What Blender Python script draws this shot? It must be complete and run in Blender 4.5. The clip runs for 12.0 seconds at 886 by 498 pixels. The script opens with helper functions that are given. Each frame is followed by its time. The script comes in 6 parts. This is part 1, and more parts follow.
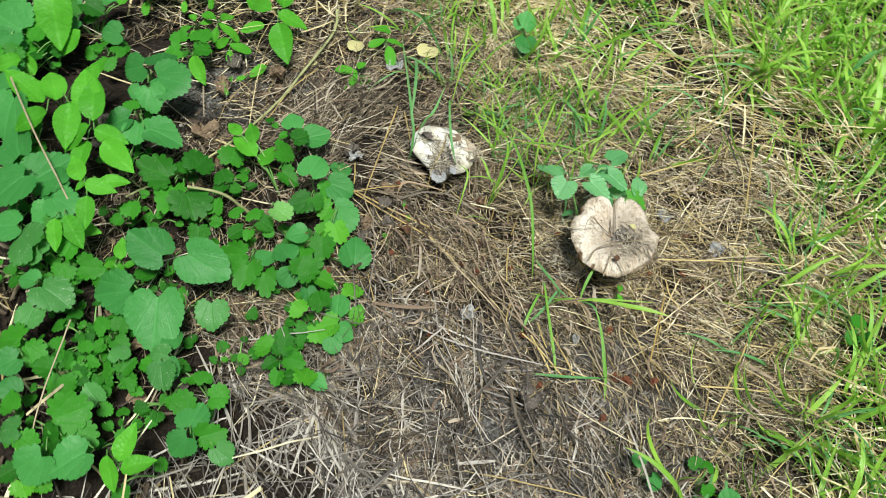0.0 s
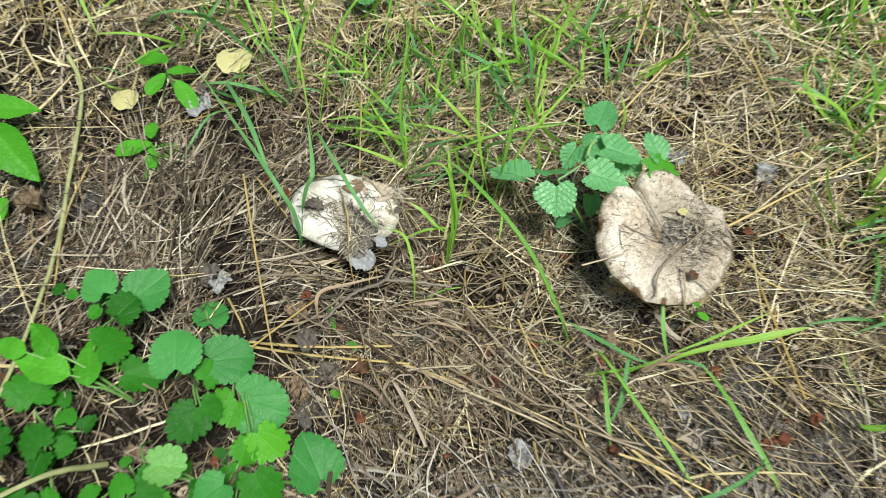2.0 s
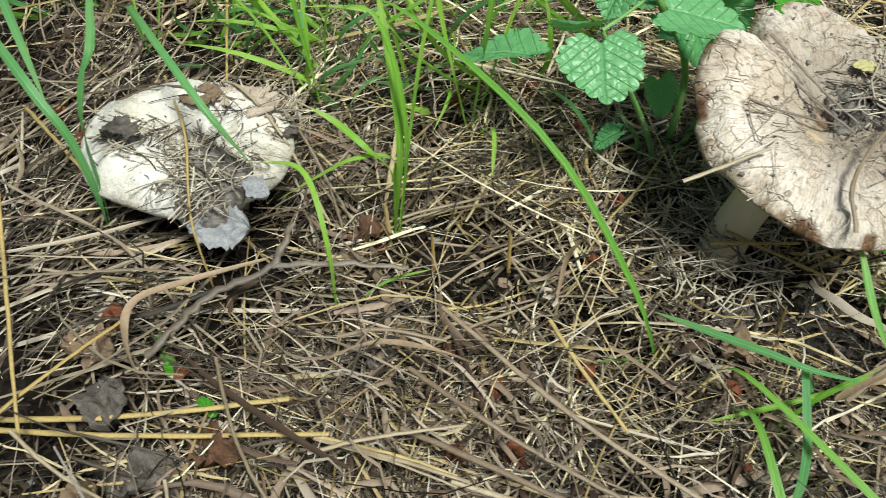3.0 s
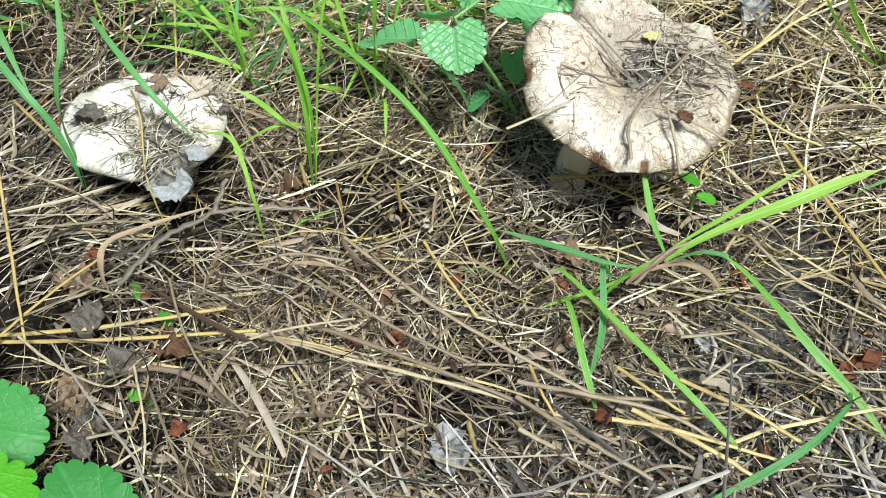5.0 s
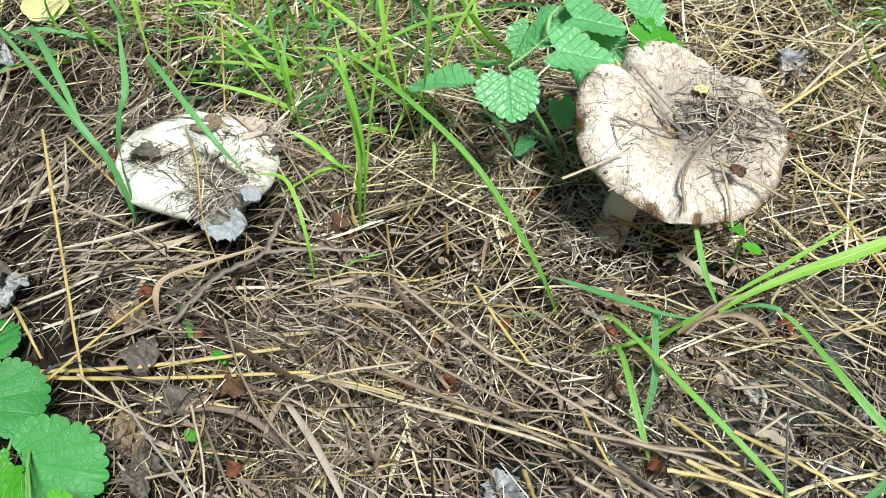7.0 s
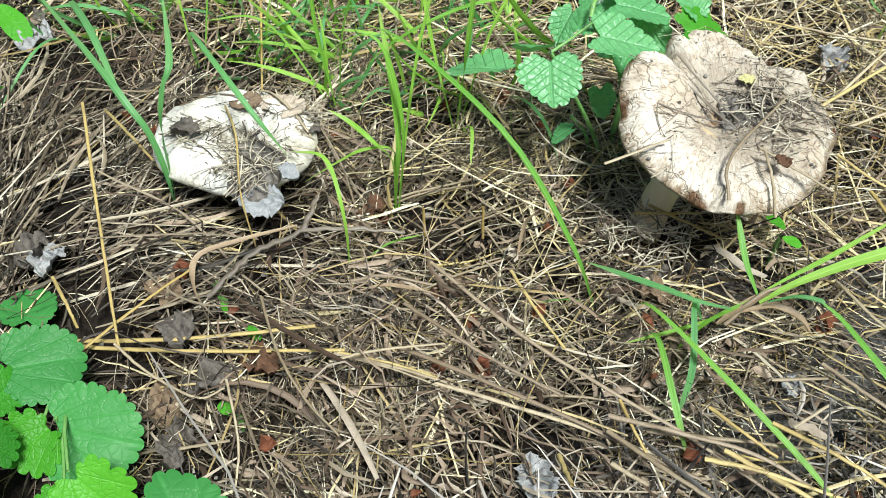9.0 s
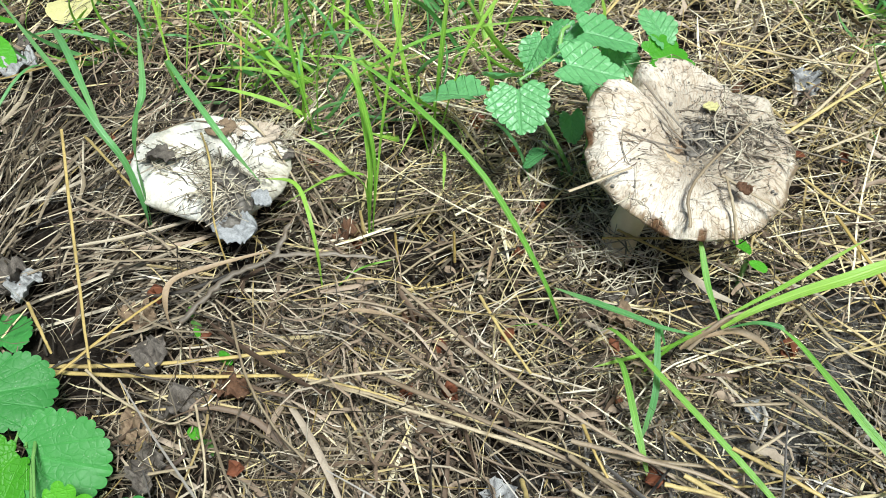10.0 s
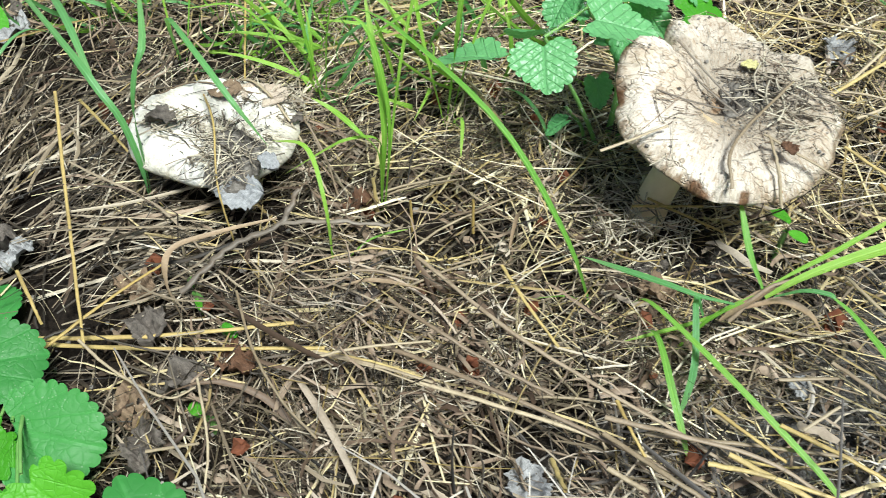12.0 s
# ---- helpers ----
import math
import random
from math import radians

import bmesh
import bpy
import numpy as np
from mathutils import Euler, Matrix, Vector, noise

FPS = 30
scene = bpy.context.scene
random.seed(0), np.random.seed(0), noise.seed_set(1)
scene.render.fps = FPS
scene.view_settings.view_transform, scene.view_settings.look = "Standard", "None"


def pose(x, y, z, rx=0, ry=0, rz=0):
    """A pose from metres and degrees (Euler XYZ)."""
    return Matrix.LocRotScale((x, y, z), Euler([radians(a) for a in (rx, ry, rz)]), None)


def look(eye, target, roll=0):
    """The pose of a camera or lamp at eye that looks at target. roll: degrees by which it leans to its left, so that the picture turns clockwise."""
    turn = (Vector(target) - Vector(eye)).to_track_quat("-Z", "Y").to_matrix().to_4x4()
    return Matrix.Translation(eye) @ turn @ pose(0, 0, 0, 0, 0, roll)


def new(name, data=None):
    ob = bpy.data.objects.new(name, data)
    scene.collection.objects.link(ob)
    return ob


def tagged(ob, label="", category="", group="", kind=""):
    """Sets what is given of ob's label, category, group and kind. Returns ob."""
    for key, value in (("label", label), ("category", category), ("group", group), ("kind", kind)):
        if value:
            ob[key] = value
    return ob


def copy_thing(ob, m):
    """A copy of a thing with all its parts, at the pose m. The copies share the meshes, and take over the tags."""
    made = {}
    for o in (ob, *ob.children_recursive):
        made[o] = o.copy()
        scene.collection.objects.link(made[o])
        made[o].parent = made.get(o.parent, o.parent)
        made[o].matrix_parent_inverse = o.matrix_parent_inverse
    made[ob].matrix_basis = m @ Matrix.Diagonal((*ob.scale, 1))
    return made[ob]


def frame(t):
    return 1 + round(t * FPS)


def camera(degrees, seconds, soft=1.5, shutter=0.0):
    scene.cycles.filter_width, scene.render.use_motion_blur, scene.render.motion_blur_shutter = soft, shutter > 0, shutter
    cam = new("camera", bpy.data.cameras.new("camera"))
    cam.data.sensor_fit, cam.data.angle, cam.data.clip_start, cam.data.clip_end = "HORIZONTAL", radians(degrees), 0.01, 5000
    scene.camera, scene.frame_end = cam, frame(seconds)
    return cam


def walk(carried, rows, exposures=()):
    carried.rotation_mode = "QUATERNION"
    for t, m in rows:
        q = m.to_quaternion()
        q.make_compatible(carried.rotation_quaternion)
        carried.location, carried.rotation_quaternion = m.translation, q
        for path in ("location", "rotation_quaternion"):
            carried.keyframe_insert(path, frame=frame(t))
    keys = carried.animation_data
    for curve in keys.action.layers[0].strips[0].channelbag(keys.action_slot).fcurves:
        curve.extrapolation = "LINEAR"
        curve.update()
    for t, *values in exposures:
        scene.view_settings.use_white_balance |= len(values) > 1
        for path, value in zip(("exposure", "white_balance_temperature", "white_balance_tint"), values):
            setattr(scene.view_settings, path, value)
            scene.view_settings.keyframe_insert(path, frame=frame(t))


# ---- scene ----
cam = camera(57.73, 12.0, soft=0.9, shutter=0.25)
PATH = [
    (0, (0.1637, 0.0291, 0.7646), (-0.1225, 0.6075, 0.0007), 10.23),
    (0.5, (0.0582, 0.0433, 0.7624), (-0.1303, 0.6484, -0.0111), 9.88),
    (1, (0.0011, 0.1259, 0.7338), (-0.1622, 0.7393, -0.0389), 2.40),
    (1.5, (-0.0408, 0.2128, 0.6890), (-0.1372, 0.7844, -0.1259), 0.83),
    (2, (-0.0711, 0.3402, 0.5782), (-0.1451, 0.8861, -0.2563), -0.71),
    (2.5, (-0.1121, 0.4334, 0.3618), (-0.1543, 1.0098, -0.4542), -0.39),
    (3, (-0.0840, 0.4782, 0.2772), (-0.1191, 1.0956, -0.5087), -2.09),
    (3.5, (-0.0593, 0.4511, 0.2977), (-0.0851, 1.0686, -0.4884), -3.27),
    (3.7, (-0.0481, 0.4493, 0.3050), (-0.0794, 1.0586, -0.4872), -4.62),
    (5.3, (-0.0317, 0.3964, 0.3442), (-0.0636, 0.9982, -0.4538), -5.00),
    (5.5, (-0.0356, 0.3968, 0.3492), (-0.0693, 0.9974, -0.4496), -5.25),
    (6, (-0.0512, 0.4044, 0.3565), (-0.0796, 1.0234, -0.4284), -3.94),
    (6.5, (-0.0571, 0.4060, 0.3552), (-0.0832, 1.0329, -0.4235), -3.46),
    (6.7, (-0.0580, 0.4061, 0.3501), (-0.0848, 1.0311, -0.4301), -3.30),
    (8.3, (-0.0538, 0.4135, 0.3496), (-0.1007, 1.0359, -0.4317), -4.95),
    (8.5, (-0.0649, 0.4058, 0.3475), (-0.1065, 1.0296, -0.4330), -4.04),
    (9, (-0.0699, 0.4009, 0.3433), (-0.1149, 1.0251, -0.4367), -2.74),
    (9.5, (-0.0620, 0.4026, 0.3469), (-0.1080, 1.0242, -0.4351), -2.65),
    (10, (-0.0528, 0.4036, 0.3519), (-0.1012, 1.0383, -0.4194), -3.04),
    (10.5, (-0.0504, 0.4054, 0.3536), (-0.0962, 1.0419, -0.4164), -2.94),
    (11, (-0.0486, 0.4041, 0.3464), (-0.0926, 1.0409, -0.4234), -2.96),
    (11.5, (-0.0454, 0.4000, 0.3287), (-0.0863, 1.0356, -0.4422), -2.90),
    (12, (-0.0652, 0.4059, 0.3194), (-0.1090, 1.0464, -0.4474), -2.43),
]
walk(cam, [(t, look(eye, target, roll)) for t, eye, target, roll in PATH], [(0, 0.11, 6250, 1), (2.3, 0.1, 6200, 1), (3, -0.04, 6150, 1), (3.6, 0.24, 6050, 1), (5.3, 0.36, 5900, 1), (12, 0.36, 5950, 1)])

# ---- world and light ----
world = bpy.data.worlds.new("overcast_sky")
scene.world = world
world.use_nodes = True
wn = world.node_tree.nodes
sky = wn.new("ShaderNodeTexSky")
sky.sky_type = "NISHITA"
sky.sun_disc = False
sky.sun_elevation = radians(67)
sky.sun_rotation = radians(140)
sky.dust_density = 4.0
sky.ozone_density = 0.6
wn["Background"].inputs["Strength"].default_value = 0.057
world.node_tree.links.new(sky.outputs[0], wn["Background"].inputs["Color"])

sun_data = bpy.data.lights.new("sun", "SUN")
sun_data.energy = 5.0
sun_data.angle = radians(14)
sun_data.color = (1.0, 0.975, 0.93)
sun = new("sun", sun_data)
sun.matrix_world = look((0.8, -1.0, 3.1), (0, 0, 0))


# ---- materials ----
class Nodes:
    """A small builder of node materials."""

    def __init__(self, name):
        self.mat = bpy.data.materials.new(name)
        self.mat.use_nodes = True
        self.tree = self.mat.node_tree
        self.bsdf = self.tree.nodes["Principled BSDF"]
        self.out = self.tree.nodes["Material Output"]

    def add(self, kind, **settings):
        node = self.tree.nodes.new("ShaderNode" + kind)
        for key, value in settings.items():
            self.put(node.inputs[key], value)
        return node

    def put(self, socket, value):
        if isinstance(value, bpy.types.NodeSocket):
            self.tree.links.new(value, socket)
        else:
            socket.default_value = value

    def math(self, op, a, b=0.0):
        node = self.add("Math")
        node.operation = op
        self.put(node.inputs[0], a)
        self.put(node.inputs[1], b)
        return node.outputs[0]

    def noise(self, scale, detail=4.0, coords=None, rough=0.55):
        node = self.add("TexNoise", Scale=scale, Detail=detail, Roughness=rough)
        if coords is not None:
            self.put(node.inputs["Vector"], coords)
        return node.outputs["Fac"]

    def ramp(self, fac, *stops):
        node = self.add("ValToRGB")
        self.put(node.inputs[0], fac)
        el = node.color_ramp.elements
        while len(el) < len(stops):
            el.new(0.5)
        for e, (p, c) in zip(el, stops):
            e.position = p
            e.color = (*c, 1) if isinstance(c, tuple) else (c, c, c, 1)
        return node.outputs["Color"]

    def mix(self, fac, a, b, blend="MIX"):
        node = self.add("Mix")
        node.data_type, node.blend_type = "RGBA", blend
        self.put(node.inputs[0], fac)
        self.put(node.inputs[6], a if not isinstance(a, tuple) else (*a, 1))
        self.put(node.inputs[7], b if not isinstance(b, tuple) else (*b, 1))
        return node.outputs[2]

    def coords(self, which="Object"):
        return self.add("TexCoord").outputs[which]

    def scaled(self, vec, sx, sy, sz):
        node = self.add("Mapping")
        self.put(node.inputs["Vector"], vec)
        node.inputs["Scale"].default_value = (sx, sy, sz)
        return node.outputs[0]

    def bump(self, height, strength=0.4, distance=0.001):
        node = self.add("Bump", Strength=strength, Distance=distance)
        self.put(node.inputs["Height"], height)
        self.put(self.bsdf.inputs["Normal"], node.outputs[0])
        return node.outputs[0]

    def finish(self, color, rough=0.6, spec=0.4):
        self.put(self.bsdf.inputs["Base Color"], color)
        self.put(self.bsdf.inputs["Roughness"], rough)
        self.put(self.bsdf.inputs["Specular IOR Level"], spec)
        return self.mat

    def translucent(self, color, amount):
        t = self.add("BsdfTranslucent")
        self.put(t.inputs["Color"], color)
        m = self.add("MixShader")
        m.inputs[0].default_value = amount
        self.tree.links.new(self.bsdf.outputs[0], m.inputs[1])
        self.tree.links.new(t.outputs[0], m.inputs[2])
        self.tree.links.new(m.outputs[0], self.out.inputs["Surface"])


def soil_material():
    n = Nodes("soil")
    c = n.coords()
    big, fine = n.noise(9, 5, c), n.noise(230, 6, c, 0.7)
    col = n.ramp(fine, (0.28, (0.03, 0.027, 0.024)), (0.5, (0.14, 0.13, 0.118)), (0.7, (0.34, 0.32, 0.295)))
    # near-black soil colour: shade between straws and herbs, put into the paint
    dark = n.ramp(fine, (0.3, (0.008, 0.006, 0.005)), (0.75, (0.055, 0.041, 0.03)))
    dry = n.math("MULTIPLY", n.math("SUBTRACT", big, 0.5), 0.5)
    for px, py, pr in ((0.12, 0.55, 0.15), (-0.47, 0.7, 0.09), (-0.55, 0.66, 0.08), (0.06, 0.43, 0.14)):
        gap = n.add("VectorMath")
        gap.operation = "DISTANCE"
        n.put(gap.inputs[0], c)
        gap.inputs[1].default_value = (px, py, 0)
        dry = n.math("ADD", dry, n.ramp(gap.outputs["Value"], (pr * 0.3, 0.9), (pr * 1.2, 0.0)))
    # only the open patches keep the soil's own grey
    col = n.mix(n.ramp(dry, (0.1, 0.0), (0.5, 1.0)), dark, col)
    far = n.add("VectorMath")
    far.operation = "DISTANCE"
    n.put(far.inputs[0], c)
    far.inputs[1].default_value = (-0.15, 0.75, 0)
    turf = n.mix(n.noise(60, 6, c, 0.7), (0.05, 0.08, 0.02), (0.2, 0.19, 0.08))
    reach = n.math("ADD", n.math("MULTIPLY", far.outputs["Value"], 0.2), n.math("MULTIPLY", n.noise(1.5, 4, c), 0.4))
    col = n.mix(n.ramp(reach, (0.42, 0.0), (0.75, 1.0)), col, turf)
    n.bump(n.math("ADD", fine, n.math("MULTIPLY", n.noise(700, 4, c, 0.7), 0.4)), 1.0, 0.006)
    return n.finish(col, 0.95, 0.15)


def hay_material(name, *stops, spec=0.35):
    """Dry stalks: one shade for each stalk, streaked along by fine grain."""
    n = Nodes(name)
    rnd = n.add("NewGeometry").outputs["Random Per Island"]
    col = n.ramp(rnd, *stops)
    c = n.coords()
    blotch = n.noise(55, 3, c)
    grain = n.noise(900, 2, c)
    col = n.mix(n.ramp(blotch, (0.5, 0.0), (0.78, 0.5)), col, (0.14, 0.1, 0.065))
    col = n.mix(0.25, col, n.ramp(grain, (0.3, 0.25), (0.7, 1.0)), "MULTIPLY")
    n.bump(grain, 0.3, 0.0006)
    return n.finish(col, 0.55, spec)


def single_stalk_material(name, a, b, spec=0.35):
    """The same for stalks that are objects of their own."""
    n = Nodes(name)
    rnd = n.add("ObjectInfo").outputs["Random"]
    c = n.coords()
    col = n.mix(rnd, a, b)
    blotch, grain = n.noise(70, 4, c), n.noise(800, 2, n.scaled(c, 1, 1, 1))
    col = n.mix(n.ramp(blotch, (0.5, 0.0), (0.78, 0.6)), col, (0.14, 0.09, 0.045))
    col = n.mix(0.35, col, n.ramp(grain, (0.3, 0.3), (0.7, 1.0)), "MULTIPLY")
    n.bump(grain, 0.3, 0.0006)
    return n.finish(col, 0.5, spec)


def leaf_material(name, dark, light, veins=7.0, specks=0.0, gloss=0.42, palmate=False, glow=0.36, quilt=9.0, deep=0.5, spec=0.25, rib=0.16):
    """Green leaf: midrib and side veins from the leaf's own coordinates."""
    n = Nodes(name)
    uv = n.add("SeparateXYZ", Vector=n.add("UVMap").outputs[0])
    x, y = uv.outputs[0], uv.outputs[1]
    ax = n.math("ABSOLUTE", n.math("SUBTRACT", x, 0.5))
    ph = n.math("FRACT", n.math("MULTIPLY", n.math("SUBTRACT", y, n.math("MULTIPLY", ax, 0.75)), veins))
    if palmate:
        ph = n.math("FRACT", n.math("ADD", n.math("MULTIPLY", n.math("ARCTAN2", ax, n.math("ADD", y, 0.02)), veins / 3.14), 0.5))
    tri = n.math("ABSOLUTE", n.math("SUBTRACT", ph, 0.5))
    side = n.ramp(tri, (0.0, 1.0), (0.07, 0.0))
    mid = n.ramp(ax, (0.0, 1.0), (0.035, 0.0))
    vein = n.math("MAXIMUM", side, mid)
    rnd = n.add("ObjectInfo").outputs["Random"]
    c = n.coords()
    cell = n.add("TexVoronoi")
    cell.feature = "DISTANCE_TO_EDGE"
    cell.inputs["Scale"].default_value = quilt
    bent = n.add("Mix")
    bent.data_type = "RGBA"
    bent.inputs[0].default_value = 0.16
    n.put(bent.inputs[6], n.add("UVMap").outputs[0])
    warp = n.add("TexNoise", Scale=3.0)
    n.put(warp.inputs["Vector"], n.add("UVMap").outputs[0])
    n.put(bent.inputs[7], warp.outputs["Color"])
    n.put(cell.inputs["Vector"], bent.outputs[2])
    net = n.ramp(cell.outputs["Distance"], (0.0, 1.0), (0.07, 0.0))
    puff = n.ramp(cell.outputs["Distance"], (0.0, 0.0), (0.12, 0.6), (0.4, 1.0))
    mott = n.noise(4, 4, n.add("UVMap").outputs[0])
    col = n.mix(n.math("ADD", n.math("MULTIPLY", rnd, 0.75), n.math("MULTIPLY", mott, 0.35)), dark, light)
    col = n.mix(n.math("MULTIPLY", vein, 0.14), col, tuple(min(1, v * 1.6 + 0.02) for v in light))
    col = n.mix(n.math("MULTIPLY", net, deep * 0.55), col, tuple(v * 0.55 for v in dark))
    if specks:
        spot = n.add("TexVoronoi", Scale=30.0)
        moved = n.add("VectorMath")
        n.put(moved.inputs[0], n.add("UVMap").outputs[0])
        n.put(moved.inputs[1], n.math("MULTIPLY", rnd, 9.0))
        n.put(spot.inputs["Vector"], moved.outputs[0])
        area = n.noise(5, 2, moved.outputs[0])
        dot = n.math("MULTIPLY", n.ramp(spot.outputs["Distance"], (0.12, 1.0), (0.3, 0.0)), n.ramp(area, (0.52, 0.0), (0.62, 1.0)))
        col = n.mix(n.math("MULTIPLY", dot, specks), col, (0.5, 0.6, 0.42))
    height = n.math("SUBTRACT", n.math("MULTIPLY", mott, 0.4), n.math("SUBTRACT", n.math("MULTIPLY", vein, rib), n.math("MULTIPLY", puff, deep)))
    n.bump(height, 0.7, 0.0018)
    n.finish(col, gloss, spec)
    n.translucent(n.mix(0.45, col, (0.17, 0.48, 0.04)), glow)
    return n.mat


def grass_material(name, dark, light, tip):
    n = Nodes(name)
    uv = n.add("SeparateXYZ", Vector=n.add("UVMap").outputs[0])
    rnd = n.add("ObjectInfo").outputs["Random"]
    isl = n.add("NewGeometry").outputs["Random Per Island"]
    pick = n.math("FRACT", n.math("ADD", rnd, isl))
    lines = n.noise(1.0, 2, n.scaled(n.add("UVMap").outputs[0], 14, 0.6, 1))
    across = n.math("ABSOLUTE", n.math("SUBTRACT", uv.outputs[0], 0.5))
    blotch = n.noise(3.0, 3, n.scaled(n.add("UVMap").outputs[0], 1, 5, 1))
    col = n.mix(pick, dark, light)
    col = n.mix(n.ramp(uv.outputs[1], (0.72, 0.0), (1.0, 0.7)), col, tip)
    col = n.mix(0.3, col, n.ramp(lines, (0.35, 0.45), (0.65, 1.0)), "MULTIPLY")
    col = n.mix(n.ramp(blotch, (0.58, 0.0), (0.75, 0.3)), col, tip)
    col = n.mix(n.ramp(across, (0.02, 0.4), (0.09, 0.0)), col, tuple(min(1, v * 1.3 + 0.05) for v in light))
    n.bump(n.math("ADD", lines, n.ramp(across, (0.0, 0.0), (0.12, 0.8))), 0.5, 0.0008)
    n.finish(col, 0.36, 0.6)
    n.translucent(n.mix(0.5, col, (0.3, 0.55, 0.04)), 0.48)
    return n.mat


def dead_leaf_material(name, a, b):
    n = Nodes(name)
    c = n.add("UVMap").outputs[0]
    rnd = n.add("ObjectInfo").outputs["Random"]
    mott = n.noise(6, 6, c, 0.7)
    col = n.mix(n.ramp(mott, (0.3, 0.0), (0.7, 1.0)), a, b)
    grit = n.noise(38, 4, c, 0.7)
    col = n.mix(n.ramp(grit, (0.5, 0.0), (0.66, 0.7)), col, tuple(v * 0.4 for v in a))
    col = n.mix(n.math("MULTIPLY", rnd, 0.4), col, tuple(0.5 * (p + q) for p, q in zip(a, b)))
    n.bump(mott, 0.6, 0.002)
    return n.finish(col, 0.75, 0.25)


def cap_material(name, pale, tan, stain, fibre=1.0, worn=None, scars=()):
    """Mushroom skin: radial fibres, stains and a tan rim, from angle and radius."""
    n = Nodes(name)
    uv = n.add("UVMap").outputs[0]
    sep = n.add("SeparateXYZ", Vector=uv)
    c = n.coords()
    radial = n.noise(1.0, 6, n.scaled(uv, 130, 4, 1), 0.7)
    blot = n.noise(38, 5, c, 0.6)
    fine = n.noise(420, 4, c)
    col = n.mix(n.ramp(blot, (0.4, 0.0), (0.62, 1.0)), pale, tan)
    if worn:
        lean = n.math("MULTIPLY", n.math("COSINE", n.math("MULTIPLY", sep.outputs[0], 6.283)), -0.3)
        middle = n.math("ADD", n.math("ADD", sep.outputs[1], lean), n.math("MULTIPLY", n.math("SUBTRACT", n.noise(24, 4, c, 0.6), 0.5), 1.3))
        col = n.mix(n.ramp(middle, (0.4, 0.85), (0.95, 0.05)), col, n.mix(n.ramp(fine, (0.35, 0.0), (0.65, 1.0)), worn, tuple(v * 0.75 for v in worn)))
    rim = n.ramp(n.math("ADD", sep.outputs[1], n.math("MULTIPLY", n.math("SUBTRACT", radial, 0.5), 0.35)), (0.95, 0.0), (0.99, 0.9))
    patchy = n.noise(1.0, 3, n.scaled(c, 45, 45, 10))
    col = n.mix(n.math("MULTIPLY", n.math("MULTIPLY", rim, n.ramp(patchy, (0.4, 0.15), (0.6, 1.0))), fibre), col, stain)
    torn = n.math("MULTIPLY", n.ramp(sep.outputs[1], (0.93, 0.0), (0.97, 1.0)), n.ramp(n.noise(30, 3, c), (0.52, 0.0), (0.58, 0.85)))
    col = n.mix(n.math("MULTIPLY", torn, fibre), col, tuple(v * 0.45 for v in stain))
    col = n.mix(n.math("MULTIPLY", n.ramp(radial, (0.5, 0.0), (0.68, 0.22)), fibre), col, stain)
    for at, wide in scars:
        off = n.math("ABSOLUTE", n.math("SUBTRACT", sep.outputs[0], at))
        edge = n.math("ADD", sep.outputs[1], n.math("MULTIPLY", n.math("SUBTRACT", n.noise(90, 3, c), 0.5), 0.22))
        scar = n.math("MULTIPLY", n.ramp(off, (wide * 0.6, 1.0), (wide, 0.0)), n.ramp(edge, (0.93, 0.0), (0.96, 0.95)))
        col = n.mix(scar, col, n.mix(fine, (0.05, 0.022, 0.01), (0.26, 0.12, 0.05)))
    col = n.mix(n.ramp(n.noise(75, 4, c, 0.7), (0.58, 0.0), (0.72, 0.4)), col, tuple(v * 0.6 for v in stain))
    # fine cracked fibrils over the whole skin
    strands = n.noise(1.0, 5, n.scaled(uv, 240, 12, 1), 0.7)
    col = n.mix(n.math("MULTIPLY", n.ramp(strands, (0.5, 0.0), (0.64, 0.75)), fibre), col, tuple(v * 0.8 for v in stain))
    # shallow wrinkles where the skin has dried
    crack = n.add("TexVoronoi", Scale=1.0)
    crack.feature = "DISTANCE_TO_EDGE"
    bent = n.add("Mix")
    bent.data_type = "RGBA"
    bent.inputs[0].default_value = 0.5
    n.put(bent.inputs[6], n.scaled(c, 260, 260, 60))
    wave = n.add("TexNoise", Scale=90.0, Detail=3.0)
    n.put(wave.inputs["Vector"], c)
    n.put(bent.inputs[7], n.scaled(wave.outputs["Color"], 6, 6, 6))
    n.put(crack.inputs["Vector"], bent.outputs[2])
    wrinkle = n.math("MULTIPLY", n.ramp(crack.outputs["Distance"], (0.0, 1.0), (0.07, 0.0)), n.ramp(n.noise(45, 3, c), (0.4, 0.1), (0.6, 1.0)))
    col = n.mix(n.math("MULTIPLY", wrinkle, 0.45 * fibre), col, tuple(v * 0.8 for v in stain))
    col = n.mix(0.4, col, n.ramp(fine, (0.3, 0.55), (0.7, 1.0)), "MULTIPLY")
    radial = n.math("SUBTRACT", radial, n.math("MULTIPLY", wrinkle, 0.9 * fibre))
    n.bump(n.math("ADD", n.math("ADD", radial, n.math("MULTIPLY", strands, 0.5 * fibre)), n.math("MULTIPLY", fine, 0.6)), 0.7, 0.0016)
    return n.finish(col, 0.62, 0.35)


def plain_material(name, a, b, scale=120.0, rough=0.8, spec=0.25, bump=0.5):
    n = Nodes(name)
    f = n.noise(scale, 5, n.coords(), 0.6)
    isl = n.add("NewGeometry").outputs["Random Per Island"]
    col = n.mix(n.ramp(n.math("ADD", n.math("MULTIPLY", f, 0.8), n.math("MULTIPLY", isl, 0.25)), (0.3, 0.0), (0.75, 1.0)), a, b)
    n.bump(f, bump, 0.0015)
    return n.finish(col, rough, spec)


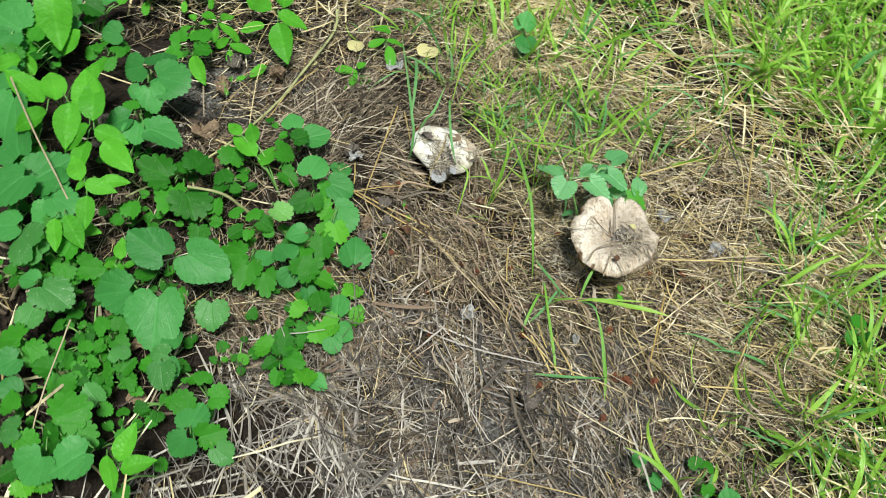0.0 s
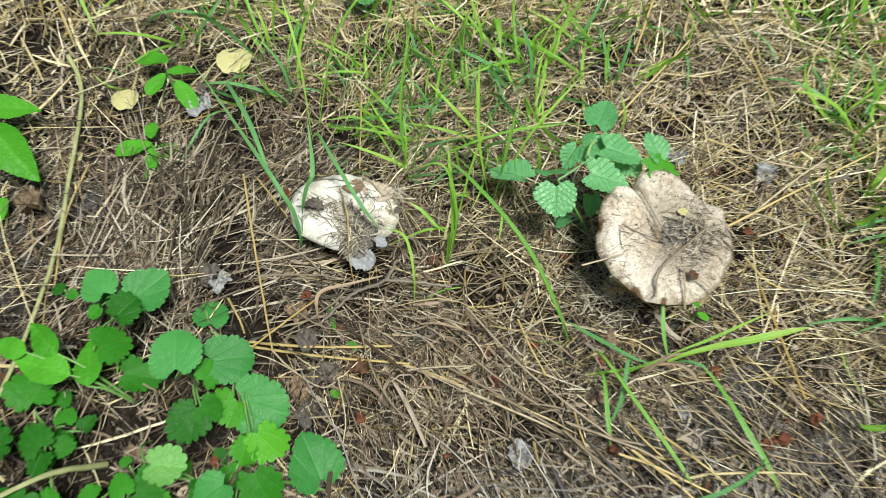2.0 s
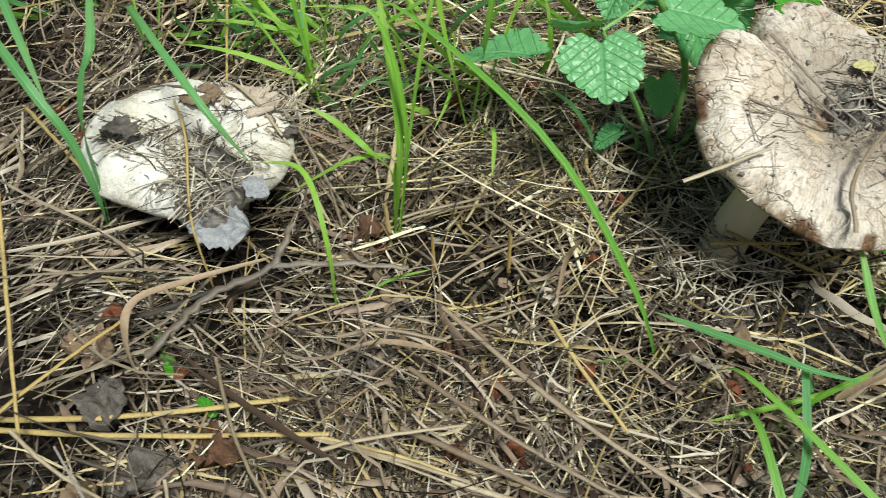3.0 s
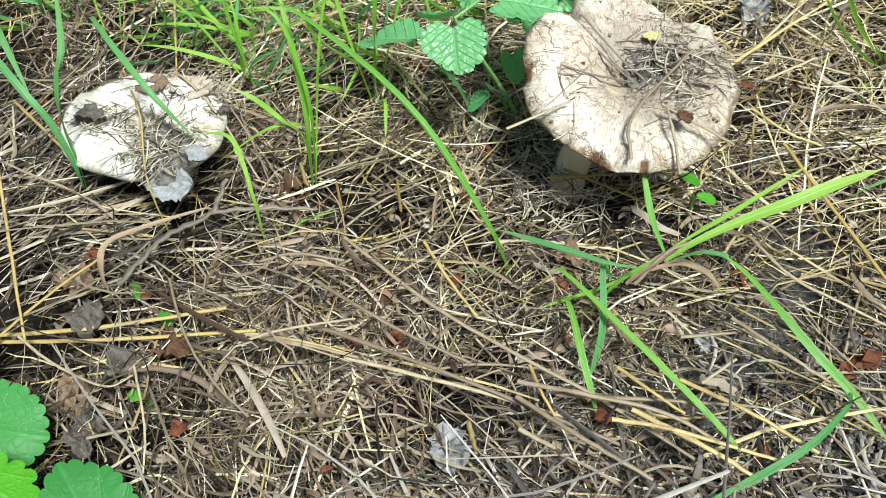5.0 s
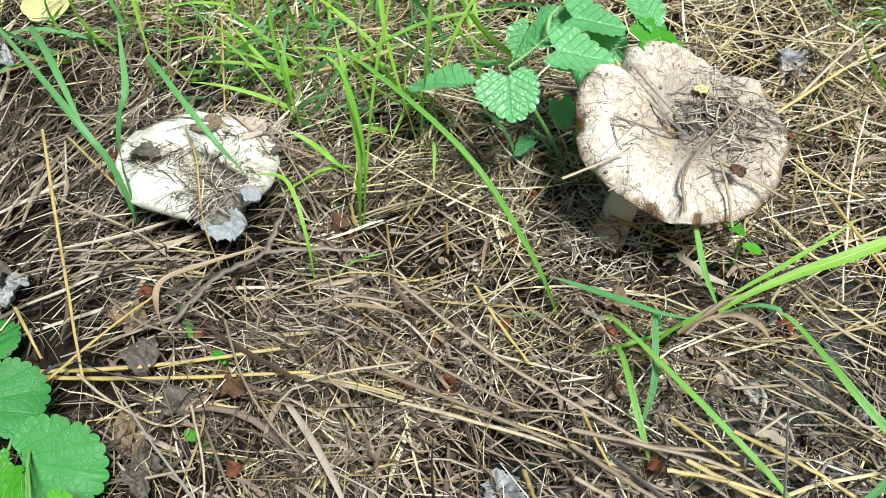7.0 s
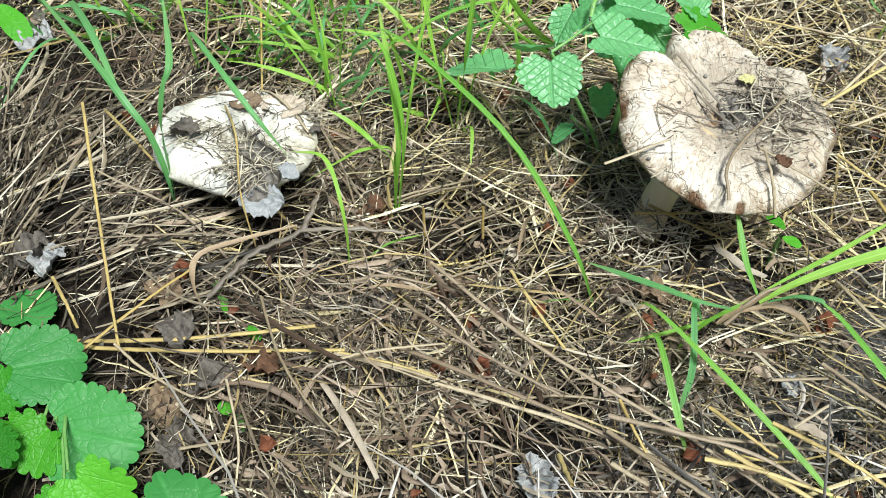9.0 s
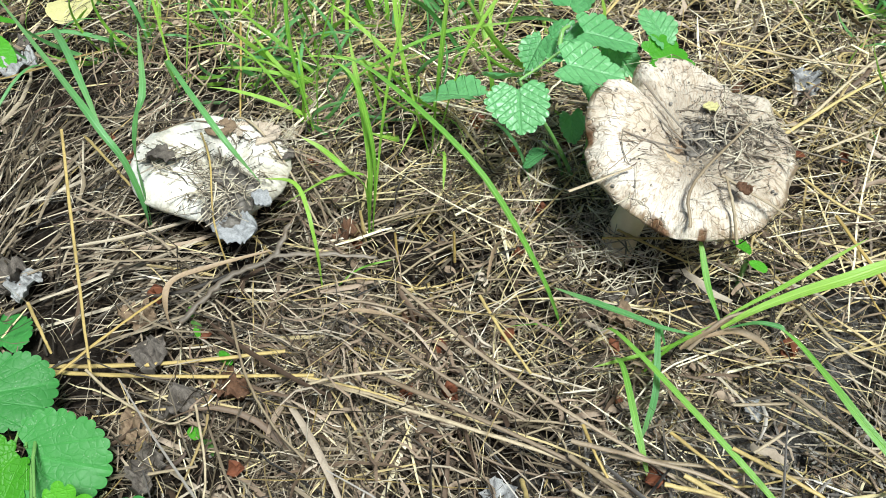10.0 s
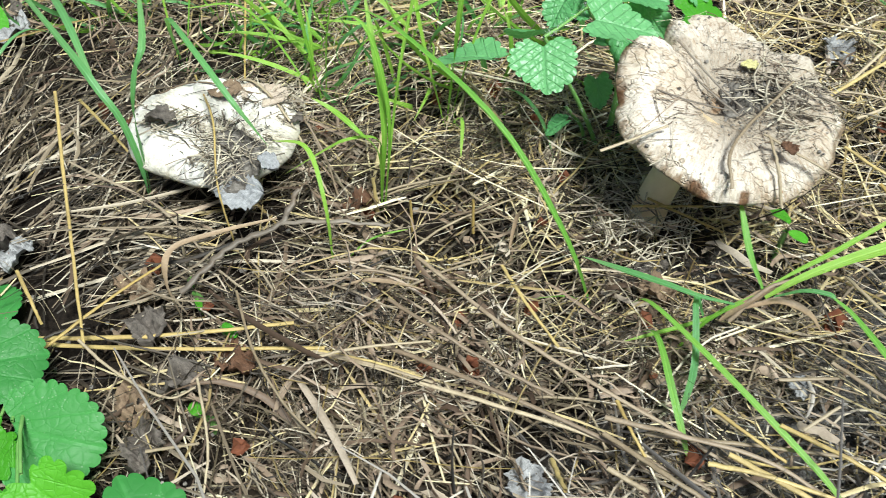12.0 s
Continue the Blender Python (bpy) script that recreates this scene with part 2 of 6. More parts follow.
SOIL = soil_material()
HAY_GREY = hay_material("weathered_hay", (0.0, (0.014, 0.011, 0.008)), (0.36, (0.065, 0.05, 0.032)), (0.62, (0.23, 0.18, 0.118)), (0.85, (0.42, 0.345, 0.245)), (1.0, (0.68, 0.61, 0.48)))
# darker copy of the hay: shade low in the litter, put into its colour
HAY_SHADE = hay_material("shade_darkened_hay", (0.0, (0.01, 0.008, 0.006)), (0.4, (0.035, 0.027, 0.017)), (0.75, (0.1, 0.08, 0.048)), (1.0, (0.3, 0.25, 0.155)), spec=0.25)
HAY_ASH = hay_material("ash_grey_hay", (0.0, (0.04, 0.035, 0.031)), (0.35, (0.14, 0.122, 0.105)), (0.7, (0.33, 0.295, 0.255)), (1.0, (0.62, 0.57, 0.49)))
HAY_GOLD = hay_material("golden_hay", (0.0, (0.22, 0.155, 0.05)), (0.3, (0.46, 0.35, 0.155)), (0.65, (0.7, 0.58, 0.32)), (1.0, (0.88, 0.8, 0.58)))
PALE_BITS = hay_material("pale_straw_bits", (0.0, (0.1, 0.08, 0.06)), (0.4, (0.32, 0.27, 0.2)), (1.0, (0.68, 0.61, 0.46)))
# rotting fragments coloured near-black, so that straw gaps read as shaded
SHADE_MOULD = hay_material("leaf_mould", (0.0, (0.008, 0.006, 0.005)), (0.5, (0.024, 0.018, 0.012)), (0.85, (0.075, 0.052, 0.034)), (1.0, (0.2, 0.16, 0.12)), spec=0.12)
STALK_PALE = single_stalk_material("pale_stalk", (0.26, 0.2, 0.125), (0.54, 0.44, 0.29))
STALK_YELLOW = single_stalk_material("yellow_stalk", (0.42, 0.29, 0.085), (0.58, 0.45, 0.19))
STALK_BROWN = single_stalk_material("brown_stalk", (0.2, 0.145, 0.095), (0.36, 0.28, 0.19))
TWIG = single_stalk_material("grey_twig", (0.13, 0.105, 0.08), (0.25, 0.21, 0.165))
HAY_TAN = hay_material("dry_leaf_shred", (0.0, (0.07, 0.045, 0.03)), (0.4, (0.2, 0.14, 0.095)), (0.8, (0.36, 0.27, 0.19)), (1.0, (0.54, 0.46, 0.36)), spec=0.25)
HERB = leaf_material("scalloped_leaf", (0.012, 0.085, 0.006), (0.06, 0.28, 0.018), 7.0, 0.4, 0.5, True, 0.28, 12.0, 0.12, 0.2)
HERB_BIG = leaf_material("large_scalloped_leaf", (0.03, 0.155, 0.03), (0.082, 0.31, 0.068), 9.0, 0.3, 0.48, True, 0.24, 12.0, 0.1, 0.25)
YOUNG_HERB = leaf_material("young_scalloped_leaf", (0.05, 0.24, 0.011), (0.13, 0.43, 0.028), 7.0, 0.0, 0.46, True, 0.32, 12.0, 0.15, 0.3)
SPECKLED_HERB = leaf_material("speckled_leaf", (0.04, 0.16, 0.03), (0.085, 0.27, 0.06), 8.0, 1.0, 0.48, True, 0.22, 12.0, 0.1, 0.3)
BALM = leaf_material("crinkled_leaf", (0.1, 0.33, 0.105), (0.19, 0.47, 0.18), 6.0, 0.0, 0.38, False, 0.3, 9.0, 0.25, 0.5, 0.5)
POINTED = leaf_material("pointed_leaf", (0.06, 0.27, 0.015), (0.13, 0.45, 0.032), 8.0, 0.0, 0.46, False, 0.32, 12.0, 0.25, 0.2)
RUNNER = plain_material("creeping_stem", (0.2, 0.22, 0.09), (0.42, 0.42, 0.2), 60, 0.6, 0.3)
STEM = plain_material("green_stem", (0.1, 0.26, 0.05), (0.24, 0.42, 0.12), 90, 0.5, 0.4)
GRASS = grass_material("grass_blade", (0.23, 0.53, 0.055), (0.48, 0.8, 0.11), (0.56, 0.72, 0.18))
GRASS_MID = grass_material("green_grass_blade", (0.2, 0.49, 0.065), (0.35, 0.67, 0.11), (0.42, 0.64, 0.16))
GRASS_COOL = grass_material("broad_grass_blade", (0.11, 0.36, 0.1), (0.21, 0.52, 0.18), (0.34, 0.58, 0.22))
DEAD_BROWN = dead_leaf_material("brown_dead_leaf", (0.11, 0.07, 0.045), (0.32, 0.23, 0.145))
DEAD_GREY = dead_leaf_material("grey_dead_leaf", (0.05, 0.042, 0.035), (0.2, 0.17, 0.143))
DEAD_RUST = dead_leaf_material("rust_dead_leaf", (0.06, 0.03, 0.018), (0.19, 0.1, 0.055))
YELLOW_LEAF = dead_leaf_material("yellowed_leaf", (0.48, 0.44, 0.17), (0.63, 0.58, 0.3))
CAP_TAN = cap_material("tan_mushroom_skin", (0.9, 0.81, 0.69), (0.68, 0.56, 0.43), (0.36, 0.24, 0.135), 1.0, (0.46, 0.39, 0.3), ((0.495, 0.022), (0.69, 0.022), (0.75, 0.008), (0.12, 0.012)))
CAP_WHITE = cap_material("white_mushroom_skin", (0.86, 0.82, 0.74), (0.78, 0.72, 0.6), (0.5, 0.4, 0.22), 0.25)
FLESH = plain_material("mushroom_stem", (0.62, 0.46, 0.27), (0.86, 0.73, 0.5), 60)
GILLS = plain_material("mushroom_gills", (0.3, 0.19, 0.11), (0.42, 0.29, 0.18), 80)
CRUMB = plain_material("soil_crumb", (0.06, 0.05, 0.042), (0.36, 0.33, 0.29), 260, 0.95, 0.1, 1.0)
BUD = plain_material("bud_scale", (0.07, 0.022, 0.012), (0.2, 0.07, 0.032), 260, 0.7)
DOWN = plain_material("down_feather", (0.55, 0.56, 0.58), (0.8, 0.8, 0.8), 200, 0.7)


# ---- building helpers ----
rng = np.random.default_rng(11)


def mesh_of(name, verts, faces, material, uvs=None, smooth=True):
    me = bpy.data.meshes.new(name)
    verts, faces = np.asarray(verts, np.float32), np.asarray(faces, np.int32)
    k = faces.shape[1]
    me.vertices.add(len(verts))
    me.vertices.foreach_set("co", verts.ravel())
    me.loops.add(faces.size)
    me.loops.foreach_set("vertex_index", faces.ravel())
    me.polygons.add(len(faces))
    me.polygons.foreach_set("loop_start", np.arange(len(faces), dtype=np.int32) * k)
    me.polygons.foreach_set("use_smooth", np.full(len(faces), smooth))
    if uvs is not None:
        layer = me.uv_layers.new(name="UVMap")
        layer.data.foreach_set("uv", np.asarray(uvs, np.float32)[faces.ravel()].ravel())
    me.update(calc_edges=True)
    me.validate()
    me.materials.append(material)
    return me


def joined(pieces):
    """Verts, faces and uvs of several pieces in one."""
    vs, fs, us, at = [], [], [], 0
    for v, f, u in pieces:
        vs.append(v), fs.append(f + at), us.append(u)
        at += len(v)
    return np.concatenate(vs), np.concatenate(fs), np.concatenate(us)


def grid_faces(rows, cols, wrap=False):
    r, c = np.meshgrid(np.arange(rows - 1), np.arange(cols if wrap else cols - 1), indexing="ij")
    d = (c + 1) % cols
    a = r * cols
    return np.stack([a + c, a + d, a + cols + d, a + cols + c], -1).reshape(-1, 4)


def along(points, n):
    """A smooth line of n points through a few control points."""
    p = np.asarray(points, float)
    if len(p) == 2:
        s = np.linspace(0, 1, n)[:, None]
        return p[0] * (1 - s) + p[1] * s
    q = np.vstack([2 * p[0] - p[1], p, 2 * p[-1] - p[-2]])
    out = []
    for s in np.linspace(0, len(p) - 1 - 1e-9, n):
        i = int(s)
        u = s - i
        a, b, c, d = q[i : i + 4]
        out.append(0.5 * (2 * b + (c - a) * u + (2 * a - 5 * b + 4 * c - d) * u**2 + (3 * b - a - 3 * c + d) * u**3))
    return np.array(out)


def ribbon(line, widths, fold=0.25, twist=0.0, up=(0, 0, 1)):
    """A folded strip along a line, three points across."""
    line = np.asarray(line, float)
    n = len(line)
    t = np.gradient(line, axis=0)
    t /= np.linalg.norm(t, axis=1)[:, None] + 1e-9
    side = np.cross(t, np.asarray(up, float))
    side[np.linalg.norm(side, axis=1) < 0.05] = (1, 0, 0)
    side /= np.linalg.norm(side, axis=1)[:, None]
    nor = np.cross(side, t)
    ang = np.linspace(0, twist, n)[:, None] if np.ndim(twist) == 0 else np.asarray(twist)[:, None]
    side, nor = side * np.cos(ang) + nor * np.sin(ang), nor * np.cos(ang) - side * np.sin(ang)
    w = np.asarray(widths, float)[:, None] * 0.5
    v = np.stack([line - side * w + nor * w * fold, line, line + side * w + nor * w * fold], 1).reshape(-1, 3)
    uv = np.stack([np.tile([0.0, 0.5, 1.0], n), np.repeat(np.linspace(0, 1, n), 3)], 1)
    return v, grid_faces(n, 3), uv


def tube(line, radii, sides=6):
    line = np.asarray(line, float)
    n = len(line)
    t = np.gradient(line, axis=0)
    t /= np.linalg.norm(t, axis=1)[:, None] + 1e-9
    ref = np.where(np.abs(t[:, 2:3]) > 0.9, [[1.0, 0, 0]], [[0, 0, 1.0]])
    a = np.cross(t, ref)
    a /= np.linalg.norm(a, axis=1)[:, None]
    b = np.cross(t, a)
    th = np.linspace(0, 2 * math.pi, sides, endpoint=False)
    r = np.asarray(radii, float)[:, None, None] * np.ones((n, 1, 1))
    v = line[:, None] + r * (np.cos(th)[None, :, None] * a[:, None] + np.sin(th)[None, :, None] * b[:, None])
    uv = np.stack([np.tile(np.linspace(0, 1, sides), n), np.repeat(np.linspace(0, 1, n), sides)], 1)
    return v.reshape(-1, 3), grid_faces(n, sides, True), uv


def part(name, mesh, parent, label=""):
    ob = new(name, mesh)
    ob.parent = parent
    return tagged(ob, label)


def thing(name, mesh, label, category, group="", kind="", at=None):
    ob = new(name, mesh)
    if at is not None:
        ob.matrix_world = at
    return tagged(ob, label, category, group, kind)


def ground_z(x, y):
    """Height of the soil: gentle swells, a few millimetres."""
    return 0.005 * math.sin(7 * x + 1.3) * math.sin(6 * y + 0.4) + 0.003 * math.sin(23 * x + 11 * y) - 0.006


def ground_zs(x, y):
    return 0.005 * np.sin(7 * x + 1.3) * np.sin(6 * y + 0.4) + 0.003 * np.sin(23 * x + 11 * y) - 0.006


# ---- ground ----
def build_ground():
    near = np.arange(-1.3, 1.3001, 0.013)
    far = 1.3 * np.geomspace(1.05, 30, 22)
    axis = np.concatenate([-far[::-1], near, far])
    gx, gy = np.meshgrid(axis - 0.15, axis + 0.75)
    gz = ground_zs(gx, gy)
    edge = np.clip(1.6 - np.hypot(gx + 0.15, gy - 0.75), 0, 1)
    gz += edge * 0.006 * (np.array([noise.noise((float(a) * 28, float(b) * 28, 0)) for a, b in zip(gx.ravel(), gy.ravel())]).reshape(gx.shape))
    v = np.stack([gx, gy, gz], -1).reshape(-1, 3)
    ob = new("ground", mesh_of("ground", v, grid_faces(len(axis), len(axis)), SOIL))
    tagged(ob, "grey-brown crumbly soil, darkened for shade under dry straw", "ground", kind="structure")


build_ground()


# ---- hay carpet ----
def lie_angle(x, y):
    """The way in which the hay lies, in degrees from the x axis."""
    left = 1 / (1 + np.exp((x + 0.2) * 30)) / (1 + np.exp((0.58 - y) * 25))
    low = 1 / (1 + np.exp((y - 0.63) * 25))
    return 20 + 78 * left - 58 * low


BARE = ((0.135, 0.54, 0.035, 0.03), (-0.47, 0.70, 0.05, 0.08), (-0.55, 0.66, 0.05, 0.05), (0.06, 0.42, 0.08, 0.04), (-0.38, 0.3, 0.17, 0.2), (-0.28, 0.17, 0.1, 0.12), (-0.6, 0.5, 0.2, 0.22), (-0.36, 0.5, 0.1, 0.1), (-0.72, 0.42, 0.16, 0.2), (-0.225, 0.6, 0.05, 0.05), (-0.31, 0.69, 0.05, 0.09), (-0.25, 0.655, 0.06, 0.05))


def hay(name, material, count, box, size, width, lift, segs, golden, label, tilt=0.12, hollow=False, curl=0.12, free=0.72):
    """Very many dry stalks, joined."""
    x0, y0, x1, y1 = box
    x, y = rng.uniform(x0, x1, count * 5), rng.uniform(y0, y1, count * 5)
    keep = np.ones(len(x))
    for cx, cy, rx, ry in BARE[:4] if material is SHADE_MOULD else BARE:
        keep *= 1 - (0.95 if cx < -0.3 and cy < 0.6 else 0.78) * np.exp(-(((x - cx) / rx) ** 2) - ((y - cy) / ry) ** 2)
    patch = np.sin(31 * x + 3 * np.sin(17 * y)) * np.sin(27 * y + 2 * np.sin(23 * x))
    keep *= 0.5 + 0.5 * patch if material in (SHADE_MOULD, HAY_SHADE) else np.clip(0.5 + 1.05 * patch, 0.1, 1)
    if golden:
        keep *= 0.7 + 0.3 * np.sin(9 * x + 1) * np.sin(11 * y + 2 * x)
    if hollow:
        inner = hollow if hollow is not True else NEAR
        depth = np.minimum(np.minimum(x - inner[0], inner[2] - x), np.minimum(y - inner[1], inner[3] - y))
        keep *= np.clip(1 - depth / (0.25 * (inner[2] - inner[0])) * (2.0 if golden else 1.5), 0, 1)
        cx, cy = (x0 + x1) / 2, (y0 + y1) / 2
        rim = np.hypot((x - cx) / (x1 - x0), (y - cy) / (y1 - y0)) * 2 + 0.12 * np.sin(5 * x + 2 * np.sin(4 * y)) + 0.1 * np.sin(6 * y + 3 * x)
        keep *= np.clip((1.0 - rim) * 2.6, 0, 1) if inner is NEAR else np.clip(1.15 - rim, 0, 1) * 1.5
    gold = 1 / (1 + np.exp(-(x * 6 + (y - 0.73) * 13)))
    keep *= (0.22 + 0.78 * gold) if golden else (1 - 0.62 * gold)
    ok = np.nonzero(rng.random(len(x)) < keep)[0][:count]
    x, y = x[ok], y[ok]
    n = len(x)
    loose = rng.random(n) < free
    ang = np.radians(np.where(loose, rng.uniform(0, 180, n), lie_angle(x, y) + 26 * np.sin(19 * x + 13 * y) + rng.normal(0, 22, n)))
    flip = rng.random(n) < 0.5
    ang += math.pi * flip
    # many short pieces and a few long ones
    length = size * np.exp(rng.normal(-0.15, 0.55, n)).clip(0.25, 2.6)
    wid = width * np.exp(rng.normal(-0.1, 0.42, n)).clip(0.4, 2.3)
    k = segs + 1
    s = np.linspace(-0.5, 0.5, k)
    d = np.stack([np.cos(ang), np.sin(ang)], 1)
    side = np.stack([-d[:, 1], d[:, 0]], 1)
    # the heading wanders along each stalk: most run nearly straight, some curl or kink
    bendy = curl * np.exp(rng.normal(-0.3, 0.9, n))
    head = ang[:, None] + bendy[:, None] * np.cumsum(rng.normal(0, 1, (n, segs)), 1) + (bendy * rng.normal(0, 1.2, n))[:, None] * np.arange(segs)[None]
    if segs > 2:
        head += (rng.random(n) < 0.14)[:, None] * rng.normal(0, 0.9, n)[:, None] * (np.arange(segs)[None] >= rng.integers(1, segs, n)[:, None])
    step = length[:, None] / segs
    px = np.concatenate([np.zeros((n, 1)), np.cumsum(np.cos(head) * step, 1)], 1)
    py = np.concatenate([np.zeros((n, 1)), np.cumsum(np.sin(head) * step, 1)], 1)
    px += x[:, None] - px.mean(1, keepdims=True)
    py += y[:, None] - py.mean(1, keepdims=True)
    base = rng.beta(1.1, 1.9, n) * lift
    pitch = rng.normal(0, tilt, n)
    pz = ground_zs(px, py) + 0.002 + base[:, None] + np.abs(length[:, None] * pitch[:, None] * (s[None] + 0.5 * np.sign(pitch)[:, None])) + length[:, None] * 0.05 * rng.normal(0, 1, n)[:, None] * (4 * s**2)[None] * 0.3
    P = np.stack([px, py, pz], -1)
    roll = rng.normal(0, 0.5, n)
    sv = np.stack([side[:, 0] * np.cos(roll), side[:, 1] * np.cos(roll), np.sin(roll)], -1)[:, None]
    uv_ = np.stack([-side[:, 0] * np.sin(roll), -side[:, 1] * np.sin(roll), np.cos(roll)], -1)[:, None]
    w = (wid[:, None] * (1 - 0.45 * np.abs(2 * s)[None] ** 2))[..., None] * 0.5
    V = np.stack([P - sv * w, P + uv_ * w * 0.55, P + sv * w], 2).reshape(-1, 3)
    f = grid_faces(k, 3)
    F = (f[None] + (np.arange(n) * k * 3)[:, None, None]).reshape(-1, 4)
    tagged(new(name, mesh_of(name, V, F, material)), label, "dry grass", kind="stuff")


NEAR, WIDE = (-0.5, 0.33, 0.34, 1.05), (-1.15, -0.05, 0.75, 1.85)
# bottom layer, its colour darkened to stand in for shade in the gaps
hay("leaf_mould", SHADE_MOULD, 24000, NEAR, 0.007, 0.0018, 0.009, 2, False, "brown rotting leaf and stalk fragments, darkened for shade under the straw", 0.35)
hay("weathered_straw_litter", HAY_GREY, 9500, NEAR, 0.036, 0.00088, 0.018, 6, False, "weathered grey-brown dry grass stalks matted on the soil", 0.18, curl=0.16)
# lower stalks painted dark to deepen the shaded gaps under the pale straw
hay("damp_straw_litter", HAY_SHADE, 11000, NEAR, 0.026, 0.0008, 0.009, 5, False, "dry grass under the pale straw, coloured dark for shade", 0.25, curl=0.2)
hay("fine_straw_litter", HAY_GREY, 11500, NEAR, 0.027, 0.00055, 0.019, 6, False, "thin brittle dry grass fibres on the litter", 0.32, curl=0.32)
hay("dry_leaf_shreds", HAY_TAN, 4200, NEAR, 0.023, 0.0019, 0.015, 7, False, "curled tan shreds of dry leaves in the straw", 0.3, curl=0.36)
hay("dry_grass_leaf_litter", HAY_TAN, 2000, NEAR, 0.034, 0.0021, 0.02, 9, False, "broad curled brown dry grass leaves in the straw", 0.2, curl=0.22)
hay("short_straw_bits", HAY_SHADE, 12000, NEAR, 0.0085, 0.0008, 0.012, 2, False, "short broken dry grass bits on the litter", 0.5, free=1.0)
hay("golden_straw_litter", HAY_GOLD, 9600, NEAR, 0.05, 0.00098, 0.017, 6, True, "golden dry straw lying loosely over the litter", curl=0.09)
hay("leaning_straw_litter", HAY_GREY, 2300, (-0.42, 0.62, -0.2, 0.8), 0.06, 0.0012, 0.02, 6, False, "long weathered straw lying side by side on the litter", 0.1, curl=0.07, free=0.15)
hay("ash_grey_straw_bits", HAY_ASH, 3800, (-0.06, 0.3, 0.26, 0.59), 0.018, 0.001, 0.015, 4, False, "ash-grey broken dry grass on bare soil", 0.3, curl=0.15, free=0.9)
hay("matted_grey_litter", HAY_ASH, 6000, (-0.2, 0.02, 0.36, 0.52), 0.06, 0.0017, 0.016, 5, False, "matted grey dry grass beside the herbs", 0.16)
hay("outer_leaf_mould", SHADE_MOULD, 16000, WIDE, 0.012, 0.003, 0.006, 2, False, "rotting leaf fragments on the outer ground, darkened for shade under the straw", 0.3, True)
hay("outer_damp_litter", HAY_SHADE, 9000, WIDE, 0.035, 0.0016, 0.009, 3, False, "dry grass under the outer straw, coloured dark for shade", 0.2, True)
hay("outer_weathered_litter", HAY_GREY, 14000, WIDE, 0.04, 0.0018, 0.015, 3, False, "weathered dry grass litter on the outer ground", 0.18, True)
hay("distant_litter", HAY_GOLD, 16000, (-3.4, -2.5, 3.1, 4.0), 0.13, 0.004, 0.02, 2, False, "dry grass litter on the ground farther off", 0.15, WIDE)
hay("outer_golden_litter", HAY_GOLD, 23000, WIDE, 0.06, 0.0017, 0.02, 3, True, "golden dry straw litter on the outer ground", 0.16, True, curl=0.08)


# ---- leaves and herbs ----
def leaf_mesh(name, material, a, b, half, teeth, depth, heart, fold, droop, crinkle, rows=30, cols=7, seed=0):
    """A leaf one long, base at the origin, tip along +y: its half width follows v**a * (1 - v)**b."""
    r = np.random.default_rng(seed)
    v = np.linspace(0.0, 1.0, rows)
    w = np.maximum(v, 1e-4) ** a * np.maximum(1 - v, 1e-4) ** b
    w *= half / w.max()
    w[0] = max(w[0], 0.012)
    w *= 1 + depth * (np.abs(np.sin(math.pi * teeth * v + 0.3)) - 0.6) + 0.012 * r.normal(0, 1, rows)
    u = np.linspace(-1, 1, cols)
    U, V = np.meshgrid(u, v)
    X = U * w[:, None]
    Y = V - heart * np.abs(U) ** 1.6 * (1 - V) ** 2.5 + 0.02 * np.abs(U) * np.abs(np.sin(math.pi * teeth * V))
    Z = fold * np.abs(X) - droop * V**2 - 0.35 * droop * X**2 / max(half, 0.1)
    Z += crinkle * np.sin(2 * math.pi * 6 * (V - 0.35 * np.abs(U))) * np.abs(U) * (1 - 0.4 * np.abs(U))
    Z += 0.03 * np.sin(5 * X + 3 * Y + seed) + 0.02 * np.sin(9 * Y + 2 * seed)
    verts = np.stack([X, Y, Z], -1).reshape(-1, 3)
    uv = np.stack([U * 0.5 + 0.5, V], -1).reshape(-1, 2)
    uv[:, 0] = 0.5 + X.ravel() * 0.9
    return mesh_of(name, verts, grid_faces(rows, cols), material, uv)


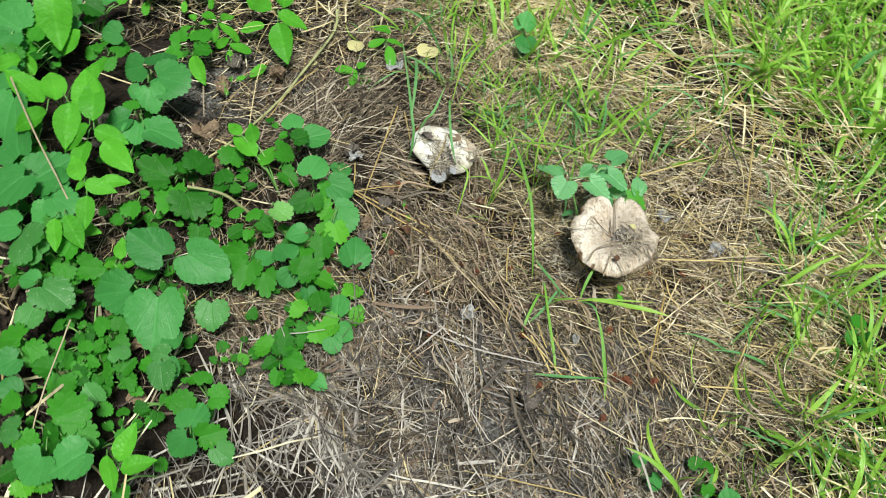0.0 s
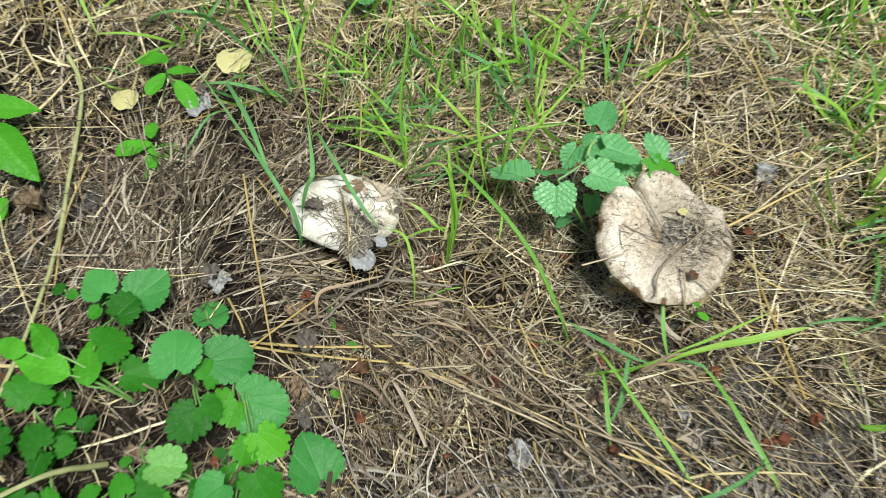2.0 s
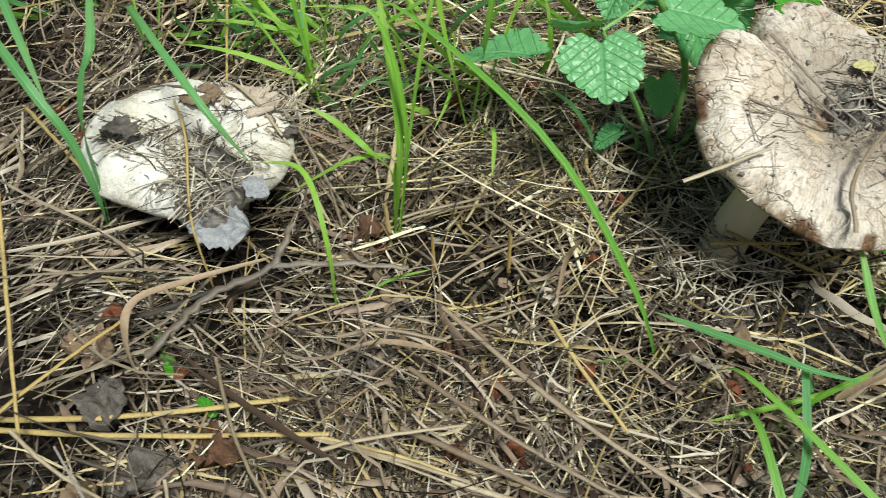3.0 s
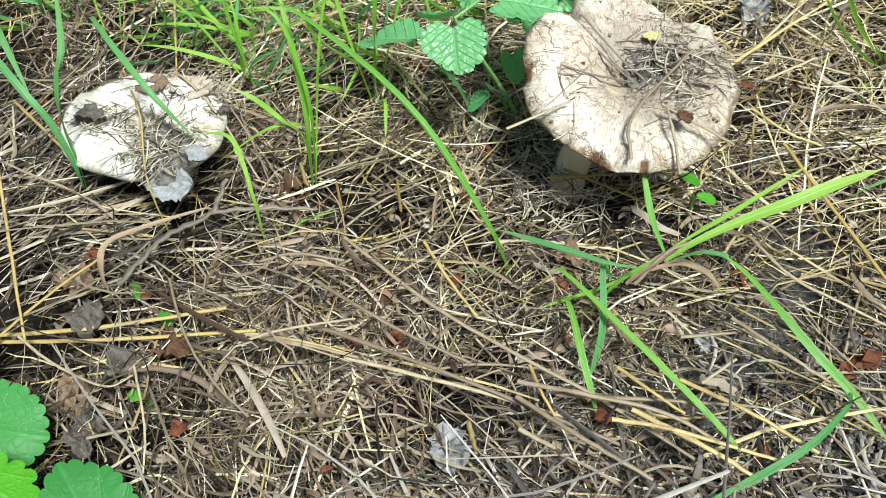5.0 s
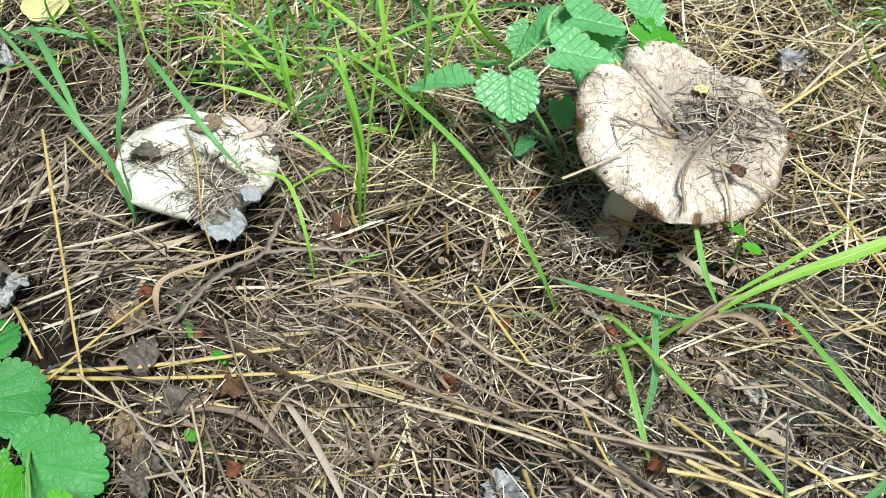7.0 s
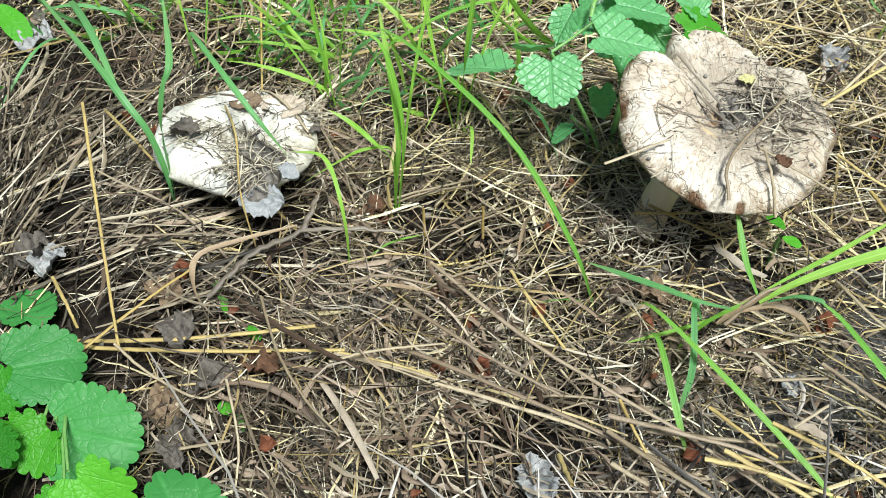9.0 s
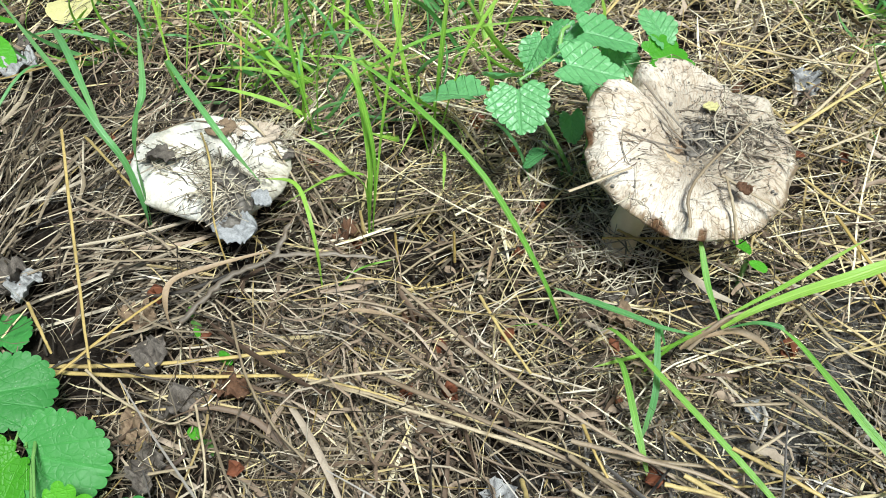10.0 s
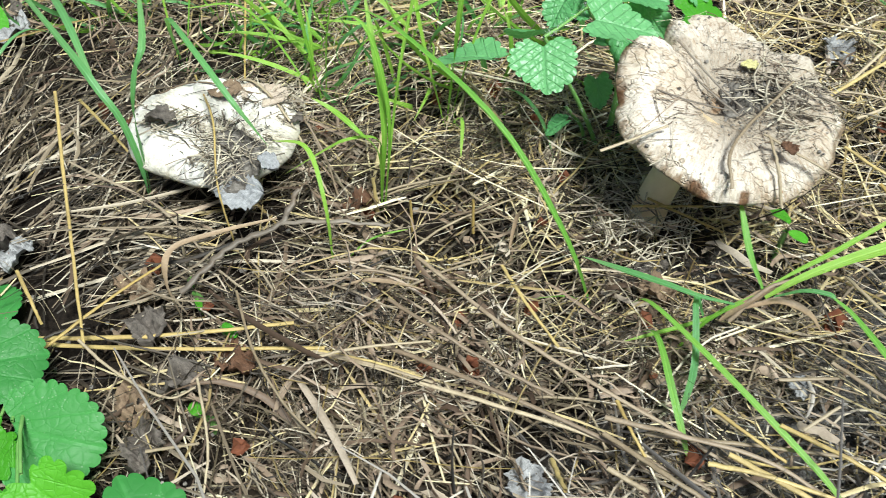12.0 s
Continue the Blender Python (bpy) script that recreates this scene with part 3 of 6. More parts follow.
def round_leaf_mesh(name, material, width, tip, notch, lobes, depth, cup, droop, seed, veins=7.0, rings=6, puff=0.005):
    """A rounded leaf with a scalloped edge and a notch at its stalk, one long, tip along +y."""
    r = np.random.default_rng(seed)
    n = lobes * (8 if rings > 9 else 6 if lobes < 16 else 4)
    th = np.linspace(-math.pi, math.pi, n, endpoint=False)
    out = 0.5 * (1 + tip * np.exp(-((th / 0.45) ** 2)) + 0.05 * np.sin(2 * th + r.uniform(0, 6)) + 0.04 * np.sin(3 * th + r.uniform(0, 6)))
    size = 1 + 0.35 * depth * np.interp(th, np.linspace(-math.pi, math.pi, lobes + 1), r.normal(0, 1, lobes + 1))
    out = out * (1 + depth * (np.abs(np.cos(th * lobes / 2)) ** 0.55 - 0.75)) * size
    out *= 1 - notch * np.exp(-(((np.abs(th) - math.pi) / 0.3) ** 2))
    rows, uvs = [], []
    for s in np.linspace(0.0005, 1, rings) ** 0.85:
        keep = s**2.2
        rad = s * (0.5 * (1 - keep) + out * keep) if s < 0.999 else out
        x, y = width * rad * np.sin(th), 0.45 + rad * np.cos(th)
        a = np.arctan2(np.abs(x), y + 0.02)
        d = np.hypot(x, y)
        z = cup * (np.abs(x) ** 1.4) - droop * y**2 + 0.011 * np.abs(np.sin(a * veins)) * np.minimum(d, 0.6)
        z += 0.035 * np.sin(5 * x + 4 * y + seed) * s + 0.03 * s**3 * np.sin(3 * th + seed)
        for i in range(n):
            near = noise.voronoi((x[i] * 6.5 + seed * 3.1, y[i] * 6.5, 0.0))[0]
            z[i] += puff * min(1.0, 1.5 * (near[1] - near[0])) ** 0.5 * min(1, 3 * s)
        rows.append(np.stack([x, y, z], -1))
        uvs.append(np.stack([0.5 + x, y], -1))
    v = np.concatenate(rows)
    return mesh_of(name, v, grid_faces(rings, n, True), material, np.concatenate(uvs))


ROUND = [round_leaf_mesh("leaf", HERB, w, t, 0.45, k, 0.19, c, d, i, 7.0, 9, 0.005) for i, (w, t, k, c, d) in enumerate([(1.05, 0.0, 13, 0.15, 0.1), (0.95, 0.08, 12, 0.3, 0.16), (1.1, 0.03, 15, 0.05, 0.22), (1.0, 0.12, 13, 0.35, 0.06)])]
BROAD = [round_leaf_mesh("leaf", HERB_BIG, w, t, 0.5, k, 0.088, c, d, i + 9, 9.0, 12, 0.005) for i, (w, t, k, c, d) in enumerate([(1.02, 0.1, 23, 0.12, 0.14), (0.95, 0.16, 21, 0.25, 0.2), (1.08, 0.06, 25, 0.06, 0.12)])]
CRINKLED = [round_leaf_mesh("leaf", BALM, w, t, 0.55, k, 0.12, c, d, i + 20, 6.0, 18, 0.012) for i, (w, t, k, c, d) in enumerate([(1.3, 0.12, 19, 0.12, 0.14), (0.7, 0.2, 19, 0.3, 0.22), (0.9, 0.18, 17, 0.2, 0.1)])]
HEART = [round_leaf_mesh("leaf", HERB_BIG, w, t, 0.5, k, 0.055, c, d, i + 33, 7.0, 14, 0.007) for i, (w, t, k, c, d) in enumerate([(0.98, 0.3, 25, 0.25, 0.16), (0.9, 0.32, 23, 0.35, 0.2), (1.02, 0.26, 27, 0.2, 0.12)])]
OVATE = [leaf_mesh("leaf", POINTED, 0.6, 1.0, 0.27, 16, 0.05, 0.0, f, d, 0.012, 40, 7, seed=i + 40) for i, (f, d) in enumerate([(0.25, 0.15), (0.15, 0.3), (0.3, 0.1)])]
BLUNT = [leaf_mesh("leaf", POINTED, 0.6, 0.5, 0.26, 3, 0.02, 0.0, f, d, 0.01, 20, 5, seed=i + 60) for i, (f, d) in enumerate([(0.2, 0.12), (0.12, 0.25)])]


def under(piece, holder):
    """Keeps a piece's own coordinates those of the thing, though a part of it holds the piece."""
    piece.matrix_parent_inverse = holder.matrix_basis.inverted()
    return piece


def place_leaf(parent, base, mesh, centre, size, aim=None, tilt=None, roll=None, stalk=True, face=0.0):
    """A leaf and its stalk on a plant whose root is at base; both in the plant's own coordinates."""
    c = Vector(centre)
    flat = Vector((c.x, c.y, 0))
    if aim is None:
        aim = math.degrees(math.atan2(flat.y, flat.x)) if flat.length > 0.004 else rng.uniform(0, 360)
        aim += rng.normal(0, 22)
    tilt = rng.normal(-8, 12) if tilt is None else tilt
    roll = rng.normal(0, 12) if roll is None else roll
    turn = Euler((radians(tilt), radians(roll), radians(aim - 90)), "XYZ").to_matrix().to_4x4()
    turn = Matrix.Rotation(radians(face), 4, Vector((0.94, 0.34, 0))) @ turn
    way = turn @ Vector((0, 1, 0))
    foot = c - way * size * 0.45
    ob = part("leaf", mesh, parent)
    ob.matrix_local = Matrix.Translation(foot) @ turn @ Matrix.Diagonal((size, size, size, 1))
    if stalk:
        mid = Vector((foot.x * 0.55, foot.y * 0.55, foot.z * 0.75))
        line = along([(0, 0, -0.004), tuple(mid), tuple(foot)], 7)
        v, f, u = tube(line, np.linspace(0.0012, 0.0007, 7), 5)
        under(part("leaf_stalk", mesh_of("leaf_stalk", v, f, STEM, u), ob), ob)
    return ob


YOUNG = [round_leaf_mesh("leaf", YOUNG_HERB, w, t, 0.45, k, 0.19, c, d, i + 70, 7.0, 8) for i, (w, t, k, c, d) in enumerate([(1.0, 0.05, 13, 0.3, 0.14), (0.92, 0.1, 12, 0.4, 0.2), (1.06, 0.02, 14, 0.2, 0.1)])]
SPECKLED = [round_leaf_mesh("leaf", SPECKLED_HERB, w, t, 0.45, k, 0.11, c, d, i + 80, 9.0, 8) for i, (w, t, k, c, d) in enumerate([(0.95, 0.14, 19, 0.16, 0.14), (1.02, 0.08, 21, 0.1, 0.2)])]
BLOTCHED = [round_leaf_mesh("leaf", leaf_material("blotched_leaf", (0.12, 0.34, 0.06), (0.22, 0.44, 0.12), 7.0, 1.0, 0.5, True, 0.25, 8.0, 0.2), 1.02, 0.05, 0.4, 13, 0.15, 0.3, 0.2, 90, 7.0, 12)]
LEAF_KINDS = {"R": ROUND, "B": BROAD, "Y": YOUNG, "S": SPECKLED, "V": BLOTCHED, "H": HEART, "O": OVATE, "T": BLUNT}
HERB_LABELS = {
    "R": "low green herb with rounded scalloped leaves on bare soil",
    "B": "blue-green herb with broad rounded scalloped leaves",
    "Y": "bright green scalloped-leaf herb growing through dry straw",
    "S": "low herb with white-speckled rounded green leaves",
    "V": "herb shoot with one pale blotched scalloped leaf",
    "H": "herb with large toothed heart-shaped blue-green leaves",
    "O": "upright seedling with pointed bright green leaves",
    "T": "small seedling with blunt narrow green leaves",
}


def herb(base, leaves, name="scalloped_herb", group="scalloped herbs"):
    """A low herb; each leaf is centre, size, aim and kind."""
    bx, by = base
    root = new(name)
    root.location = (bx, by, ground_z(bx, by))
    kind = leaves[0][5]
    tagged(root, HERB_LABELS.get(kind, HERB_LABELS["R"]), "herb", group)
    for i, (x, y, z, size, aim, kind) in enumerate(leaves):
        meshes = LEAF_KINDS[kind]
        place_leaf(root, base, meshes[int(rng.integers(len(meshes)))], (x - bx, y - by, z - root.location.z), size * 0.98, aim, rng.normal(-4, 9), rng.normal(0, 9), face=rng.normal(19, 8))
    # young leaves low at the heart of the plant
    if kind in "RBYS" and len(leaves) > 2 and not (bx > -0.3 and by > 0.5):
        for i in range(3):
            a, d = rng.uniform(0, 2 * math.pi), rng.uniform(0.004, 0.034)
            place_leaf(root, base, ROUND[i % 4], (d * math.cos(a), d * math.sin(a), rng.uniform(0.012, 0.034)), rng.uniform(0.008, 0.017), face=rng.normal(14, 8))
    return root


def sprout(base, leaves):
    """A seedling with a few broad leaves, built as a herb is."""
    return herb(base, leaves, "seedling", "broad-leaved seedlings")


herb((-0.375, 0.629), [(-0.376, 0.621, 0.05, 0.028, 133, "B"), (-0.376, 0.604, 0.04, 0.013, -122, "R"), (-0.341, 0.625, 0.045, 0.035, 51, "B"), (-0.347, 0.601, 0.055, 0.027, 60, "R"), (-0.352, 0.576, 0.045, 0.030, 39, "R"), (-0.335, 0.562, 0.025, 0.029, 4, "R")])
herb((-0.337, 0.551), [(-0.418, 0.560, 0.055, 0.030, 172, "O"), (-0.397, 0.569, 0.055, 0.036, 149, "O"), (-0.391, 0.550, 0.05, 0.045, 172, "O"), (-0.364, 0.559, 0.045, 0.039, 107, "O")])
herb((-0.392, 0.517), [(-0.405, 0.538, 0.03, 0.033, 115, "R"), (-0.381, 0.500, 0.04, 0.024, 145, "R"), (-0.366, 0.501, 0.03, 0.016, 29, "R"), (-0.374, 0.524, 0.025, 0.015, 101, "R"), (-0.360, 0.522, 0.02, 0.014, 58, "R"), (-0.376, 0.488, 0.035, 0.020, -103, "R")])
herb((-0.298, 0.576), [(-0.294, 0.565, 0.063, 0.037, 104, "B"), (-0.275, 0.563, 0.04, 0.021, 51, "R"), (-0.276, 0.523, 0.05, 0.029, -125, "R"), (-0.264, 0.533, 0.05, 0.020, -16, "R")])
herb((-0.266, 0.591), [(-0.297, 0.624, 0.014, 0.029, 97, "B"), (-0.265, 0.577, 0.04, 0.037, 18, "B"), (-0.256, 0.542, 0.035, 0.027, -129, "Y"), (-0.236, 0.547, 0.033, 0.043, -8, "B"), (-0.234, 0.511, 0.04, 0.021, -103, "Y"), (-0.220, 0.518, 0.042, 0.030, -37, "Y")])
herb((-0.239, 0.504), [(-0.241, 0.476, 0.06, 0.027, -138, "B"), (-0.214, 0.485, 0.052, 0.031, -53, "R"), (-0.184, 0.508, 0.036, 0.041, 122, "B"), (-0.228, 0.465, 0.045, 0.026, -78, "R")])
herb((-0.321, 0.525), [(-0.279, 0.488, 0.06, 0.027, 4, "V")])
herb((-0.313, 0.488), [(-0.308, 0.474, 0.045, 0.019, 138, "R"), (-0.293, 0.475, 0.04, 0.021, 14, "R"), (-0.286, 0.473, 0.03, 0.014, -34, "R"), (-0.329, 0.467, 0.04, 0.018, 180, "R"), (-0.314, 0.452, 0.03, 0.024, -104, "R"), (-0.299, 0.455, 0.035, 0.015, -67, "R")])
herb((-0.366, 0.461), [(-0.353, 0.457, 0.04, 0.022, 115, "R"), (-0.337, 0.415, 0.045, 0.026, -56, "R"), (-0.344, 0.447, 0.03, 0.017, 31, "R")])
herb((-0.289, 0.461), [(-0.278, 0.417, 0.05, 0.033, -142, "R"), (-0.258, 0.409, 0.045, 0.036, -69, "R"), (-0.248, 0.429, 0.055, 0.024, 75, "B"), (-0.237, 0.416, 0.038, 0.031, -42, "R")])
herb((-0.235, 0.472), [(-0.237, 0.448, 0.055, 0.030, 153, "B"), (-0.215, 0.428, 0.05, 0.025, -86, "B"), (-0.201, 0.439, 0.063, 0.034, 76, "R"), (-0.183, 0.448, 0.05, 0.027, 27, "Y"), (-0.186, 0.427, 0.045, 0.019, -39, "B"), (-0.178, 0.427, 0.04, 0.015, -18, "R")])
herb((-0.159, 0.442), [(-0.159, 0.471, 0.024, 0.026, 102, "Y"), (-0.151, 0.435, 0.04, 0.028, 122, "B"), (-0.165, 0.423, 0.053, 0.027, 151, "R"), (-0.134, 0.444, 0.026, 0.022, 35, "Y"), (-0.144, 0.416, 0.035, 0.025, -132, "Y"), (-0.129, 0.418, 0.032, 0.023, 5, "B"), (-0.130, 0.401, 0.03, 0.022, -45, "B"), (-0.136, 0.456, 0.025, 0.012, 90, "Y")])
herb((-0.174, 0.416), [(-0.149, 0.398, 0.035, 0.023, -35, "Y"), (-0.179, 0.404, 0.046, 0.021, 175, "Y"), (-0.183, 0.394, 0.03, 0.014, -142, "R"), (-0.163, 0.395, 0.03, 0.025, -61, "R")])
herb((-0.171, 0.367), [(-0.173, 0.369, 0.04, 0.018, 119, "R"), (-0.176, 0.347, 0.045, 0.023, -158, "Y"), (-0.158, 0.355, 0.05, 0.024, 110, "R"), (-0.145, 0.353, 0.045, 0.025, 17, "R"), (-0.161, 0.341, 0.035, 0.018, -105, "R"), (-0.157, 0.378, 0.035, 0.014, 90, "R"), (-0.145, 0.330, 0.04, 0.019, -66, "R")])
herb((-0.135, 0.360), [(-0.135, 0.338, 0.04, 0.020, -131, "R"), (-0.123, 0.347, 0.04, 0.026, 110, "Y"), (-0.111, 0.353, 0.033, 0.020, 5, "B"), (-0.137, 0.353, 0.03, 0.010, 145, "Y")])
herb((-0.227, 0.378), [(-0.223, 0.377, 0.025, 0.015, 126, "R")])
herb((-0.202, 0.331), [(-0.203, 0.328, 0.02, 0.009, -175, "R"), (-0.192, 0.330, 0.025, 0.013, 90, "Y"), (-0.187, 0.321, 0.02, 0.010, -52, "R")])
herb((-0.220, 0.321), [(-0.217, 0.313, 0.02, 0.009, -158, "R"), (-0.209, 0.320, 0.02, 0.008, 61, "Y")])
herb((-0.338, 0.364), [(-0.345, 0.357, 0.064, 0.050, 180, "H"), (-0.294, 0.376, 0.064, 0.055, 5, "H"), (-0.283, 0.303, 0.058, 0.062, -55, "H")])
herb((-0.288, 0.382), [(-0.242, 0.340, 0.055, 0.037, -48, "S")])
herb((-0.442, 0.490), [(-0.435, 0.449, 0.05, 0.046, -166, "R"), (-0.411, 0.491, 0.05, 0.039, 101, "R"), (-0.378, 0.441, 0.045, 0.048, -32, "R"), (-0.406, 0.439, 0.04, 0.039, -62, "R"), (-0.436, 0.480, 0.035, 0.027, 140, "R")])
herb((-0.618, 0.600), [(-0.591, 0.559, 0.06, 0.039, -138, "B"), (-0.581, 0.591, 0.06, 0.044, 129, "B"), (-0.534, 0.562, 0.07, 0.057, 17, "B"), (-0.566, 0.536, 0.05, 0.024, -83, "B"), (-0.535, 0.533, 0.06, 0.039, -39, "B")])
herb((-0.564, 0.532), [(-0.528, 0.476, 0.06, 0.039, -125, "B"), (-0.500, 0.479, 0.06, 0.037, -57, "B"), (-0.471, 0.489, 0.065, 0.049, 18, "B"), (-0.548, 0.511, 0.05, 0.022, 148, "R")])
herb((-0.564, 0.360), [(-0.584, 0.371, 0.06, 0.059, 151, "B"), (-0.517, 0.360, 0.065, 0.058, 72, "B"), (-0.525, 0.324, 0.07, 0.055, -105, "B"), (-0.568, 0.380, 0.05, 0.030, 121, "R")])
herb((-0.483, 0.311), [(-0.455, 0.282, 0.06, 0.053, -176, "S"), (-0.462, 0.325, 0.05, 0.028, 117, "R"), (-0.497, 0.288, 0.05, 0.042, -142, "B")])
herb((-0.662, 0.483), [(-0.627, 0.429, 0.09, 0.063, 180, "O"), (-0.603, 0.448, 0.09, 0.057, 146, "O"), (-0.579, 0.395, 0.085, 0.053, -128, "O"), (-0.554, 0.458, 0.1, 0.065, 137, "O"), (-0.534, 0.412, 0.095, 0.057, -54, "O"), (-0.607, 0.509, 0.08, 0.045, 103, "O")])
herb((-0.776, 0.562), [(-0.721, 0.545, 0.09, 0.090, -43, "O"), (-0.760, 0.535, 0.06, 0.045, -141, "O")])
herb((-0.802, 0.521), [(-0.782, 0.515, 0.06, 0.072, -177, "B"), (-0.765, 0.489, 0.05, 0.053, -98, "B")])
herb((-0.691, 0.426), [(-0.628, 0.397, 0.07, 0.063, -74, "B"), (-0.685, 0.426, 0.06, 0.058, 174, "B")])
herb((-0.588, 0.483), [(-0.540, 0.455, 0.1, 0.059, 130, "O"), (-0.603, 0.499, 0.08, 0.048, 126, "O"), (-0.517, 0.407, 0.09, 0.048, -119, "O"), (-0.488, 0.432, 0.09, 0.043, 14, "O"), (-0.463, 0.418, 0.085, 0.056, -9, "O"), (-0.497, 0.396, 0.08, 0.046, -63, "O"), (-0.578, 0.446, 0.07, 0.043, -166, "O")])
herb((-0.514, 0.407), [(-0.483, 0.378, 0.08, 0.040, 153, "O"), (-0.437, 0.390, 0.08, 0.034, 45, "O"), (-0.440, 0.372, 0.085, 0.035, 22, "O"), (-0.426, 0.342, 0.08, 0.039, -51, "O"), (-0.464, 0.367, 0.075, 0.017, -85, "O")])
herb((-0.492, 0.358), [(-0.423, 0.320, 0.07, 0.042, -21, "O"), (-0.434, 0.305, 0.07, 0.037, -51, "O")])
herb((-0.528, 0.365), [(-0.502, 0.356, 0.06, 0.040, 176, "B"), (-0.474, 0.343, 0.06, 0.040, 5, "B"), (-0.483, 0.325, 0.05, 0.032, -100, "B")])
herb((-0.397, 0.350), [(-0.372, 0.338, 0.06, 0.028, 132, "O"), (-0.356, 0.334, 0.05, 0.016, 53, "O"), (-0.373, 0.320, 0.05, 0.016, -143, "O"), (-0.358, 0.322, 0.05, 0.017, -48, "O")])
herb((-0.444, 0.404), [(-0.422, 0.393, 0.04, 0.025, 118, "R"), (-0.430, 0.379, 0.03, 0.017, -124, "R")])
herb((-0.450, 0.309), [(-0.422, 0.307, 0.05, 0.029, 104, "R"), (-0.443, 0.283, 0.05, 0.033, -163, "S"), (-0.398, 0.310, 0.035, 0.032, 29, "R"), (-0.419, 0.294, 0.03, 0.025, -30, "R")])
herb((-0.371, 0.333), [(-0.346, 0.304, 0.04, 0.051, -135, "B"), (-0.343, 0.339, 0.035, 0.024, 99, "R"), (-0.379, 0.311, 0.03, 0.025, -165, "R")])
herb((-0.438, 0.278), [(-0.381, 0.255, 0.06, 0.042, 5, "S"), (-0.382, 0.227, 0.05, 0.034, -66, "S"), (-0.423, 0.258, 0.045, 0.026, -163, "B")])
herb((-0.371, 0.263), [(-0.363, 0.262, 0.03, 0.016, 132, "R"), (-0.363, 0.251, 0.025, 0.013, -117, "R"), (-0.354, 0.260, 0.02, 0.010, 27, "R")])
herb((-0.328, 0.273), [(-0.327, 0.267, 0.035, 0.020, 170, "R"), (-0.310, 0.277, 0.04, 0.020, 105, "R"), (-0.298, 0.263, 0.035, 0.021, 5, "R"), (-0.314, 0.251, 0.03, 0.016, -108, "R"), (-0.335, 0.286, 0.025, 0.012, 135, "R")])
herb((-0.327, 0.242), [(-0.323, 0.241, 0.03, 0.016, 132, "R"), (-0.317, 0.229, 0.025, 0.012, -131, "R"), (-0.305, 0.233, 0.03, 0.015, 24, "R"), (-0.306, 0.219, 0.03, 0.016, -61, "R")])
herb((-0.359, 0.224), [(-0.348, 0.226, 0.03, 0.017, 112, "R"), (-0.355, 0.212, 0.03, 0.015, -153, "R"), (-0.337, 0.212, 0.03, 0.020, -24, "R"), (-0.330, 0.222, 0.02, 0.013, 24, "R")])
herb((-0.295, 0.257), [(-0.282, 0.252, 0.045, 0.023, 135, "S"), (-0.287, 0.238, 0.03, 0.015, -127, "R"), (-0.270, 0.244, 0.03, 0.016, 0, "R")])
herb((-0.266, 0.290), [(-0.253, 0.295, 0.045, 0.024, 117, "B"), (-0.250, 0.277, 0.045, 0.023, -151, "S"), (-0.235, 0.271, 0.04, 0.024, -31, "B"), (-0.271, 0.292, 0.03, 0.017, 165, "R"), (-0.299, 0.288, 0.03, 0.014, 151, "R")])
herb((-0.201, 0.287), [(-0.200, 0.284, 0.04, 0.019, 135, "R"), (-0.172, 0.275, 0.045, 0.025, 41, "R"), (-0.211, 0.281, 0.03, 0.015, -165, "R")])
herb((-0.189, 0.251), [(-0.190, 0.249, 0.05, 0.027, 149, "R"), (-0.171, 0.243, 0.05, 0.032, 107, "B"), (-0.159, 0.217, 0.055, 0.029, -96, "B"), (-0.149, 0.239, 0.05, 0.028, 49, "R"), (-0.128, 0.235, 0.045, 0.026, -5, "S")])
herb((-0.288, 0.168), [(-0.260, 0.174, 0.06, 0.042, 58, "R"), (-0.242, 0.166, 0.05, 0.036, 20, "R"), (-0.254, 0.150, 0.05, 0.032, -117, "R"), (-0.247, 0.126, 0.05, 0.039, -90, "B"), (-0.220, 0.148, 0.062, 0.043, -114, "B")])
herb((-0.223, 0.183), [(-0.191, 0.183, 0.07, 0.037, 107, "O"), (-0.169, 0.175, 0.07, 0.033, 49, "O"), (-0.182, 0.155, 0.07, 0.035, -53, "O")])
herb((-0.330, 0.155), [(-0.320, 0.154, 0.04, 0.025, 163, "R"), (-0.296, 0.136, 0.045, 0.027, -143, "S"), (-0.279, 0.138, 0.04, 0.024, 10, "R"), (-0.333, 0.164, 0.04, 0.025, -171, "B")])
herb((-0.285, 0.213), [(-0.271, 0.207, 0.035, 0.027, 163, "S"), (-0.257, 0.206, 0.025, 0.015, 15, "R"), (-0.275, 0.198, 0.025, 0.014, -114, "R"), (-0.269, 0.218, 0.03, 0.015, 114, "R")])
herb((-0.337, 0.215), [(-0.331, 0.200, 0.035, 0.025, -153, "R"), (-0.327, 0.217, 0.03, 0.023, 141, "R"), (-0.308, 0.198, 0.03, 0.028, -48, "R"), (-0.306, 0.217, 0.03, 0.021, 34, "R")])
herb((-0.280, 0.125), [(-0.271, 0.112, 0.03, 0.022, -117, "R"), (-0.250, 0.109, 0.03, 0.021, -37, "Y"), (-0.239, 0.121, 0.03, 0.018, 5, "Y"), (-0.263, 0.139, 0.03, 0.018, 135, "R")])
herb((-0.178, 0.199), [(-0.171, 0.198, 0.025, 0.015, 145, "R"), (-0.172, 0.155, 0.04, 0.018, -34, "R")])
herb((-0.400, 0.209), [(-0.376, 0.199, 0.045, 0.039, -153, "R"), (-0.354, 0.200, 0.04, 0.032, -17, "R"), (-0.353, 0.180, 0.05, 0.031, -117, "B")])
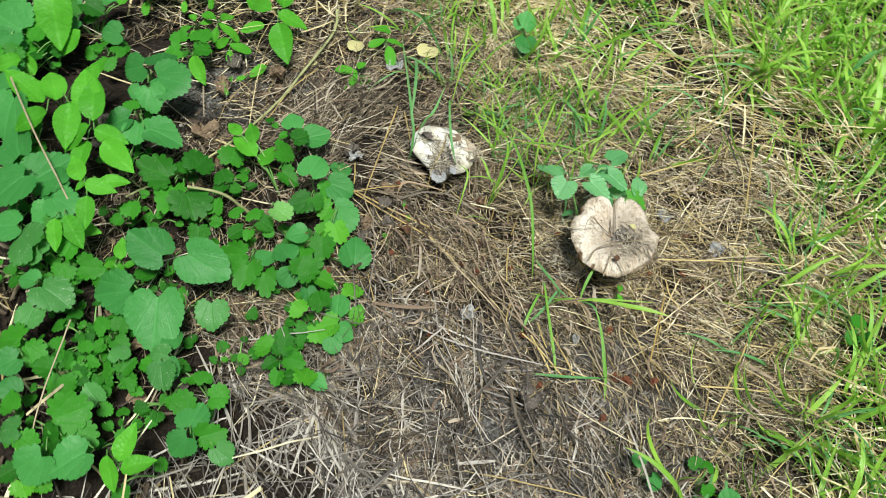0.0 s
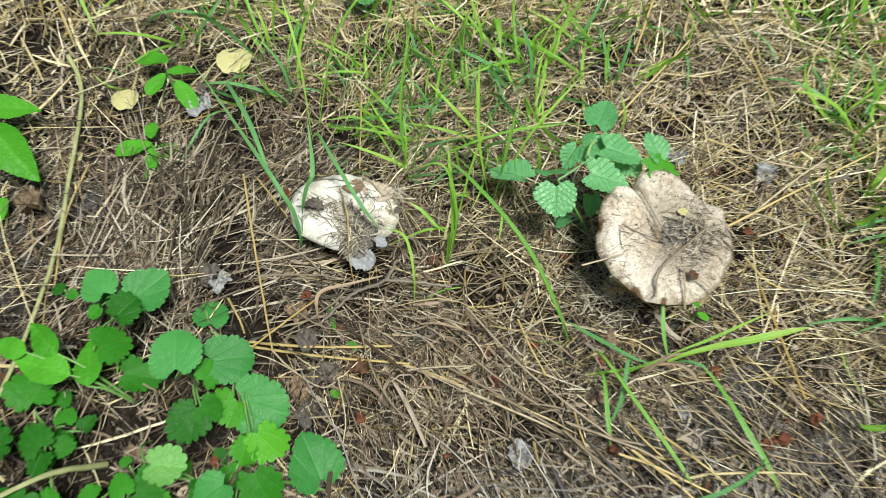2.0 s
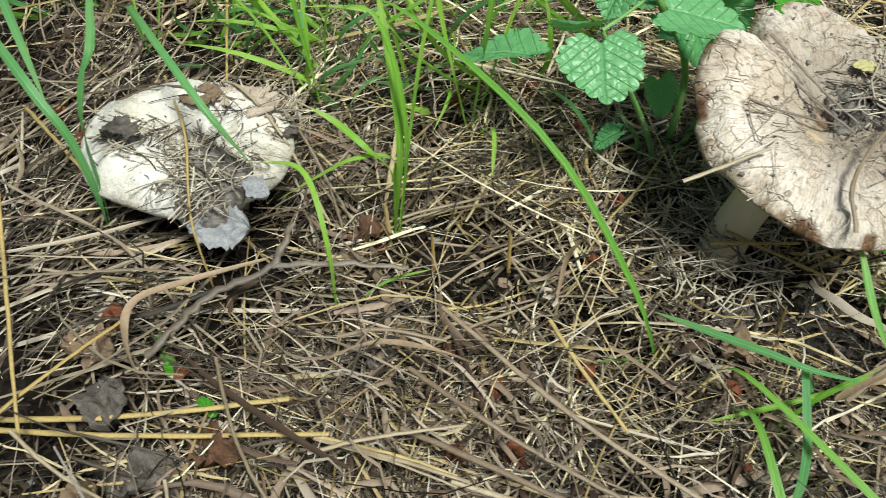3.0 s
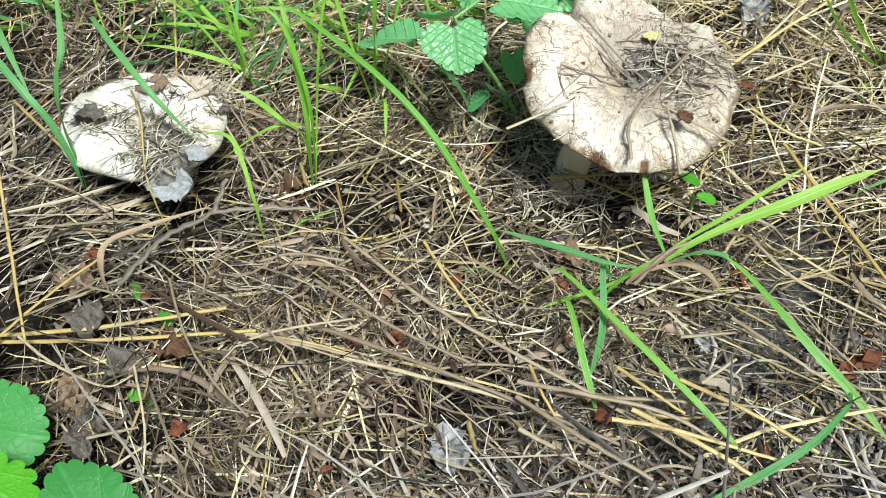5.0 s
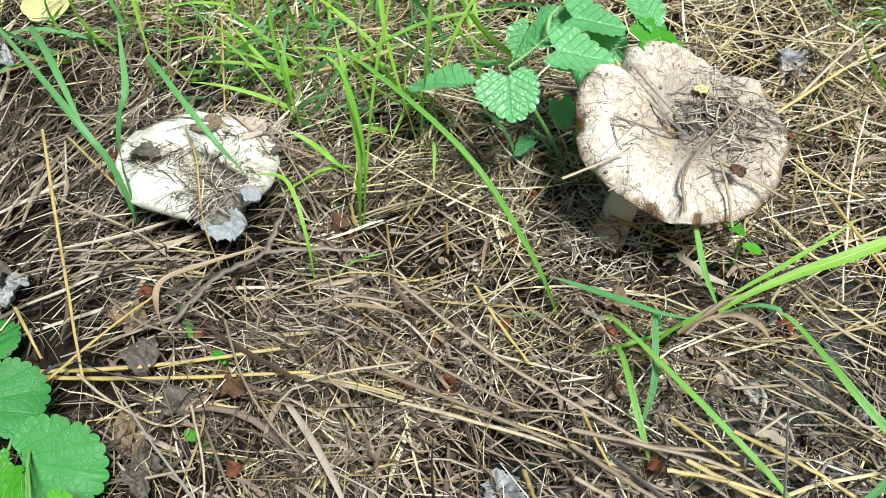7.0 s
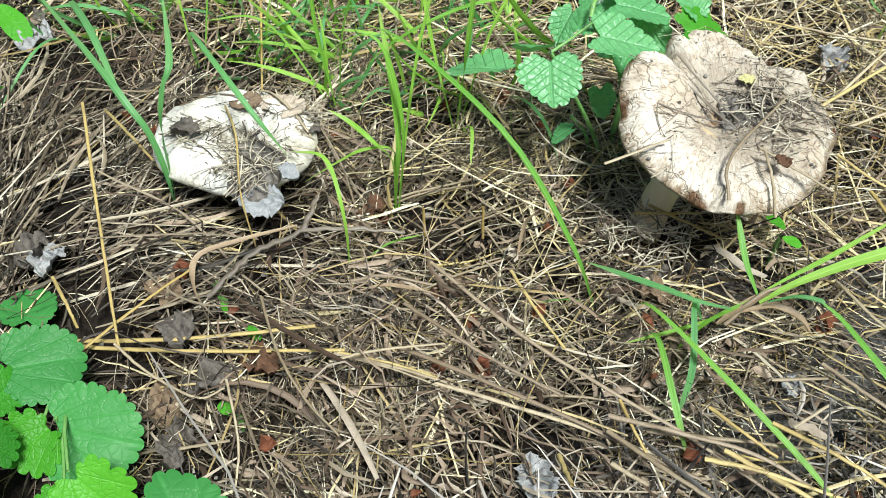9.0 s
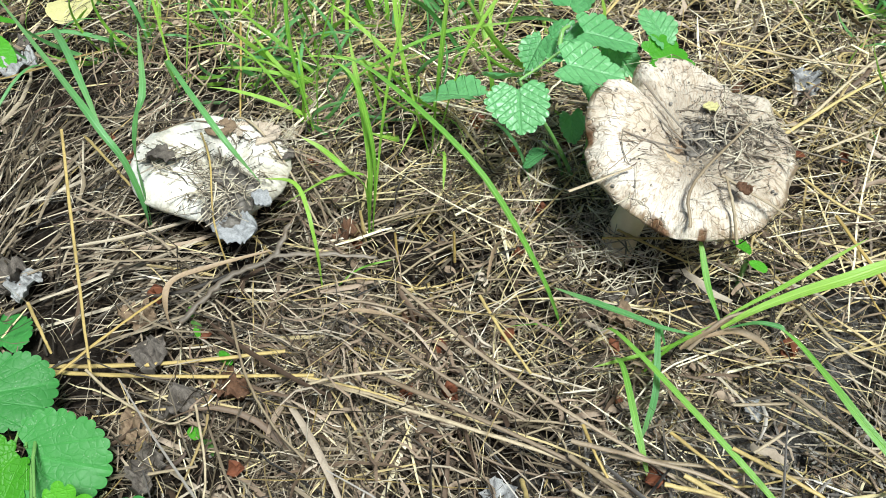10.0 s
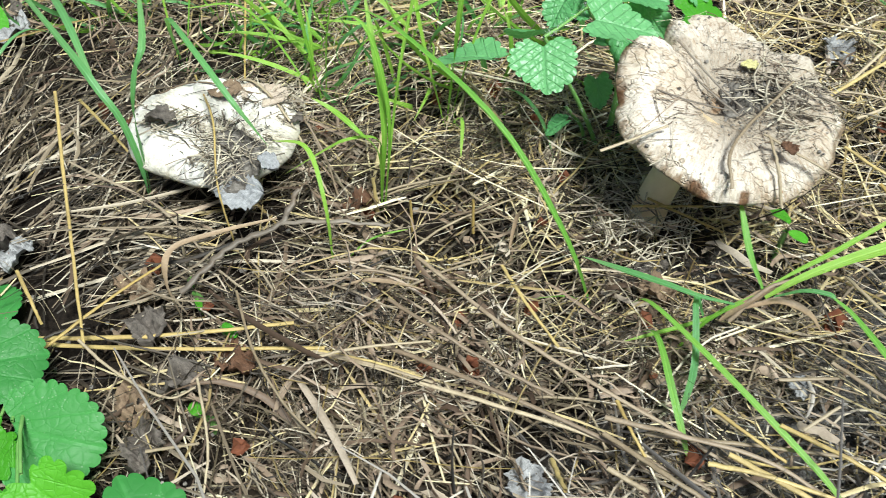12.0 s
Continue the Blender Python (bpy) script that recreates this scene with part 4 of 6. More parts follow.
herb((-0.293, 0.253), [(-0.287, 0.244, 0.03, 0.019, 176, "R"), (-0.271, 0.247, 0.035, 0.021, 90, "R"), (-0.259, 0.241, 0.03, 0.017, -27, "R"), (-0.284, 0.233, 0.025, 0.015, -119, "R"), (-0.253, 0.240, 0.02, 0.014, 20, "R")])
herb((-0.262, 0.287), [(-0.234, 0.261, 0.045, 0.031, -45, "S"), (-0.260, 0.265, 0.03, 0.019, -153, "R"), (-0.236, 0.279, 0.03, 0.016, 63, "R")])

herb((0.262, 0.51), [(0.25, 0.52, 0.025, 0.016, 140, "R"), (0.27, 0.5, 0.025, 0.016, -40, "R"), (0.262, 0.525, 0.025, 0.014, 80, "R")])
herb((0.3, 0.49), [(0.292, 0.5, 0.03, 0.022, 130, "B"), (0.312, 0.485, 0.03, 0.018, -20, "B")])
herb((-0.255, 1.02), [(-0.262, 1.03, 0.05, 0.034, 110, "B"), (-0.24, 1.0, 0.04, 0.034, -60, "B")])
herb((0.345, 0.8), [(0.34, 0.81, 0.03, 0.02, 120, "R"), (0.355, 0.79, 0.03, 0.022, -30, "R"), (0.34, 0.785, 0.03, 0.018, 230, "R")])
herb((0.21, 0.48), [(0.2, 0.487, 0.025, 0.016, 150, "B"), (0.222, 0.475, 0.025, 0.018, -20, "B")])

# plants farther off in the herb bed
for i in range(40):
    hx, hy = rng.uniform(-1.0, -0.66), rng.uniform(0.15, 0.62)
    herb((hx, hy), [(hx + rng.normal(0, 0.03), hy + rng.normal(0, 0.03), rng.uniform(0.03, 0.065), rng.uniform(0.026, 0.05), rng.uniform(0, 360), "RBRO"[k % 4]) for k in range(6)])

# very small plants on the soil of the bed
for i in range(34):
    hx, hy = rng.uniform(-0.62, -0.2), rng.uniform(0.1, 0.5)
    if hx > -0.26 and hy < 0.45 and hy > 0.3 or hy < 0.16 and hx < -0.4:
        continue
    herb((hx, hy), [(hx + rng.normal(0, 0.014), hy + rng.normal(0, 0.014), rng.uniform(0.01, 0.026), rng.uniform(0.007, 0.014), rng.uniform(0, 360), "R") for k in range(6)])


sprout((-0.582, 0.829), [(-0.570, 0.827, 0.05, 0.051, 124, "O"), (-0.584, 0.786, 0.05, 0.052, -176, "O"), (-0.527, 0.793, 0.05, 0.048, 18, "O"), (-0.503, 0.744, 0.048, 0.065, -41, "O")])
sprout((-0.798, 0.795), [(-0.748, 0.719, 0.06, 0.053, -135, "O"), (-0.731, 0.712, 0.06, 0.057, -68, "O"), (-0.711, 0.772, 0.06, 0.074, 7, "O"), (-0.756, 0.760, 0.06, 0.054, 129, "O"), (-0.715, 0.732, 0.06, 0.038, -53, "O")])
sprout((-0.721, 0.892), [(-0.637, 0.808, 0.06, 0.057, -36, "O"), (-0.684, 0.829, 0.05, 0.045, -130, "O"), (-0.670, 0.870, 0.05, 0.046, 106, "O")])
sprout((-0.639, 0.756), [(-0.607, 0.740, 0.04, 0.035, 108, "T"), (-0.626, 0.725, 0.04, 0.030, 173, "T"), (-0.582, 0.720, 0.04, 0.038, 20, "T"), (-0.595, 0.704, 0.035, 0.025, -63, "T")])
sprout((-0.598, 0.754), [(-0.570, 0.751, 0.035, 0.036, 60, "T"), (-0.578, 0.702, 0.03, 0.026, -118, "T"), (-0.554, 0.710, 0.03, 0.032, 25, "T"), (-0.559, 0.694, 0.02, 0.023, -49, "T")])
sprout((-0.527, 0.697), [(-0.507, 0.695, 0.02, 0.032, 90, "T"), (-0.517, 0.674, 0.015, 0.016, -122, "T")])
sprout((-0.608, 0.674), [(-0.554, 0.627, 0.04, 0.043, -37, "O"), (-0.591, 0.675, 0.05, 0.031, 115, "R"), (-0.579, 0.659, 0.04, 0.033, 16, "R"), (-0.619, 0.660, 0.04, 0.027, 141, "R"), (-0.601, 0.632, 0.04, 0.027, -120, "R")])
sprout((-0.661, 0.732), [(-0.651, 0.716, 0.03, 0.022, 146, "T"), (-0.630, 0.721, 0.03, 0.022, 76, "T"), (-0.627, 0.691, 0.025, 0.018, -47, "T"), (-0.650, 0.699, 0.02, 0.019, -132, "T")])
sprout((-0.727, 0.774), [(-0.712, 0.750, 0.03, 0.021, 168, "T"), (-0.691, 0.757, 0.03, 0.023, 63, "T"), (-0.694, 0.738, 0.02, 0.019, -53, "T")])
sprout((-0.701, 0.810), [(-0.686, 0.790, 0.03, 0.021, 137, "T"), (-0.663, 0.788, 0.03, 0.023, 32, "T"), (-0.666, 0.767, 0.025, 0.021, -58, "T"), (-0.691, 0.778, 0.02, 0.020, -150, "T")])
sprout((-0.766, 0.737), [(-0.754, 0.717, 0.03, 0.027, 155, "T"), (-0.728, 0.720, 0.03, 0.025, 67, "T"), (-0.726, 0.693, 0.025, 0.024, -57, "T")])
sprout((-0.700, 0.603), [(-0.680, 0.575, 0.04, 0.023, 170, "R"), (-0.656, 0.583, 0.04, 0.021, 90, "R"), (-0.653, 0.561, 0.035, 0.022, -47, "R"), (-0.691, 0.564, 0.03, 0.021, -135, "R")])
sprout((-0.676, 0.610), [(-0.662, 0.598, 0.03, 0.018, 141, "R"), (-0.630, 0.586, 0.03, 0.017, -11, "R")])
sprout((-0.532, 0.660), [(-0.526, 0.645, 0.02, 0.012, 173, "T"), (-0.521, 0.656, 0.02, 0.012, 102, "T"), (-0.508, 0.634, 0.02, 0.011, -33, "T")])
sprout((-0.431, 0.643), [(-0.424, 0.630, 0.02, 0.012, 163, "R"), (-0.412, 0.626, 0.02, 0.010, -7, "R")])


def seedling(base, leaves, meshes, label):
    bx, by = base
    root = new("seedling")
    root.location = (bx, by, ground_z(bx, by))
    tagged(root, label, "seedling", "broad-leaved seedlings")
    top = max(l[2] for l in leaves) - root.location.z
    v, f, u = tube(along([(0, 0, -0.004), (0.001, 0.002, top * 0.5), (0, 0, top * 0.9)], 6), np.linspace(0.0018, 0.0012, 6))
    part("stem", mesh_of("stem", v, f, STEM, u), root)
    for i, (x, y, z, size) in enumerate(leaves):
        c = Vector(((x - bx) * 0.82, (y - by) * 0.82, z - root.location.z))
        size *= 1.08
        aim = math.degrees(math.atan2(c.y, c.x)) + rng.normal(0, 8)
        leaf = place_leaf(root, base, meshes[i % len(meshes)], c, size, aim, rng.normal(-4, 6), rng.normal(0, 8), False)
        v, f, u = tube(along([(0, 0, top * 0.85), tuple(leaf.matrix_local.translation)], 4), [0.001] * 4, 5)
        under(part("leaf_stalk", mesh_of("leaf_stalk", v, f, STEM, u), leaf), leaf)
    return root


OVATE_LABEL = "upright seedling with pointed bright green leaves"
BLUNT_LABEL = "small seedling with blunt narrow green leaves"
seedling((-0.395, 0.781), [(-0.414, 0.779, 0.024, 0.034), (-0.38, 0.783, 0.018, 0.036), (-0.4, 0.798, 0.03, 0.022), (-0.389, 0.757, 0.016, 0.03), (-0.391, 0.767, 0.025, 0.02)], BLUNT, BLUNT_LABEL)
seedling((-0.402, 0.86), [(-0.423, 0.878, 0.04, 0.04), (-0.392, 0.872, 0.035, 0.027), (-0.412, 0.848, 0.035, 0.025), (-0.38, 0.843, 0.03, 0.03)], BLUNT, BLUNT_LABEL)
seedling((-0.45, 0.33), [(-0.432, 0.338, 0.05, 0.036), (-0.45, 0.31, 0.05, 0.032)], OVATE, OVATE_LABEL)

TINY_LABEL = "tiny pale green sprout between dry straws"
seedling((-0.181, 0.568), [(-0.186, 0.571, 0.012, 0.01)], BLUNT, TINY_LABEL)
seedling((-0.184, 0.614), [(-0.179, 0.611, 0.014, 0.009)], BLUNT, TINY_LABEL)
seedling((-0.201, 0.632), [(-0.203, 0.638, 0.016, 0.007), (-0.198, 0.627, 0.012, 0.006)], BLUNT, TINY_LABEL)
seedling((0.086, 0.672), [(0.085, 0.681, 0.02, 0.014), (0.092, 0.668, 0.018, 0.01)], BLUNT, TINY_LABEL)


def crinkled_plant():
    """The hairy-stemmed herb beside the larger mushroom."""
    bx, by = 0.002, 0.752
    root = new("crinkled_herb")
    root.location = (bx, by, ground_z(bx, by))
    tagged(root, "crinkled pale green herb leaning beside the larger mushroom", "herb")
    b = Vector(root.location)

    def stem(points, r):
        line = along([tuple(Vector(p) - b) for p in points], 14)
        v, f, u = tube(line, np.linspace(r, r * 0.75, 14), 8)
        ob = part("stem", mesh_of("stem", v, f, STEM, u), root)
        hairs = []
        for i in range(70):
            p = line[int(rng.integers(14))] + rng.normal(0, r * 0.4, 3)
            d = rng.normal(0, 1, 3)
            d *= 0.0028 / np.linalg.norm(d)
            hairs.append(tube(np.array([p, p + d * 0.6, p + d]), [0.00009, 0.00007, 0.00003], 3))
        v, f, u = joined(hairs)
        part("hairs", mesh_of("hairs", v, f, DOWN, u), ob, "short pale hairs on the stem")

    def leaf(centre, size, aim, tilt, roll, kind):
        place_leaf(root, (bx, by), CRINKLED[kind], tuple(Vector(centre) - b), size, aim, tilt, roll, False)

    stem([(0.004, 0.75, -0.005), (-0.01, 0.74, 0.035), (-0.034, 0.739, 0.083)], 0.0014)
    stem([(-0.034, 0.739, 0.083), (-0.024, 0.747, 0.085), (-0.012, 0.758, 0.087)], 0.0009)
    stem([(0.008, 0.755, -0.005), (0.01, 0.764, 0.045), (-0.012, 0.764, 0.086)], 0.0019)
    stem([(-0.012, 0.764, 0.086), (-0.01, 0.772, 0.09), (-0.006, 0.779, 0.088)], 0.0014)
    stem([(-0.003, 0.752, -0.005), (-0.008, 0.752, 0.014), (-0.018, 0.75, 0.03)], 0.0012)
    stem([(0.01, 0.752, -0.005), (0.03, 0.765, 0.04), (0.044, 0.776, 0.075)], 0.0015)
    leaf((-0.034, 0.7275, 0.078), 0.0275, -86, -22, 0, 0)
    leaf((-0.038, 0.751, 0.0785), 0.027, 99, -34, 3, 0)
    leaf((-0.001, 0.741, 0.09), 0.034, -6, -10, 10, 2)
    leaf((-0.003, 0.8, 0.093), 0.031, 75, 4, 0, 2)
    leaf((0.01, 0.77, 0.089), 0.033, -4, -10, 4, 2)
    leaf((-0.024, 0.769, 0.081), 0.023, 235, -25, 0, 1)
    leaf((-0.009, 0.776, 0.081), 0.023, -20, 12, 20, 0)
    leaf((-0.068, 0.768, 0.052), 0.04, 152, -4, 8, 1)
    leaf((-0.022, 0.743, 0.024), 0.016, 190, -22, 0, 1)
    leaf((-0.002, 0.752, 0.042), 0.018, -80, -35, 0, 2)
    leaf((0.012, 0.762, 0.062), 0.026, -60, -30, 12, 1)
    leaf((0.022, 0.772, 0.075), 0.027, -72, -30, 30, 1)
    leaf((0.002, 0.77, 0.06), 0.024, 20, -20, 0, 2)
    leaf((0.042, 0.775, 0.089), 0.026, 118, 34, 0, 1)


crinkled_plant()


# ---- mushrooms ----
def cap_mesh(name, material, rx, ry, profile, rim, thick, seed, lobes, swell=0.0075, n=126, m=26):
    """A lobed cap as a closed shell: profile gives the height over the radius, rim the wavy outline."""
    th = np.linspace(0, 2 * math.pi, n, endpoint=False)
    out = np.array([1 + rim * noise.noise((math.cos(t) * 1.6 + seed, math.sin(t) * 1.6, 0.5)) + rim * 0.4 * noise.noise((math.cos(t) * 6, math.sin(t) * 6 + seed, 2)) + rim * 0.1 * noise.noise((math.cos(t) * 17, math.sin(t) * 17 + seed, 5)) for t in th])
    wave = np.array([noise.noise((math.cos(t) * 1.5, math.sin(t) * 1.5, seed + 3.0)) + 0.4 * noise.noise((math.cos(t) * 5, math.sin(t) * 5, seed)) for t in th])
    crease = np.zeros(n)
    pleat = np.array([0.0018 * noise.noise((math.cos(t) * 8, math.sin(t) * 8, seed + 9)) + 0.0006 * noise.noise((math.cos(t) * 20, math.sin(t) * 20, seed + 6)) for t in th]) * (swell / 0.0075)
    for at, wide, deep, low in lobes:
        g = np.exp(-((((th - at + math.pi) % (2 * math.pi)) - math.pi) / wide) ** 2)
        out, crease = out - deep * g, crease - low * g
    rows, uv = [], []
    for s in np.linspace(0.0, 1.0, m):
        r = s * out
        z = profile(s) + wave * swell * s**2 + crease * 0.0075 * s**1.2
        rough = np.array([0.0013 * noise.noise((math.cos(t) * s * 7, math.sin(t) * s * 7, seed)) + 0.0007 * s * noise.noise((math.cos(t) * 9, math.sin(t) * 9, s * 3 + seed)) + 0.0012 * noise.noise((math.cos(t) * s * 15, math.sin(t) * s * 15, seed + 2)) for t in th])
        rough += pleat * min(1.0, 1.3 * s) ** 2
        rows.append(np.stack([rx * r * np.cos(th), ry * r * np.sin(th), z + rough], -1))
        uv.append(np.stack([th / (2 * math.pi), np.full(n, s)], -1))
    for s, drop in ((1.004, 0.3), (0.985, 0.75), (0.93, 1.0), (0.7, 1.0), (0.4, 1.0), (0.15, 1.0)):
        r = s * out
        z = profile(min(s, 1)) + wave * swell * s**2 + crease * 0.0075 * s**1.2 - thick * drop
        rows.append(np.stack([rx * r * np.cos(th), ry * r * np.sin(th), z], -1))
        uv.append(np.stack([th / (2 * math.pi), np.full(n, 1.0)], -1))
    v = np.concatenate(rows)
    return mesh_of(name, v, grid_faces(len(rows), n, True), material, np.concatenate(uv))


def stem_mesh(points, radii, seed):
    line = along(points, 14)
    v, f, u = tube(line, np.interp(np.linspace(0, 1, 14), np.linspace(0, 1, len(radii)), radii), 20)
    v = v + np.array([[0.0008 * noise.noise((p[0] * 150, p[1] * 150, p[2] * 60 + seed))] * 3 for p in v])
    return mesh_of("stem", v, f, FLESH, u)


def gill_mesh(rx, ry, z, count):
    """The folded underside of a cap, as one pleated sheet."""
    n = count * 4
    th = np.linspace(0, 2 * math.pi, n, endpoint=False)
    rows = []
    for s in np.linspace(0.22, 0.92, 6):
        fold = (0.004 * (1.1 - s) + 0.0012) * (0.5 + 0.5 * np.cos(count * th))
        rows.append(np.stack([rx * s * np.cos(th), ry * s * np.sin(th), z - 0.004 * (1 - s) - fold], -1))
    return mesh_of("gill_layer", np.concatenate(rows), grid_faces(6, n, True), GILLS)


def large_mushroom():
    root = new("mushroom")
    root.location = (0.0505, 0.703, 0.0)
    tagged(root, "large cream-tan mushroom with a wavy dished cap, dirt on top", "mushroom", "mushrooms")
    profile = lambda s: -0.0095 * math.exp(-((s / 0.48) ** 2)) + 0.002 * math.sin(s * 2.6) - 0.006 * max(0, s - 0.8) ** 2 / 0.04
    cap = part("cap", cap_mesh("cap", CAP_TAN, 0.0522, 0.0545, profile, 0.045, 0.0045, 4.2, ((2.15, 0.075, 0.15, 1.25), (1.66, 0.24, -0.06, -0.35), (0.9, 0.26, 0.15, 0.2), (0.3, 0.16, 0.05, 0.5), (3.1, 0.09, 0.05, 0.5), (2.6, 0.25, -0.03, -0.5), (4.25, 0.1, 0.035, 0.5), (5.3, 0.3, -0.03, 0.2))), root)
    cap.matrix_local = pose(0, 0, 0.076, 11, 2, 0)
    g = part("gill_layer", gill_mesh(0.042, 0.042, 0.07, 90), cap, "brown gills under the cap")
    under(g, cap).matrix_basis = pose(0, 0, -0.001, 10, 2, 0)
    part("stem", stem_mesh([(-0.029, -0.0095, -0.006), (-0.022, -0.005, 0.025), (-0.004, 0.0, 0.066)], (0.0098, 0.0085, 0.0095), 1), root, "pale tapering stem, dirty at the foot")
    return root


def small_mushroom():
    root = new("mushroom")
    root.location = (-0.205, 0.7165, 0.0)
    tagged(root, "smaller creamy white mushroom, cap half covered with dirt", "mushroom", "mushrooms")
    profile = lambda s: 0.004 * math.sin(min(1, s * 1.4) * math.pi / 2) - 0.008 * math.exp(-((s / 0.3) ** 2)) - 0.010 * max(0, s - 0.6) ** 2 / 0.16
    cap = part("cap", cap_mesh("cap", CAP_WHITE, 0.0455, 0.0345, profile, 0.045, 0.006, 7.7, ((5.45, 0.35, 0.2, 1.5), (6.15, 0.14, -0.02, -0.7), (0.4, 0.3, 0.0, -0.3)), 0.0035), root)
    cap.matrix_local = pose(0, 0.003, 0.045, 9, 2, 0)
    part("stem", stem_mesh([(0.004, 0.004, -0.006), (0.002, 0.003, 0.02), (0, 0.002, 0.04)], (0.013, 0.011, 0.011), 3), root, "short white stem in the soil")
    return root


large_mushroom()
small_mushroom()


# ---- grass ----
def blade_mesh(name, arc, material, seed, n=10):
    """One blade, one long, rising and bending over towards +x."""
    r = np.random.default_rng(seed)
    s = np.linspace(0, 1, n)
    ang = radians(84) - radians(arc) * s**1.5
    step = 1 / (n - 1)
    x = np.concatenate([[0], np.cumsum(np.cos(ang[:-1]) * step)])
    z = np.concatenate([[0], np.cumsum(np.sin(ang[:-1]) * step)])
    y = 0.05 * r.normal() * s**2
    w = (0.55 + 0.9 * s - 1.45 * s**3).clip(0.03) * 1.0
    line = np.stack([x, y, z], 1)
    v, f, u = ribbon(line, w * 0.03, 0.3, r.normal(0, 0.5), (0, 1, 0))
    # the strip lies across y
    t = np.gradient(line, axis=0)
    t /= np.linalg.norm(t, axis=1)[:, None]
    nor = np.cross(t, (0, 1, 0))
    tw = np.linspace(0, r.normal(0, 0.6), n)[:, None]
    sd = np.array([[0, 1, 0]]) * np.cos(tw) + nor * np.sin(tw)
    h = (w * 0.015)[:, None]
    v = np.stack([line - sd * h, line + nor * h * 0.35, line + sd * h], 1).reshape(-1, 3)
    return mesh_of(name, v, f, material, u)


BLADES = [blade_mesh("blade", a, GRASS if i % 3 else GRASS_COOL, i) for i, a in enumerate((35, 70, 90, 110, 130, 80, 55, 100, 140, 75))]
TUFT_LABELS = ("tuft of bright green grass rising from dry straw", "thin tuft of fine green grass with dry stalks")


def tuft_kind(blades, height, wide, lean, label):
    root = new("grass_tuft")
    tagged(root, label, "grass", "grass tufts")
    for i in range(blades):
        length = height * rng.uniform(0.45, 1.1)
        b = part("blade", BLADES[int(rng.integers(len(BLADES)))], root)
        a, d = rng.uniform(0, 2 * math.pi), rng.uniform(0, 0.012)
        w = wide * rng.uniform(0.7, 1.3) / 0.03
        b.matrix_local = Matrix.Translation((d * math.cos(a), d * math.sin(a), -0.004)) @ Euler((rng.normal(0, lean), rng.normal(0, lean), a + rng.normal(0, 0.5)), "XYZ").to_matrix().to_4x4() @ Matrix.Diagonal((length, w, length, 1))
    return root


KINDS = [tuft_kind(8, 0.14, 0.0052, 0.6, TUFT_LABELS[1]), tuft_kind(6, 0.1, 0.0042, 0.7, TUFT_LABELS[1]), tuft_kind(13, 0.18, 0.0074, 0.95, TUFT_LABELS[0]), tuft_kind(11, 0.14, 0.0052, 1.0, TUFT_LABELS[0])]
KIND_AT = [(-0.33, 0.93), (-0.2, 0.86), (0.2, 1.35), (0.36, 0.83)]
for ob, (x, y) in zip(KINDS, KIND_AT):
    ob.matrix_basis = pose(x, y, ground_z(x, y))


def meadow(count, box, kinds, gap=0.03, scale=(0.75, 1.2), shape=None):
    x0, y0, x1, y1 = box
    placed, tries = [], 0
    while len(placed) < count and tries < count * 40:
        tries += 1
        x, y = rng.uniform(x0, x1), rng.uniform(y0, y1)
        if shape and rng.random() > shape(x, y):
            continue
        if any((x - a) ** 2 + (y - b) ** 2 < gap**2 for a, b in placed):
            continue
        placed.append((x, y))
        s = rng.uniform(*scale)
        copy_thing(KINDS[kinds[int(rng.integers(len(kinds)))]], pose(x, y, ground_z(x, y), 0, 0, rng.uniform(0, 360)) @ Matrix.Diagonal((s, s, s, 1)))


def clumps(x, y):
    """Thick in some places, open straw in others."""
    return 1.0 if math.sin(17 * x + 4 * math.sin(9 * y)) * math.sin(15 * y + 3 * x + 1.0) > 0.05 else 0.06


meadow(24, (-0.46, 0.84, -0.1, 1.06), (0, 1, 3), 0.035, (0.6, 1.0))
meadow(13, (-0.24, 0.79, -0.03, 0.97), (0, 1), 0.03, (0.6, 0.95))
meadow(44, (-0.52, 1.0, -0.1, 1.4), (2, 3, 0), 0.06, (0.7, 1.05))
meadow(17, (-0.24, 0.84, 0.04, 1.1), (3, 0, 3), 0.05, (0.55, 0.95))
meadow(15, (0.0, 0.98, 0.3, 1.2), (3, 0), 0.05, (0.5, 0.85))
meadow(8, (-0.15, 0.79, -0.05, 0.86), (0, 3), 0.028, (0.5, 0.75))
meadow(104, (0.02, 1.18, 0.5, 1.62), (2, 3, 2), 0.034, (0.8, 1.25))
meadow(26, (-0.4, 1.35, 0.05, 1.8), (2, 3), 0.06, (0.8, 1.2))
meadow(26, (0.22, 0.88, 0.54, 1.16), (3, 2, 3), 0.034, (0.6, 0.9), clumps)
meadow(36, (0.24, 0.6, 0.5, 0.9), (3, 2, 3), 0.032, (0.6, 0.95), clumps)
meadow(24, (0.26, 0.42, 0.48, 0.64), (3, 3, 2), 0.03, (0.6, 0.9), clumps)
meadow(8, (0.22, 0.3, 0.45, 0.5), (1, 0), 0.05, (0.6, 0.9))
meadow(10, (-0.8, 0.95, -0.5, 1.25), (0, 3), 0.06)
meadow(8, (0.5, 0.4, 0.75, 1.3), (3, 0), 0.07, (0.8, 1.2))


